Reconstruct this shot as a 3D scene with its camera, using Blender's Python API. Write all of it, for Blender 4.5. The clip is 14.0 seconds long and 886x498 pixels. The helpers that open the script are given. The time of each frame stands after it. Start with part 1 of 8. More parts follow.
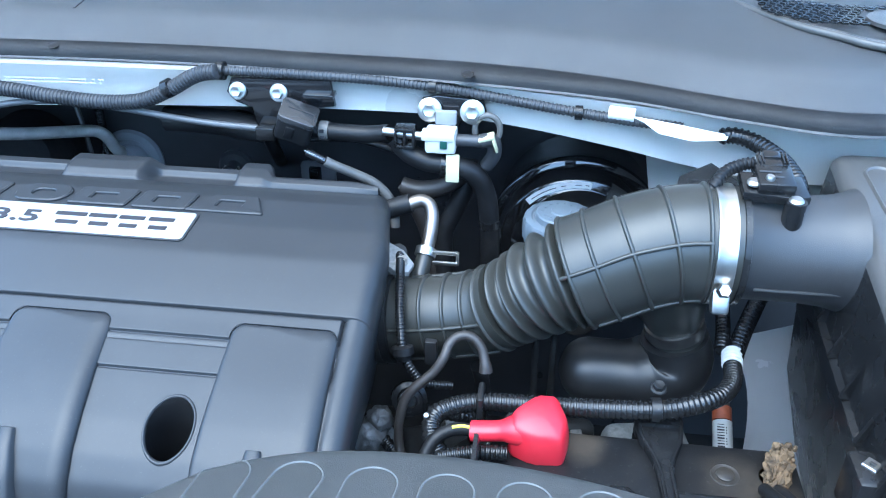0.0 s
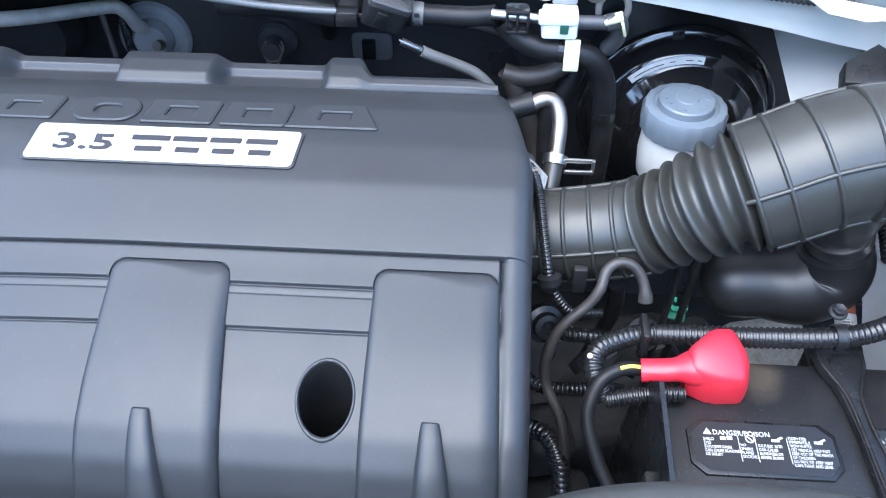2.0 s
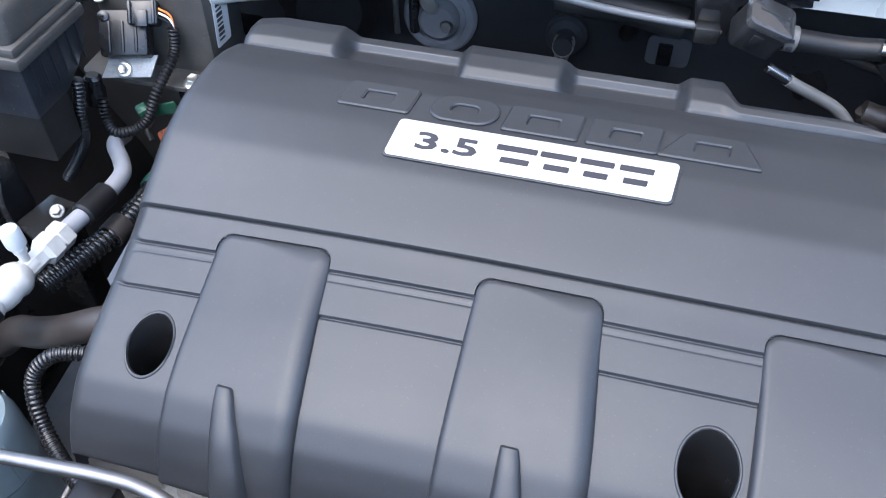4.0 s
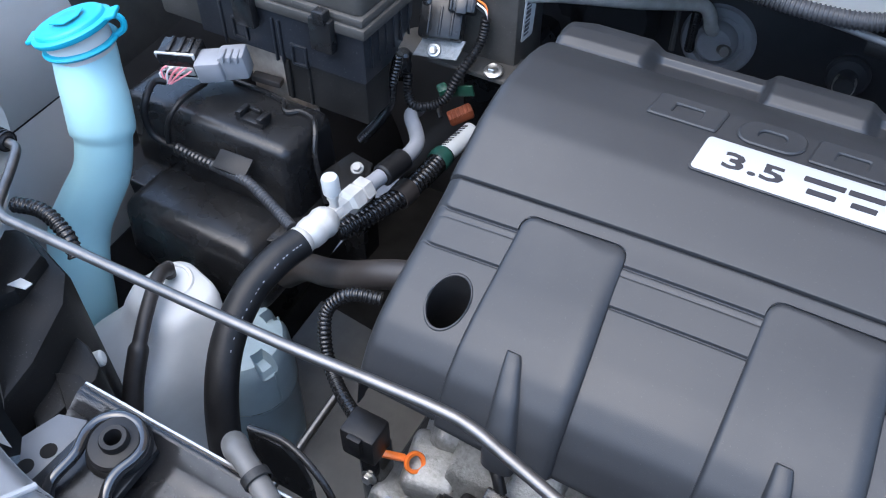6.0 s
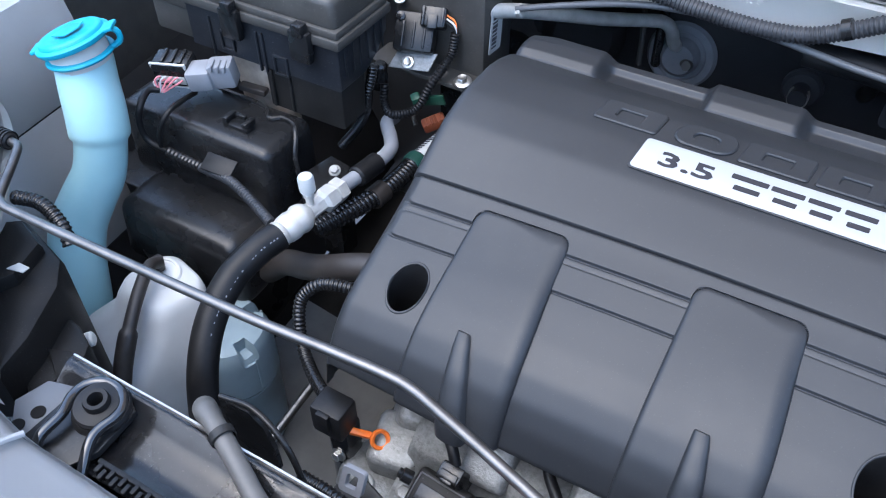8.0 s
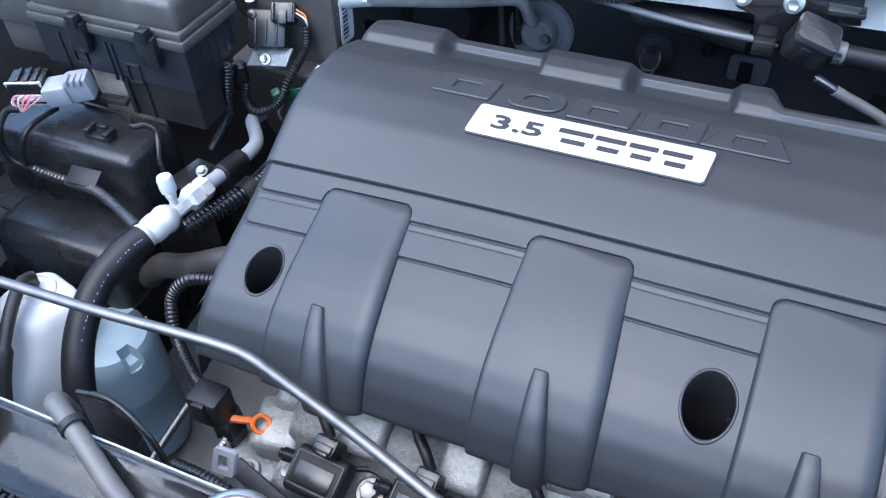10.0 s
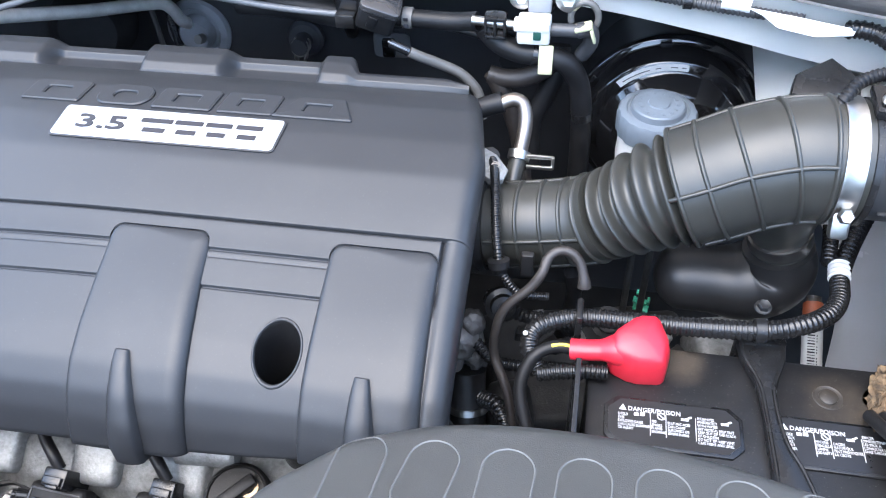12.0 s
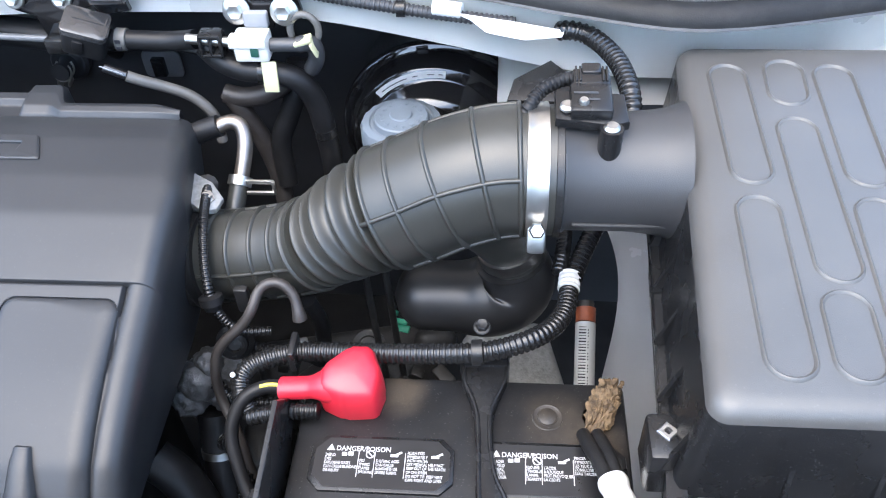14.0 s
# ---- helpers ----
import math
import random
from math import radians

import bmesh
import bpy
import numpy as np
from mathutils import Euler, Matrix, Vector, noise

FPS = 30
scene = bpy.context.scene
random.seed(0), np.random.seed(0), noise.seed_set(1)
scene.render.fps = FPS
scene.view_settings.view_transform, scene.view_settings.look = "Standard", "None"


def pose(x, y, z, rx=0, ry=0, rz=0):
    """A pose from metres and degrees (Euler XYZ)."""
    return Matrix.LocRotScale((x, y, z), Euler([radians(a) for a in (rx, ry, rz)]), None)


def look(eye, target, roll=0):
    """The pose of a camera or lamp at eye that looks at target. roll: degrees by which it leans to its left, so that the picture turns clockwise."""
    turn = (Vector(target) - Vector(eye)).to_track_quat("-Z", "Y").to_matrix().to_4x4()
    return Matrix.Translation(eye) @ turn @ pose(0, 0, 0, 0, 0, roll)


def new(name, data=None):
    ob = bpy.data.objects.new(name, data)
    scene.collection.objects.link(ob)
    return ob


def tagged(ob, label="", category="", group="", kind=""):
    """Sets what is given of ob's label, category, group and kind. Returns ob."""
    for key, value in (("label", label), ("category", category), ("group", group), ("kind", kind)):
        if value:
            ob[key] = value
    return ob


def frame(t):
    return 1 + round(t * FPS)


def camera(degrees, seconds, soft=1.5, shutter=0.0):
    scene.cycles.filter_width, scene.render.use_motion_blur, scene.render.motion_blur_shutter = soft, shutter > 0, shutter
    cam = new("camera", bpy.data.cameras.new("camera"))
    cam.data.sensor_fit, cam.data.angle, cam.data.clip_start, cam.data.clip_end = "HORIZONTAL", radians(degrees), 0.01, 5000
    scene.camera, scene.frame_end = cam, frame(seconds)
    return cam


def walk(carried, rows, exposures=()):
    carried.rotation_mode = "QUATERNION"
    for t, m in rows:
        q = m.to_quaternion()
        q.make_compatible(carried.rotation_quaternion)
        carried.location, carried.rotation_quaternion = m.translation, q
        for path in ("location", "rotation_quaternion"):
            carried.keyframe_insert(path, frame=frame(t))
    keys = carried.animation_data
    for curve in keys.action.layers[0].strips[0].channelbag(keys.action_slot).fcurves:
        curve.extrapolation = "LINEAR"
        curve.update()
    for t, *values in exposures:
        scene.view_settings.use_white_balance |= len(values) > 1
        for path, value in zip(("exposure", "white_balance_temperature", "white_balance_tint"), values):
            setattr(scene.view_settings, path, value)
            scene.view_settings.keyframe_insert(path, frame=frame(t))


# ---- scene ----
cam = camera(56.1, 14.0, 1.1)
METRES, EYE, TILT, LEAN, TURN = 1.25, 1.45, -32.0, 0.0, 7.5
ROWS = [
    (0.0, 0.0, 0.0, 0.0, 0.0, 0.0, -0.0),
    (0.5, -0.0293, 0.0351, 0.0038, -1.25, -1.44, 0.85),
    (1.0, -0.0587, 0.0457, 0.0299, -2.37, -7.25, 1.57),
    (1.5, -0.089, 0.067, 0.0419, -2.97, -10.58, 2.02),
    (2.0, -0.1278, 0.0881, 0.0651, -3.22, -12.21, 2.08),
    (2.5, -0.1643, 0.1052, 0.0762, -3.12, -12.95, 1.41),
    (3.0, -0.2129, 0.1171, 0.0867, -0.2, -13.75, -0.27),
    (3.5, -0.2542, 0.1255, 0.0925, 3.25, -14.16, -2.32),
    (4.0, -0.2877, 0.1323, 0.0951, 5.96, -14.6, -3.98),
    (6.5, -0.373, 0.0528, 0.0875, 20.21, -16.31, -12.15),
    (7.0, -0.3575, 0.0359, 0.0906, 20.26, -15.88, -12.3),
    (9.5, -0.2564, 0.0394, 0.078, 17.3, -13.7, -7.82),
    (10.0, -0.2312, 0.0329, 0.0755, 15.1, -13.42, -6.35),
    (10.5, -0.1895, 0.027, 0.0725, 11.47, -12.87, -4.53),
    (11.0, -0.1456, 0.0263, 0.0677, 8.14, -12.42, -2.5),
    (11.5, -0.0871, 0.0298, 0.067, 5.27, -12.38, -0.82),
    (12.0, -0.0383, 0.0238, 0.0665, 3.12, -12.34, 0.37),
    (12.5, 0.0139, 0.0176, 0.0658, 2.3, -12.34, 0.92),
    (13.0, 0.0518, 0.0426, 0.0674, 0.99, -12.15, 1.9),
    (13.5, 0.0936, 0.0613, 0.0696, -0.54, -12.34, 2.84),
    (14.0, 0.1182, 0.0658, 0.0742, -2.27, -12.61, 3.48),
]
walk(cam, [(t, pose(0, 0, EYE, TILT, LEAN, TURN) @ pose(METRES * x, METRES * y, METRES * z, 90 + pitch, roll, yaw)) for t, x, y, z, yaw, pitch, roll in ROWS],
     [(0.0, 3.16, 5350, -3), (0.6, 3.16, 5600, -1), (1.5, 3.23, 5900, 4), (3.0, 3.11, 6300, 8), (4.0, 2.95, 6450, 9), (6.5, 2.38, 6400, 8), (7.0, 2.34, 6400, 8), (9.5, 2.68, 5900, 8), (11.0, 3.02, 6200, 8), (12.5, 3.32, 6700, 8), (14.0, 3.19, 6800, 8)])


# ---- light ----
world = bpy.data.worlds.new("sky")
scene.world = world
world.use_nodes = True
wn = world.node_tree
sky = wn.nodes.new("ShaderNodeTexSky")
sky.sky_type = "NISHITA"
sky.sun_disc = False
sky.sun_elevation, sky.sun_rotation = radians(68), radians(209)
sky.air_density, sky.dust_density, sky.ozone_density = 1.0, 1.2, 1.0
wn.nodes["Background"].inputs["Strength"].default_value = 0.15
wn.links.new(sky.outputs[0], wn.nodes["Background"].inputs["Color"])
sun = new("sun", bpy.data.lights.new("sun", "SUN"))
sun.data.energy, sun.data.angle, sun.data.color = 0.50, radians(70), (1.0, 0.97, 0.93)
sun.matrix_world = look((-0.35, -0.62, 1.75), (0, 0, 0))


# ---- materials ----
def mat(name, color, rough=0.5, metal=0.0, var=0.25, scale=30.0, bump=0.15, grain=900.0, dust=0.0, spec=0.5, coat=0.0, dust_color=(0.30, 0.28, 0.25), trans=0.0, sss=0.0, flecks=0.0):
    """Procedural surface: colour that varies at two scales, grain relief and a little dust."""
    m = bpy.data.materials.new(name)
    m.use_nodes = True
    n, l = m.node_tree.nodes, m.node_tree.links
    b = n["Principled BSDF"]
    tc = n.new("ShaderNodeTexCoord")
    big = n.new("ShaderNodeTexNoise")
    big.inputs["Scale"].default_value, big.inputs["Detail"].default_value = scale, 6
    l.new(tc.outputs["Object"], big.inputs["Vector"])
    fine = n.new("ShaderNodeTexNoise")
    fine.inputs["Scale"].default_value, fine.inputs["Detail"].default_value = grain, 3
    l.new(tc.outputs["Object"], fine.inputs["Vector"])
    ramp = n.new("ShaderNodeMapRange")
    ramp.inputs["From Min"].default_value, ramp.inputs["From Max"].default_value = 0.3, 0.7
    ramp.inputs["To Min"].default_value, ramp.inputs["To Max"].default_value = 1 - var, 1 + var
    l.new(big.outputs["Fac"], ramp.inputs["Value"])
    mul = n.new("ShaderNodeMix")
    mul.data_type, mul.blend_type = "RGBA", "MULTIPLY"
    mul.inputs["Factor"].default_value = 1.0
    mul.inputs[6].default_value = (*color, 1)
    l.new(ramp.outputs["Result"], mul.inputs[7])
    out = mul.outputs[2]
    if dust > 0:
        speck = n.new("ShaderNodeMapRange")
        speck.inputs["From Min"].default_value, speck.inputs["From Max"].default_value = 0.48, 0.82
        speck.inputs["To Max"].default_value = dust
        mid = n.new("ShaderNodeTexNoise")
        mid.inputs["Scale"].default_value, mid.inputs["Detail"].default_value, mid.inputs["Roughness"].default_value = scale * 0.4, 12, 0.75
        l.new(tc.outputs["Object"], mid.inputs["Vector"])
        l.new(mid.outputs["Fac"], speck.inputs["Value"])
        dm = n.new("ShaderNodeMix")
        dm.data_type = "RGBA"
        l.new(speck.outputs["Result"], dm.inputs["Factor"])
        l.new(out, dm.inputs[6])
        dm.inputs[7].default_value = (*dust_color, 1)
        out = dm.outputs[2]
    if flecks > 0:
        dots = n.new("ShaderNodeTexNoise")
        dots.inputs["Scale"].default_value, dots.inputs["Detail"].default_value = 620, 1
        l.new(tc.outputs["Object"], dots.inputs["Vector"])
        cut = n.new("ShaderNodeMapRange")
        cut.inputs["From Min"].default_value, cut.inputs["From Max"].default_value = 0.70, 0.76
        cut.inputs["To Max"].default_value = flecks
        l.new(dots.outputs["Fac"], cut.inputs["Value"])
        sm = n.new("ShaderNodeMix")
        sm.data_type = "RGBA"
        l.new(cut.outputs["Result"], sm.inputs["Factor"])
        l.new(out, sm.inputs[6])
        sm.inputs[7].default_value = (0.42, 0.41, 0.38, 1)
        out = sm.outputs[2]
    l.new(out, b.inputs["Base Color"])
    rr = n.new("ShaderNodeMapRange")
    rr.inputs["To Min"].default_value, rr.inputs["To Max"].default_value = max(0.03, rough - 0.08), min(1, rough + 0.08)
    l.new(big.outputs["Fac"], rr.inputs["Value"])
    l.new(rr.outputs["Result"], b.inputs["Roughness"])
    b.inputs["Metallic"].default_value = metal
    b.inputs["Specular IOR Level"].default_value = spec
    b.inputs["Coat Weight"].default_value = coat
    b.inputs["Coat Roughness"].default_value = 0.08
    b.inputs["Transmission Weight"].default_value = trans
    if sss:
        b.inputs["Subsurface Weight"].default_value = sss
        b.inputs["Subsurface Radius"].default_value = (0.02, 0.02, 0.02)
        b.inputs["Subsurface Scale"].default_value = 0.5
    if bump:
        bp = n.new("ShaderNodeBump")
        bp.inputs["Strength"].default_value, bp.inputs["Distance"].default_value = bump, 0.0006
        l.new(fine.outputs["Fac"], bp.inputs["Height"])
        l.new(bp.outputs["Normal"], b.inputs["Normal"])
    return m


COVER = mat("grained_black_plastic", (0.0190, 0.0202, 0.0224), 0.45, var=0.06, scale=14, bump=0.12, grain=1600, dust=0.04, spec=0.47, flecks=0.04)
ELBOW = mat("moulded_black_elbow", (0.012, 0.012, 0.0125), 0.40, var=0.15, scale=22, bump=0.08, grain=900, dust=0.04, spec=0.5)
NECKMAT = mat("airbox_neck_plastic", (0.032, 0.032, 0.033), 0.44, var=0.08, scale=16, bump=0.2, grain=1300, dust=0.04, spec=0.45)
LAMPBLACK = mat("matt_lamp_plastic", (0.011, 0.0105, 0.010), 0.48, var=0.3, scale=20, bump=0.2, grain=700, dust=0.05, spec=0.22, dust_color=(0.14, 0.12, 0.10), flecks=0.10)
PLATEGREY = mat("grey_bracket_paint", (0.10, 0.102, 0.106), 0.38, var=0.15, scale=18, bump=0.06, dust=0.10, flecks=0.08)
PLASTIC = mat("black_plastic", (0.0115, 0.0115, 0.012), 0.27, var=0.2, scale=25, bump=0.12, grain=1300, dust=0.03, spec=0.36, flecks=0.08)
DUSTY = mat("dusty_black_plastic", (0.041, 0.0385, 0.035), 0.46, var=0.25, scale=22, bump=0.25, grain=900, dust=0.16, flecks=0.2)
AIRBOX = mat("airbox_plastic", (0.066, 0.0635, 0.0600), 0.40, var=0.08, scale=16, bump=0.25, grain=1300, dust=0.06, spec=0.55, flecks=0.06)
FRONT = mat("grey_black_trim", (0.088, 0.087, 0.082), 0.48, var=0.10, scale=18, bump=0.3, grain=1200, dust=0.06)
GLOSS = mat("gloss_black_paint", (0.011, 0.011, 0.012), 0.12, var=0.2, scale=12, bump=0.03, grain=300, dust=0.03, coat=0.9)
SATIN = mat("satin_black_paint", (0.024, 0.024, 0.025), 0.22, var=0.25, scale=14, bump=0.03, grain=200, dust=0.05, spec=0.5, coat=0.7, flecks=0.10)
FASCIA = mat("fascia_plastic", (0.28, 0.285, 0.29), 0.30, var=0.06, scale=14, bump=0.12, grain=1200, dust=0.05, spec=0.6)
WALLMAT = mat("light_blocking_wall", (0.075, 0.072, 0.07), 0.9, var=0.15, scale=3, bump=0.3, grain=60)
FIREWALL = mat("firewall_black", (0.034, 0.034, 0.0355), 0.30, var=0.3, scale=9, bump=0.1, grain=300, dust=0.05)
RUBBER = mat("black_rubber", (0.0085, 0.0085, 0.0092), 0.44, var=0.25, scale=40, bump=0.2, grain=800, dust=0.05, spec=0.26)
SEALRUBBER = mat("weathered_seal_rubber", (0.019, 0.019, 0.0205), 0.55, var=0.2, scale=30, bump=0.2, grain=800, dust=0.12)
TUBE = mat("intake_rubber", (0.027, 0.027, 0.0235), 0.37, var=0.12, scale=18, bump=0.15, grain=900, dust=0.05)
LOOM = mat("loom_plastic", (0.010, 0.010, 0.0105), 0.24, var=0.2, scale=40, bump=0.05, dust=0.04)
GREYLOOM = mat("grey_loom", (0.030, 0.031, 0.034), 0.45, var=0.2, scale=40, bump=0.05, dust=0.08)
SILVER = mat("silver_body_paint", (0.74, 0.74, 0.71), 0.30, 0.12, var=0.05, scale=8, bump=0.03, grain=200, dust=0.05, coat=0.3)
BATTERYTOP = mat("battery_lid_plastic", (0.0082, 0.0084, 0.0092), 0.42, flecks=0.14, var=0.25, scale=34, bump=0.25, grain=900, dust=0.08, spec=0.36, dust_color=(0.13, 0.10, 0.07))


def stain(m, spots, color):
    """Dusty stains with noisy outlines round the given places: (x, y, z, radius, strength)."""
    n, l = m.node_tree.nodes, m.node_tree.links
    b = n["Principled BSDF"]
    tc = n.new("ShaderNodeTexCoord")
    nz = n.new("ShaderNodeTexNoise")
    nz.inputs["Scale"].default_value, nz.inputs["Detail"].default_value, nz.inputs["Roughness"].default_value = 55, 8, 0.7
    l.new(tc.outputs["Object"], nz.inputs["Vector"])
    for x, y, z, r, k in spots:
        far = n.new("ShaderNodeVectorMath")
        far.operation = "DISTANCE"
        far.inputs[1].default_value = (x, y, z)
        l.new(tc.outputs["Object"], far.inputs[0])
        shape = n.new("ShaderNodeMapRange")
        shape.inputs["From Min"].default_value, shape.inputs["From Max"].default_value = r, r * 0.25
        l.new(far.outputs["Value"], shape.inputs["Value"])
        mul = n.new("ShaderNodeMath")
        mul.operation = "MULTIPLY"
        l.new(shape.outputs["Result"], mul.inputs[0])
        l.new(nz.outputs["Fac"], mul.inputs[1])
        edge = n.new("ShaderNodeMapRange")
        edge.inputs["From Min"].default_value, edge.inputs["From Max"].default_value, edge.inputs["To Max"].default_value = 0.12, 0.5, k
        l.new(mul.outputs[0], edge.inputs["Value"])
        mix = n.new("ShaderNodeMix")
        mix.data_type = "RGBA"
        mix.inputs[7].default_value = (*color, 1)
        l.new(b.inputs["Base Color"].links[0].from_socket, mix.inputs[6])
        l.new(edge.outputs["Result"], mix.inputs["Factor"])
        l.new(mix.outputs[2], b.inputs["Base Color"])


stain(BATTERYTOP, ((0.052, 0.545, 0.912, 0.034, 0.42), (0.180, 0.520, 0.912, 0.044, 0.26), (0.212, 0.502, 0.912, 0.034, 0.40)), (0.105, 0.082, 0.058))
TARNISH = mat("tarnished_pipe", (0.22, 0.19, 0.165), 0.34, 0.9, var=0.25, scale=60, bump=0.1)
COWLMAT = mat("faded_cowl_plastic", (0.112, 0.112, 0.113), 0.46, var=0.08, scale=12, bump=0.3, grain=1200, dust=0.06)
BAYPAINT = mat("bay_paint", (0.52, 0.535, 0.555), 0.26, 0.15, var=0.05, scale=10, bump=0.03, grain=300, dust=0.02, coat=0.3)
STEEL = mat("zinc_steel", (0.50, 0.49, 0.465), 0.34, 1.0, var=0.12, scale=90, bump=0.1)
ALU = mat("cast_aluminium", (0.29, 0.29, 0.28), 0.52, 0.5, var=0.15, scale=240, bump=1.0, grain=420, dust=0.75, dust_color=(0.06, 0.055, 0.05))
TUBEALU = mat("aluminium_pipe", (0.54, 0.525, 0.49), 0.44, 0.35, var=0.15, scale=60, bump=0.15, dust=0.10)
RODSTEEL = mat("prop_rod_steel", (0.15, 0.143, 0.136), 0.36, 0.9, var=0.2, scale=60, bump=0.1, dust=0.10)
RED = mat("red_vinyl", (0.50, 0.018, 0.034), 0.34, var=0.12, scale=30, bump=0.08, grain=400)
WHITE = mat("white_plastic", (0.54, 0.53, 0.49), 0.45, var=0.05, scale=40, bump=0.05)
YELLOWISH = mat("yellowed_plastic", (0.48, 0.46, 0.28), 0.45, var=0.08, scale=40, bump=0.05)
TANK = mat("milky_tank", (0.52, 0.52, 0.50), 0.55, var=0.10, scale=16, bump=0.1, dust=0.12, sss=0.25)
WASHER = mat("washer_neck_blue", (0.36, 0.60, 0.63), 0.36, var=0.07, scale=10, bump=0.03, sss=0.35)
WASHERCAP = mat("blue_cap", (0.01, 0.33, 0.46), 0.40, var=0.06, scale=30, bump=0.05)
PSBLUE = mat("pale_blue_plastic", (0.225, 0.29, 0.315), 0.42, var=0.10, scale=25, bump=0.08, dust=0.10)
GREYCAP = mat("grey_cap_plastic", (0.122, 0.146, 0.172), 0.45, var=0.08, scale=40, bump=0.06, dust=0.05)
GREYPLUG = mat("grey_connector", (0.22, 0.225, 0.24), 0.5, var=0.08, scale=50, bump=0.05)
ORANGE = mat("orange_plastic", (0.85, 0.19, 0.03), 0.42, var=0.06, bump=0.05)
RUST = mat("rust_orange", (0.25, 0.060, 0.022), 0.55, var=0.3, scale=80, bump=0.2)
GREEN = mat("green_plastic", (0.02, 0.36, 0.20), 0.42, var=0.08, bump=0.05)
GREENTAPE = mat("green_flag_tape", (0.008, 0.050, 0.028), 0.45, var=0.2, scale=60, bump=0.1)
TEAL = mat("teal_tape", (0.012, 0.060, 0.045), 0.45, var=0.2, scale=60, bump=0.1)
BROWNHOSE = mat("brown_black_hose", (0.024, 0.020, 0.018), 0.5, var=0.2, scale=40, bump=0.15, dust=0.12)
GREYHOSE = mat("grey_rubber_hose", (0.090, 0.086, 0.080), 0.5, var=0.15, scale=40, bump=0.1, dust=0.15)
# near-black that stands for shade in the bay's depths and in holes
ABYSS = mat("deep_shade", (0.012, 0.0115, 0.011), 0.9, var=0.4, scale=20, bump=0.3, grain=200, spec=0.1)
CRUST = mat("corroded_terminal", (0.10, 0.065, 0.035), 0.9, var=0.6, scale=160, bump=1.0, grain=350, dust=0.40, dust_color=(0.27, 0.20, 0.11))
BADGE = mat("silver_badge", (0.50, 0.51, 0.51), 0.34, 0.4, var=0.03, bump=0.02)
DARK = mat("dark_lettering", (0.02, 0.02, 0.025), 0.4, var=0.05, bump=0)
PAPER = mat("white_print", (0.66, 0.66, 0.64), 0.5, var=0.04, bump=0)
LABELBLACK = mat("black_label", (0.012, 0.012, 0.013), 0.3, var=0.1, bump=0.02)
LABELGREY = mat("pale_label", (0.45, 0.46, 0.45), 0.4, var=0.06, scale=60, bump=0.03)
GOLD = mat("brass_print", (0.50, 0.34, 0.20), 0.45, 0.4, var=0.1, bump=0.05)
HOODMAT = mat("hood_lining", (0.66, 0.49, 0.38), 0.8, var=0.15, scale=9, bump=0.3, grain=300)
GROUND = mat("asphalt", (0.10, 0.10, 0.105), 0.85, var=0.2, scale=12, bump=0.6, grain=120)
GRIME = mat("grimy_metal", (0.014, 0.0135, 0.013), 0.55, 0.2, var=0.4, scale=50, bump=0.5, grain=400, dust=0.15)
WINGPAINT = mat("polished_wing_paint", (0.68, 0.68, 0.67), 0.20, 0.15, var=0.06, scale=8, bump=0.02, grain=200, dust=0.06, coat=0.5)
CASTDARK = mat("stained_casting", (0.105, 0.105, 0.106), 0.5, 0.4, var=0.35, scale=120, bump=1.0, grain=420, dust=0.6, dust_color=(0.03, 0.028, 0.026))
FUSEBODY = mat("blue_black_plastic", (0.0110, 0.0125, 0.0160), 0.33, var=0.25, scale=24, bump=0.15, grain=1000, dust=0.05, spec=0.4, flecks=0.14)
BEIGE = mat("stained_bare_plate", (0.36, 0.31, 0.26), 0.5, 0.2, var=0.35, scale=50, bump=0.3, grain=300, dust=0.4, dust_color=(0.12, 0.08, 0.06))
PINK = mat("pink_wire", (0.75, 0.25, 0.27), 0.5, bump=0)
YELLOW = mat("yellow_wire", (0.75, 0.62, 0.08), 0.5, bump=0)


# ---- mesh helpers; every mesh is built at its place in the world ----
def V(*a):
    return Vector(a)


def thing(name, label, category, at, group="", kind=""):
    e = new(name)
    e.empty_display_size = 0.02
    e.matrix_basis = Matrix.Translation(at)
    return tagged(e, label, category, group, kind)


def finish(bm, name, material, angle=38):
    bmesh.ops.recalc_face_normals(bm, faces=bm.faces)
    me = bpy.data.meshes.new(name)
    bm.to_mesh(me)
    bm.free()
    for p in me.polygons:
        p.use_smooth = True
    me.set_sharp_from_angle(angle=radians(angle))
    me.materials.append(material)
    return me


def part(name, bm, material, parent=None, label="", angle=38):
    """One mesh object, under its thing or part."""
    ob = new(name, finish(bm, name, material, angle))
    if parent:
        ob.parent = parent
        up, inv = parent, Matrix.Identity(4)
        while up:
            inv = inv @ up.matrix_basis.inverted() if up.type == "EMPTY" else inv
            up = up.parent
        if parent.type == "EMPTY":
            ob.matrix_parent_inverse = inv
    if label:
        ob["label"] = label
    return ob


def single(name, bm, material, label, category, group="", kind="", angle=38):
    return tagged(part(name, bm, material, None, "", angle), label, category, group, kind)


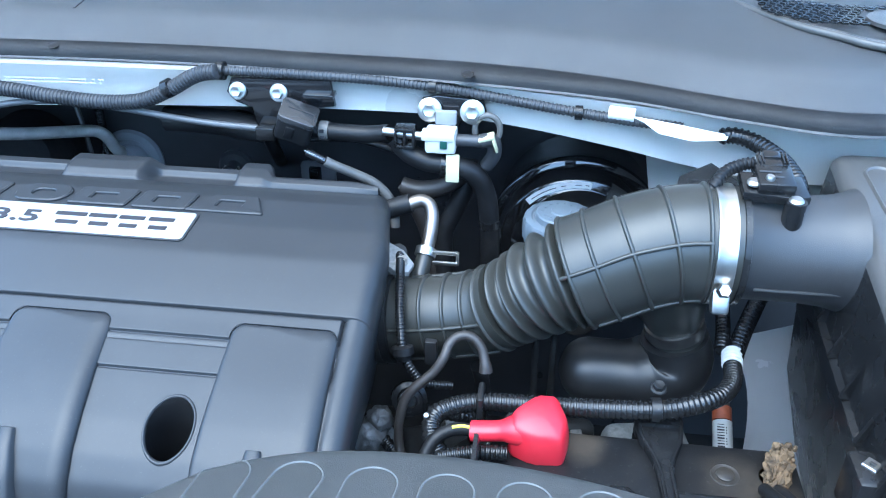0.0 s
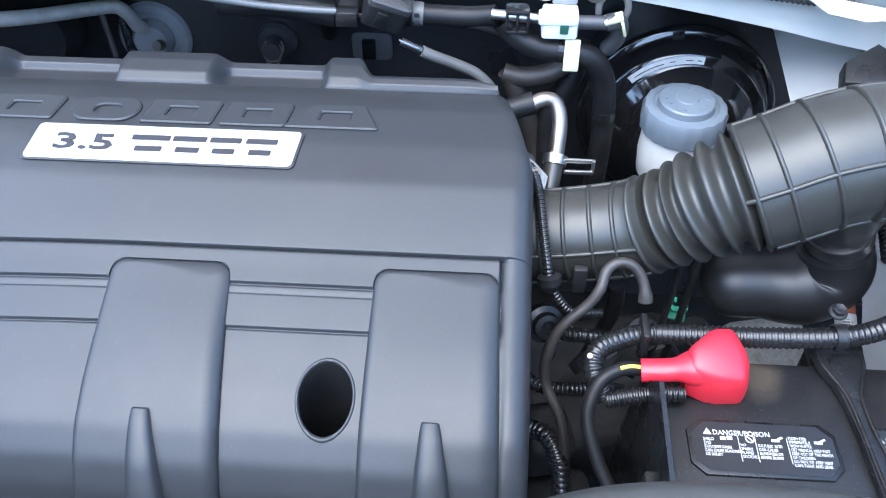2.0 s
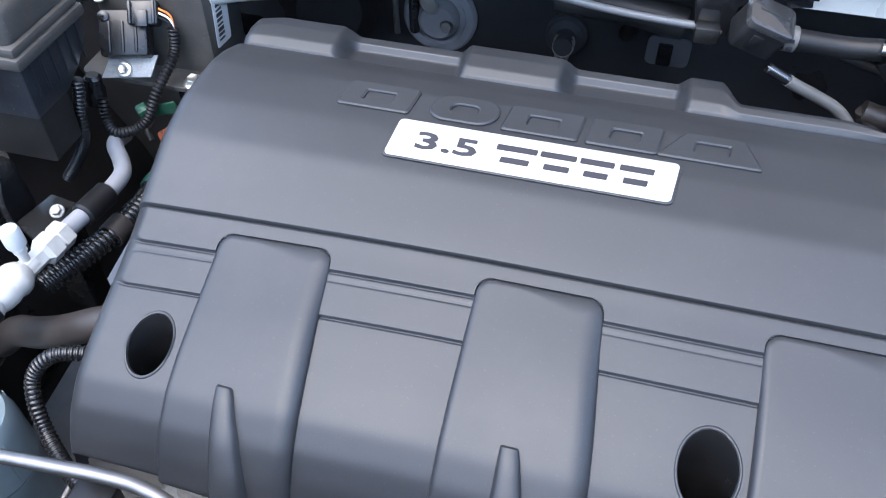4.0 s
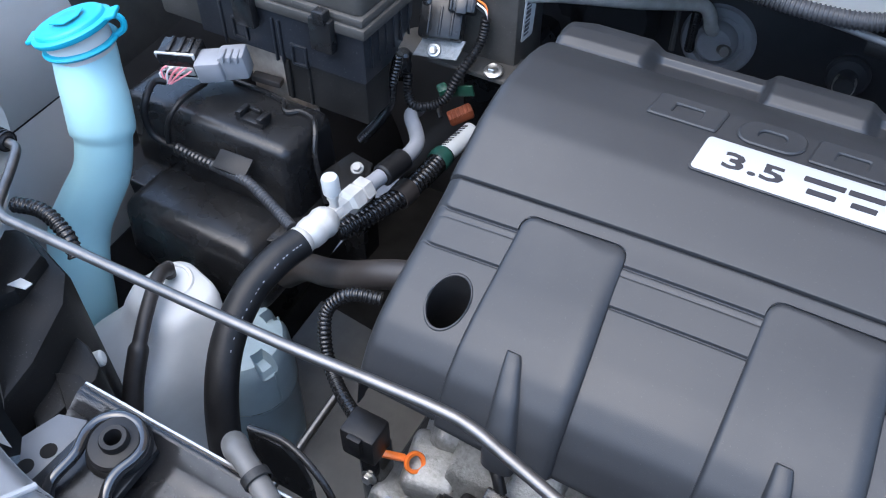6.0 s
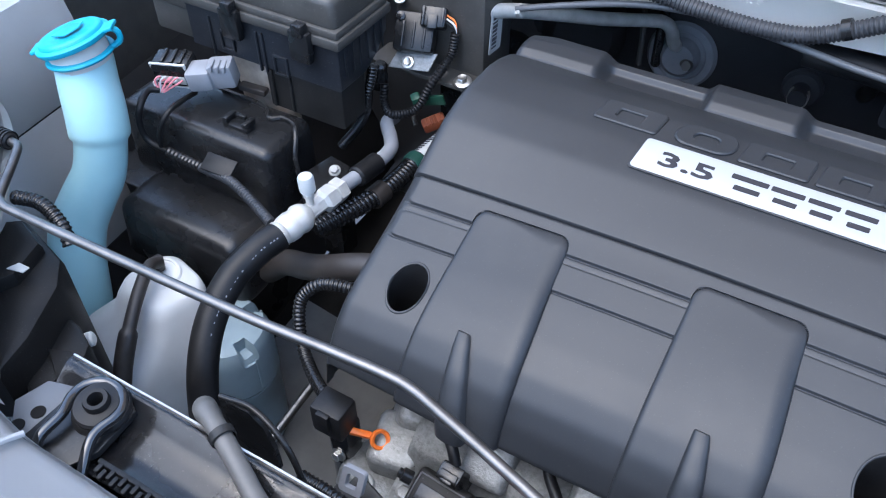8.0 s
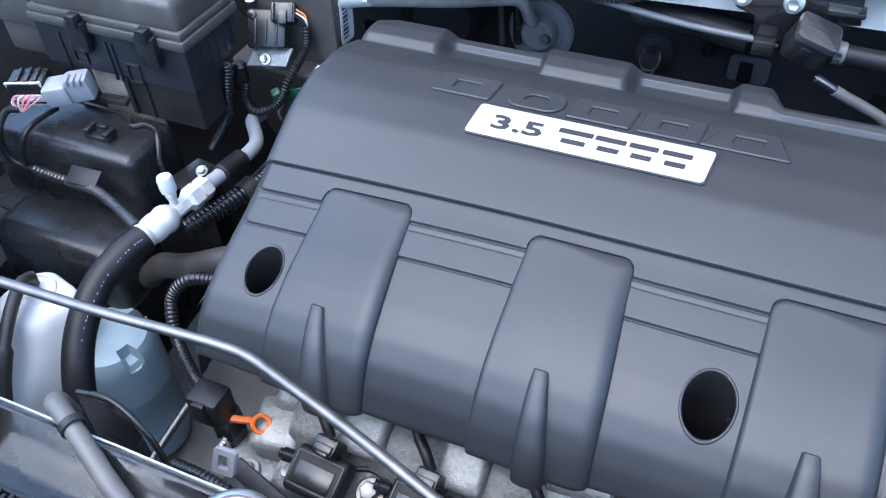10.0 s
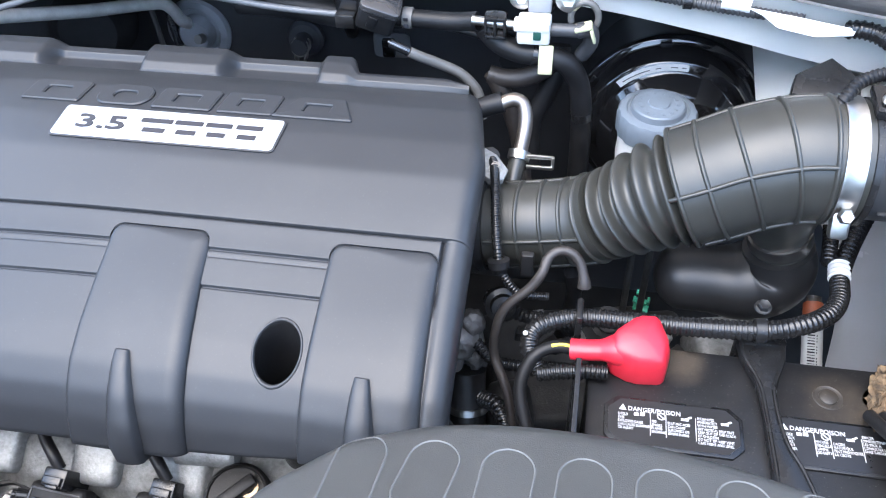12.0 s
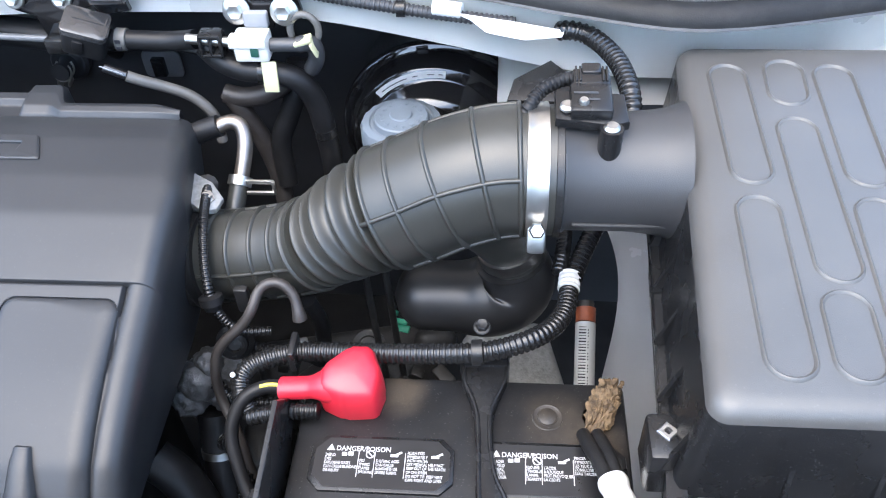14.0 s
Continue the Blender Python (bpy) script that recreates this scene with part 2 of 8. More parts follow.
def box(bm, c, size, bev=0.003, rot=None, seg=2, taper=1.0, shear=(0, 0)):
    """A box with rounded edges; taper scales its top, shear shifts it."""
    b = bmesh.new()
    bmesh.ops.create_cube(b, size=1)
    for v in b.verts:
        k = taper if v.co.z > 0 else 1
        up = v.co.z + 0.5
        v.co = V(v.co.x * size[0] * k + shear[0] * up, v.co.y * size[1] * k + shear[1] * up, v.co.z * size[2])
    if bev:
        bmesh.ops.bevel(b, geom=b.edges[:], offset=bev, segments=seg, profile=0.5, affect="EDGES", clamp_overlap=True)
    m = Matrix.Translation(c) @ (rot if rot else Matrix.Identity(4))
    join(bm, b, m)
    return bm


def join(bm, b, m=Matrix.Identity(4)):
    vs = [bm.verts.new(m @ v.co) for v in b.verts]
    b.verts.index_update()
    for f in b.faces:
        try:
            bm.faces.new([vs[v.index] for v in f.verts])
        except ValueError:
            pass
    b.free()


def frame_of(axis):
    z = Vector(axis).normalized()
    return z.to_track_quat("Z", "Y").to_matrix().to_4x4()


def lathe(bm, at, axis, prof, seg=24, ky=1.0, twist=0.0, rot=None):
    """Rings of (radius, height) turned round an axis; ky squashes one way."""
    m = Matrix.Translation(at) @ (rot if rot else frame_of(axis))
    rings = []
    for r, h in prof:
        if r < 1e-6:
            rings.append([bm.verts.new(m @ V(0, 0, h))])
        else:
            rings.append([bm.verts.new(m @ V(r * math.cos(2 * math.pi * i / seg + twist), ky * r * math.sin(2 * math.pi * i / seg + twist), h)) for i in range(seg)])
    for a, b in zip(rings, rings[1:]):
        for i in range(seg):
            j = (i + 1) % seg
            if len(a) == 1 and len(b) == 1:
                continue
            if len(a) == 1:
                bm.faces.new((a[0], b[i], b[j]))
            elif len(b) == 1:
                bm.faces.new((a[i], a[j], b[0]))
            else:
                bm.faces.new((a[i], a[j], b[j], b[i]))
    return bm


def rod(bm, a, b, r, seg=16, r2=None, bev=0.0):
    a, b = Vector(a), Vector(b)
    h, r2 = (b - a).length, r if r2 is None else r2
    e = min(bev, r * 0.5, h * 0.4)
    prof = [(0, 0), (r - e, 0), (r, e), (r2, h - e), (r2 - e, h), (0, h)] if e else [(0, 0), (r, 0), (r2, h), (0, h)]
    return lathe(bm, a, b - a, prof, seg)


def spline(pts, step=0.006):
    """Evenly spaced points on a smooth curve through pts."""
    p = [np.array(q, float) for q in pts]
    p = [2 * p[0] - p[1]] + p + [2 * p[-1] - p[-2]]
    out = []
    for i in range(1, len(p) - 2):
        n = max(2, int(np.linalg.norm(p[i + 1] - p[i]) / (step / 4)))
        for k in range(n):
            t = k / n
            out.append(0.5 * (2 * p[i] + (p[i + 1] - p[i - 1]) * t + (2 * p[i - 1] - 5 * p[i] + 4 * p[i + 1] - p[i + 2]) * t * t + (3 * p[i] - p[i - 1] - 3 * p[i + 1] + p[i + 2]) * t ** 3))
    out.append(p[-2])
    out = np.array(out)
    d = np.concatenate([[0], np.cumsum(np.linalg.norm(np.diff(out, axis=0), axis=1))])
    n = max(2, int(d[-1] / step) + 1)
    s = np.linspace(0, d[-1], n)
    return [Vector([np.interp(q, d, out[:, k]) for k in range(3)]) for q in s], s


def sweep(bm, pts, r, seg=12, step=0.006, caps=True, ky=1.0, up=(0, 0, 1)):
    """A tube along a smooth curve; r is a number or a function of (length along, whole length)."""
    line, s = spline(pts, step)
    rings = []
    side = None
    for i, p in enumerate(line):
        t = (line[min(i + 1, len(line) - 1)] - line[max(i - 1, 0)]).normalized()
        if side is None:
            side = t.cross(Vector(up))
            side = side.normalized() if side.length > 0.1 else t.cross(V(1, 0, 0)).normalized()
        side = (side - t * side.dot(t)).normalized()
        w = side.cross(t)
        q = float(r(float(s[i]), float(s[-1])) if callable(r) else r)
        rings.append([bm.verts.new(p + q * (math.cos(2 * math.pi * k / seg) * side + ky * math.sin(2 * math.pi * k / seg) * w)) for k in range(seg)])
    for a, b in zip(rings, rings[1:]):
        for i in range(seg):
            j = (i + 1) % seg
            bm.faces.new((a[i], a[j], b[j], b[i]))
    if caps:
        bm.faces.new(rings[0])
        bm.faces.new(rings[-1][::-1])
    return bm


def loom(bm, pts, r=0.007, pitch=0.0042, depth=0.0011, seg=14):
    """Split corrugated conduit."""
    return sweep(bm, pts, lambda s, n: r - depth * (0.5 + 0.5 * math.tanh(2.5 * math.cos(2 * math.pi * s / pitch))), seg, pitch / 5)


def prism(bm, outline, m, depth, bev=0.0, seg=2):
    """A flat outline (x, y) given thickness along z of the frame m."""
    b = bmesh.new()
    vs = [b.verts.new((x, y, 0)) for x, y in outline]
    f = b.faces.new(vs)
    b.normal_update()
    if f.normal.z > 0:
        f.normal_flip()
    r = bmesh.ops.extrude_face_region(b, geom=[f])
    for v in [g for g in r["geom"] if isinstance(g, bmesh.types.BMVert)]:
        v.co.z += depth
    if bev:
        top = [e for e in b.edges if all(v.co.z > depth * 0.5 for v in e.verts)]
        bmesh.ops.bevel(b, geom=top, offset=bev, segments=seg, profile=0.5, affect="EDGES", clamp_overlap=True)
    join(bm, b, m)
    return bm


def round_rect(w, h, r, n=5):
    out = []
    for cx, cy, a0 in ((w / 2 - r, h / 2 - r, 0), (-w / 2 + r, h / 2 - r, 90), (-w / 2 + r, -h / 2 + r, 180), (w / 2 - r, -h / 2 + r, 270)):
        for k in range(n + 1):
            a = radians(a0 + 90 * k / n)
            out.append((cx + r * math.cos(a), cy + r * math.sin(a)))
    return out


def axes(o, x, y):
    """A frame with origin o, x along x and y near y."""
    x = Vector(x).normalized()
    z = x.cross(Vector(y)).normalized()
    y = z.cross(x)
    m = Matrix((x, y, z)).transposed().to_4x4()
    m.translation = o
    return m


def words(text, m, size, material, parent, name="lettering", depth=0.0002, stretch=1.0, align="LEFT", bold=0.0):
    c = bpy.data.curves.new(name, "FONT")
    c.body, c.size, c.extrude, c.align_x = text, size, depth, align
    c.resolution_u, c.offset = 2, bold
    tmp = new(name, c)
    me = bpy.data.meshes.new_from_object(tmp)
    bpy.data.objects.remove(tmp)
    me.transform(m @ Matrix.Diagonal((stretch, 1, 1, 1)))
    me.materials.append(material)
    ob = new(name, me)
    ob.parent = parent
    if parent and parent.type == "EMPTY":
        ob.matrix_parent_inverse = parent.matrix_basis.inverted()
    return ob


def bolt(at, axis, r=0.006, flange=1.6, label="zinc-plated hex flange bolt", material=None, group="bolts"):
    b = bmesh.new()
    lathe(b, at, axis, [(0, 0), (r * flange, 0), (r * flange, r * 0.25), (r * flange * 0.9, r * 0.4), (r * 0.9, r * 0.45), (0, r * 0.45)], 20)
    lathe(b, at, axis, [(0, r * 0.4), (r, r * 0.4), (r, r * 1.1), (r * 0.86, r * 1.25), (r * 0.6, r * 1.2), (0, r * 1.05)], 6)
    return single("bolt", b, material or STEEL, label, "bolt", group)


def sheet(bm, f, nu, nv, thick=0.0):
    """A grid of points f(u, v), u and v in 0..1; thick adds a second skin below."""
    g = [[bm.verts.new(f(i / nu, j / nv)) for j in range(nv + 1)] for i in range(nu + 1)]
    fs = [bm.faces.new((g[i][j], g[i + 1][j], g[i + 1][j + 1], g[i][j + 1])) for i in range(nu) for j in range(nv)]
    if thick:
        bmesh.ops.solidify(bm, geom=fs, thickness=thick)
    return bm


def curve_of(xs, ys):
    """A smooth function through the points (x, y)."""
    def f(x):
        x = min(max(x, xs[0]), xs[-1])
        i = min(max(np.searchsorted(xs, x) - 1, 0), len(xs) - 2)
        h = xs[i + 1] - xs[i]
        t = (x - xs[i]) / h
        def slope(k):
            if k == 0 or k == len(xs) - 1:
                a, b = (0, 1) if k == 0 else (k - 1, k)
                return (ys[b] - ys[a]) / (xs[b] - xs[a])
            return (ys[k + 1] - ys[k - 1]) / (xs[k + 1] - xs[k - 1])
        return (2 * t ** 3 - 3 * t * t + 1) * ys[i] + (t ** 3 - 2 * t * t + t) * h * slope(i) + (3 * t * t - 2 * t ** 3) * ys[i + 1] + (t ** 3 - t * t) * h * slope(i + 1)
    return f


def step(a, b, x):
    t = min(max((x - a) / (b - a), 0.0), 1.0)
    return t * t * (3 - 2 * t)


# ---- the setting ----
b = bmesh.new()
box(b, (0, 0, -0.05), (400, 400, 0.1), 0)
single("ground", b, GROUND, "grey asphalt of the yard under the car", "ground", kind="structure")

# plain unseen walls, added round the car to block low light
for k, (c, sz) in enumerate((((0, -2.2, 0.80), (16, 0.2, 1.6)), ((-7.0, 0, 1.5), (0.2, 12, 3.0)), ((7.0, 0, 1.5), (0.2, 12, 3.0)), ((0, 8.0, 1.5), (16, 0.2, 3.0)))):
    b = bmesh.new()
    box(b, c, sz, 0.01)
    single("wall_" + ("front", "west", "east", "back")[k], b, WALLMAT, "plain unseen wall added to block low light", "wall", kind="structure")
# added sheet that closes the bay below; its colour is the shade there
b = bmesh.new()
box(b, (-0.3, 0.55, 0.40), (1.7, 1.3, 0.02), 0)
single("undertray", b, ABYSS, "added near-black sheet for the shade under the engine bay", "undertray", kind="structure")

# the black firewall far back, with a shallow shelf under the cowl
b = bmesh.new()
box(b, (-0.36, 1.12, 0.80), (2.02, 0.03, 0.80), 0.004)
single("firewall", b, FIREWALL, "gloss black painted firewall behind the engine", "firewall", kind="structure")

SEAL_Y = curve_of([-1.25, -0.95, -0.63, -0.40, -0.24, -0.14, -0.05, 0.08, 0.19, 0.29, 0.40, 0.62], [0.815, 0.852, 0.874, 0.878, 0.868, 0.862, 0.852, 0.828, 0.790, 0.766, 0.785, 0.85])
SEAL_W = curve_of([-1.25, -0.63, -0.29, -0.04, 0.13, 0.32, 0.62], [0.026, 0.025, 0.028, 0.034, 0.026, 0.028, 0.03])
RAIL_Y = curve_of([-1.25, -0.95, -0.63, -0.30, -0.127, -0.079, 0.075, 0.16, 0.25, 0.35, 0.62], [0.81, 0.845, 0.862, 0.868, 0.868, 0.862, 0.829, 0.812, 0.805, 0.81, 0.86])
RAIL_LOW = curve_of([-1.25, -0.65, -0.44, -0.24, -0.04, 0.08, 0.16, 0.24, 0.62], [1.06, 1.066, 1.074, 1.079, 1.077, 1.068, 1.058, 1.050, 1.045])


def rail_point(u, v):
    x = -1.25 + 1.87 * u
    y = RAIL_Y(x)
    if v < 0.35:
        k = v / 0.35
        return V(x, y + 0.07 * (1 - k), 1.121 + 0.002 * (1 - k))
    k = (v - 0.35) / 0.65
    return V(x, y + 0.004 * math.sin(k * 3.14) + 0.006 * k, 1.121 - (1.121 - RAIL_LOW(x)) * k)


b = bmesh.new()
sheet(b, rail_point, 90, 14, 0.004)
cowl_rail = single("cowl_rail", b, SILVER, "silver painted sheet-metal rail along the cowl", "rail", kind="structure")

# patch of sunlight on the rail, modelled as a tilted silver piece
b = bmesh.new()
prism(b, [(0.0859, 0.0122), (0.1002, 0.0057), (0.1147, -0.0057), (0.1483, -0.0122), (0.1814, -0.0090), (0.1840, -0.0030), (0.1339, 0.0051)], axes((0, 0.80, 1.107), (1, 0, 0), (0, 1, 1)), 0.002, 0.0006)
part("sunlit_lip", b, SILVER, cowl_rail, "sunlit patch of the rail, shaped as a bright lip")

# shelf that closes the rail to the firewall
b = bmesh.new()
sheet(b, lambda u, v: V(-1.25 + 1.87 * u, RAIL_Y(-1.25 + 1.87 * u) + 0.012 + (1.12 - RAIL_Y(-1.25 + 1.87 * u)) * v, RAIL_LOW(-1.25 + 1.87 * u) + 0.004 + 0.02 * v), 40, 3, 0.003)
single("cowl_shelf", b, FIREWALL, "black shelf under the cowl rail", "shelf", kind="structure")

# inner wings
b = bmesh.new()
box(b, (-1.365, 0.70, 0.70), (0.02, 0.81, 0.58), 0.004)
single("wheel_arch_panel", b, FIREWALL, "black painted wheel arch panel low in the bay", "panel", kind="structure")
b = bmesh.new()


def wing_right(u, v):
    y = 0.30 + 0.62 * u
    if v < 0.5:
        k = v / 0.5
        return V(0.255 + 0.10 * k + 0.02 * math.sin(u * 9), y, 0.70 + 0.04 * k + 0.06 * step(0.55, 1, u))
    k = (v - 0.5) / 0.5
    return V(0.355 + 0.28 * k ** 0.8, y, 0.76 + 0.30 * k + 0.06 * step(0.5, 1, u) * (1 - k))


sheet(b, wing_right, 36, 20, 0.003)
single("inner_wing_left_side", b, BAYPAINT, "silver painted inner wing beside the battery", "inner wing", kind="structure")

b = bmesh.new()
sheet(b, lambda u, v: V(0.125 + 0.515 * u, 0.822 + 0.145 * v - 0.02 * math.sin(3 * u), 0.985 + 0.11 * u + 0.03 * v + 0.01 * math.sin(9 * u)), 24, 10, 0.003)
single("strut_tower", b, SILVER, "silver painted strut tower panel", "strut tower", kind="structure")

b = bmesh.new()
sheet(b, lambda u, v: V(-1.275 + 0.025 * v - 0.032 * u + 0.008 * math.sin(3 * v), 0.30 + 0.33 * u, 1.03 - 0.13 * v), 24, 10, 0.003)
sheet(b, lambda u, v: V(-1.248 + 0.045 * v - 0.028 * u + 0.012 * math.sin(3 * v), 0.30 + 0.285 * u, 0.898 - 0.19 * v), 16, 16, 0.003)
sheet(b, lambda u, v: V(-1.275 - 0.06 * u - 0.16 * v, 0.30 + 0.62 * u, 1.03 + 0.012 * math.sin(3.1 * v) + 0.03 * v), 24, 10, 0.003)
single("inner_wing_right_side", b, WINGPAINT, "silver painted inner wing behind the washer neck", "inner wing", kind="structure")
# rear stretch of the wing sheet, added in a dark colour for its shade
b = bmesh.new()
sheet(b, lambda u, v: V(-1.312 + 0.025 * v - 0.028 * u + 0.008 * math.sin(3 * v), 0.63 + 0.29 * u, 1.026 - 0.33 * v), 20, 14, 0.003)
single("shaded_wing", b, GREYHOSE, "added rear stretch of inner wing, shade put into its dull colour", "wing liner", kind="structure")

b = bmesh.new()
sheet(b, lambda u, v: V(-1.246 + 0.16 * v - 0.06 * u + 0.01 * math.sin(9 * v), 0.585 + 0.545 * u, 0.898 - 0.42 * v), 24, 16, 0.003)
sheet(b, lambda u, v: V(-1.20 + 0.12 * v - 0.028 * u, 0.20 + 0.385 * u, 0.706 - 0.25 * v), 16, 10, 0.003)
single("wheel_arch", b, FIREWALL, "black coated wheel arch under the silver inner wing", "wheel arch", kind="structure")

# cowl panel in black plastic, its rubber seal and grille
b = bmesh.new()


def cowl_point(u, v):
    x = -1.25 + 1.95 * u
    y0 = SEAL_Y(x) + SEAL_W(x)
    y1 = 1.32
    y = y0 + (y1 - y0) * v ** 1.6
    d = y - y0
    return V(x, y, 1.136 + 0.028 * min(1.0, d / 0.040) + 0.002 * step(0.036, 0.050, d) + 0.050 * max(0.0, min(1.0, (d - 0.045) / 0.37)))


sheet(b, cowl_point, 80, 30, 0.004)
cowl = single("cowl_panel", b, COWLMAT, "wide grained black plastic cowl cover", "cowl panel", kind="structure")

b = bmesh.new()


def seal_point(u, v):
    x = -1.25 + 1.95 * u
    a = math.pi * v
    return V(x, SEAL_Y(x) + SEAL_W(x) * (0.5 - 0.5 * math.cos(a)), 1.124 + 0.013 * math.sin(a) + 0.006 * v)


sheet(b, seal_point, 90, 10, 0.003)
hood_seal = single("hood_seal", b, SEALRUBBER, "black rubber hood seal along the cowl edge", "seal", kind="structure")

# light on the seal's front edge, given as a strip of paler material
b = bmesh.new()
sheet(b, lambda u, v: V(-1.25 + 1.95 * u, SEAL_Y(-1.25 + 1.95 * u) - 0.0015 + 0.008 * v, 1.1235 + 0.0065 * math.sin(v * 1.5)), 90, 6, 0.0015)
part("seal_lip", b, PLATEGREY, hood_seal, "front lip, paler where light falls on it")

# raised hood over the bay: grey-brown lining
b = bmesh.new()
hm = axes((-0.35, 1.16, 1.30), (1, 0, 0), (0, -0.28, 0.96))
prism(b, [(x, y + 0.5) for x, y in round_rect(1.62, 1.0, 0.14)], hm, 0.02, 0.008)
hood = thing("hood", "raised hood with a dull grey-brown lining", "hood", (-0.35, 1.16, 1.21))
part("panel", b, HOODMAT, hood)
for x in (-1.10, 0.40):
    b = bmesh.new()
    box(b, (x, 1.175, 1.25), (0.03, 0.02, 0.17), 0.004)
    part("hinge_arm", b, SILVER, hood)

# windscreen side, closes the view behind the cowl
b = bmesh.new()
sheet(b, lambda u, v: V(-1.15 + 1.7 * u, 1.33 + 0.55 * v, 1.22 + 0.42 * v), 8, 6, 0.005)
single("windscreen", b, GLOSS, "dark windscreen behind the cowl", "windscreen", kind="structure")

# ---- engine cover ----
PROFILE = [(0.757, 1.031), (0.735, 1.0385), (0.71, 1.0435), (0.66, 1.0435), (0.62, 1.036), (0.58, 1.021), (0.55, 1.009), (0.52, 0.9985), (0.49, 0.9875), (0.46, 0.9755), (0.435, 0.9620), (0.418, 0.946), (0.405, 0.926), (0.396, 0.903), (0.390, 0.875), (0.386, 0.84)]
_py = np.array([p[0] for p in PROFILE])
_pz = np.array([p[1] for p in PROFILE])
_d = np.concatenate([[0], np.cumsum(np.hypot(np.diff(_py), np.diff(_pz)))])
_s = np.linspace(0, _d[-1], 1200)
_ker = np.exp(-np.linspace(-2.5, 2.5, 61) ** 2)
_ker /= _ker.sum()


def _smooth(a):
    p = np.concatenate([2 * a[0] - a[30:0:-1], a, 2 * a[-1] - a[-2:-32:-1]])
    return np.convolve(p, _ker, "valid")


PY, PZ = _smooth(np.interp(_s, _d, _py)), _smooth(np.interp(_s, _d, _pz))
_ty, _tz = np.gradient(PY), np.gradient(PZ)
_n = np.hypot(_ty, _tz)
NY, NZ = _tz / _n, -_ty / _n
RIBS = ((-0.662, -0.570), (-0.458, -0.366), (-0.256, -0.162))
BOTTOM = curve_of([-0.75, -0.66, -0.55, -0.46, -0.36, -0.26, -0.15, -0.13], [0.399, 0.397, 0.3955, 0.3955, 0.3965, 0.399, 0.405, 0.407])
COVER_L, COVER_R = -0.744, -0.136


def panel_depth(x, y, x0, x1, y0, y1, r):
    """How far inside a rounded rectangle a place lies."""
    qx, qy = min(x - x0, x1 - x), min(y - y0, y1 - y)
    return r - math.hypot(r - qx, r - qy) if qx < r and qy < r else min(qx, qy)


def relief(x, y):
    """Height of ribs, strips and grooves above the plain profile."""
    h = 0.0032 * step(0.5630, 0.5655, y)
    h -= 0.0014 * math.exp(-((y - 0.5630) / 0.0010) ** 2)
    rib = 0.0
    lo = step(0.57, 0.40, y)
    for k, (a, c) in enumerate(RIBS):
        a2, c2 = a - 0.001 * lo, c + 0.012 * lo if k < 2 else c + 0.004 * lo
        d = panel_depth(x, y, a2, c2, 0.30, 0.5520, 0.012)
        if d > 0:
            kx = (x - a2) / (c2 - a2)
            r = 0.005 + 0.011 * step(0.3, 0.9, kx)
            f = math.sqrt(max(0.0, 1 - (1 - min(1.0, d / r)) ** 2))
            rib = max(rib, f * (0.62 + 0.38 * kx))
    if x > -0.158:
        h = max(h, 0.0015 * step(-0.158, -0.155, x))
    elif y < 0.5630 and rib < 0.02:
        for y0, y1, up, cut in ((0.5365, 0.60, 0.0016, 0.0014), (0.5035, 0.60, 0.0012, 0.0014), (0.40, 0.5290, 0.0, 0.0008)):
            d = panel_depth(x, y, -0.733, -0.161, y0, y1, 0.006)
            h += up * step(0.0, 0.0016, d) - cut * math.exp(-((d + 0.0006) / 0.0009) ** 2) * (1 if y > 0.498 else 0)
    h += 0.0095 * rib * (0.62 + 0.38 * step(0.55, 0.47, y))
    return h


def droop(x, y):
    """The cover falls away towards its free front corner."""
    return 0.013 * max(0.0, (-0.45 - x) / 0.25) ** 1.5 * step(0.66, 0.50, y)


def cover_at(x, y):
    """Place and normal on the cover's outside."""
    i = int(np.argmin(np.abs(PY - y)))
    h = relief(x, y)
    return V(x, PY[i] + NY[i] * h, PZ[i] + NZ[i] * h - droop(x, y)), V(0, NY[i], NZ[i])


HOLES = ((-0.6880, 0.4640, 0.0175), (-0.2825, 0.4580, 0.0195))
cover = thing("engine_cover", "large grained dark grey plastic engine cover with ribs", "engine cover", (-0.44, 0.56, 0.86))
b = bmesh.new()
# rows run from the rear step down over the front
ROW_Y = []
y = 0.757
while y > 0.418:
    ROW_Y.append(y)
    fine = 0.561 < y < 0.5665 or 0.5275 < y < 0.5305 or 0.534 < y < 0.539 or 0.501 < y < 0.506 or 0.539 < y < 0.5545
    y -= 0.0004 if fine else 0.0018
cols = [(COVER_L, 0.16), (COVER_L, 0.07), (COVER_L + 0.0005, 0.014), (COVER_L + 0.002, 0.007), (COVER_L + 0.005, 0.0025), (COVER_L + 0.009, 0.0006)]
mid = set(float(x) for x in np.linspace(COVER_L + 0.013, COVER_R - 0.018, 250))
for lo_x, hi_x in RIBS:
    mid = {x for x in mid if not -0.005 < x - lo_x < 0.0145 and not -0.0145 < x - hi_x < 0.010}
    mid |= {lo_x + d for d in (-0.004, -0.0025, -0.0012, -0.0004, 0.0, 0.0002, 0.0006, 0.0012, 0.002, 0.003, 0.0045, 0.006, 0.0075, 0.009, 0.0105, 0.012, 0.0135)}
    mid |= {hi_x - d for d in (-0.008, -0.005, -0.0025, -0.0012, -0.0004, 0.0, 0.0002, 0.0006, 0.0012, 0.002, 0.003, 0.0045, 0.006, 0.0075, 0.009, 0.0105, 0.012, 0.0135)}
cols += [(x, 0.0) for x in sorted(mid)]
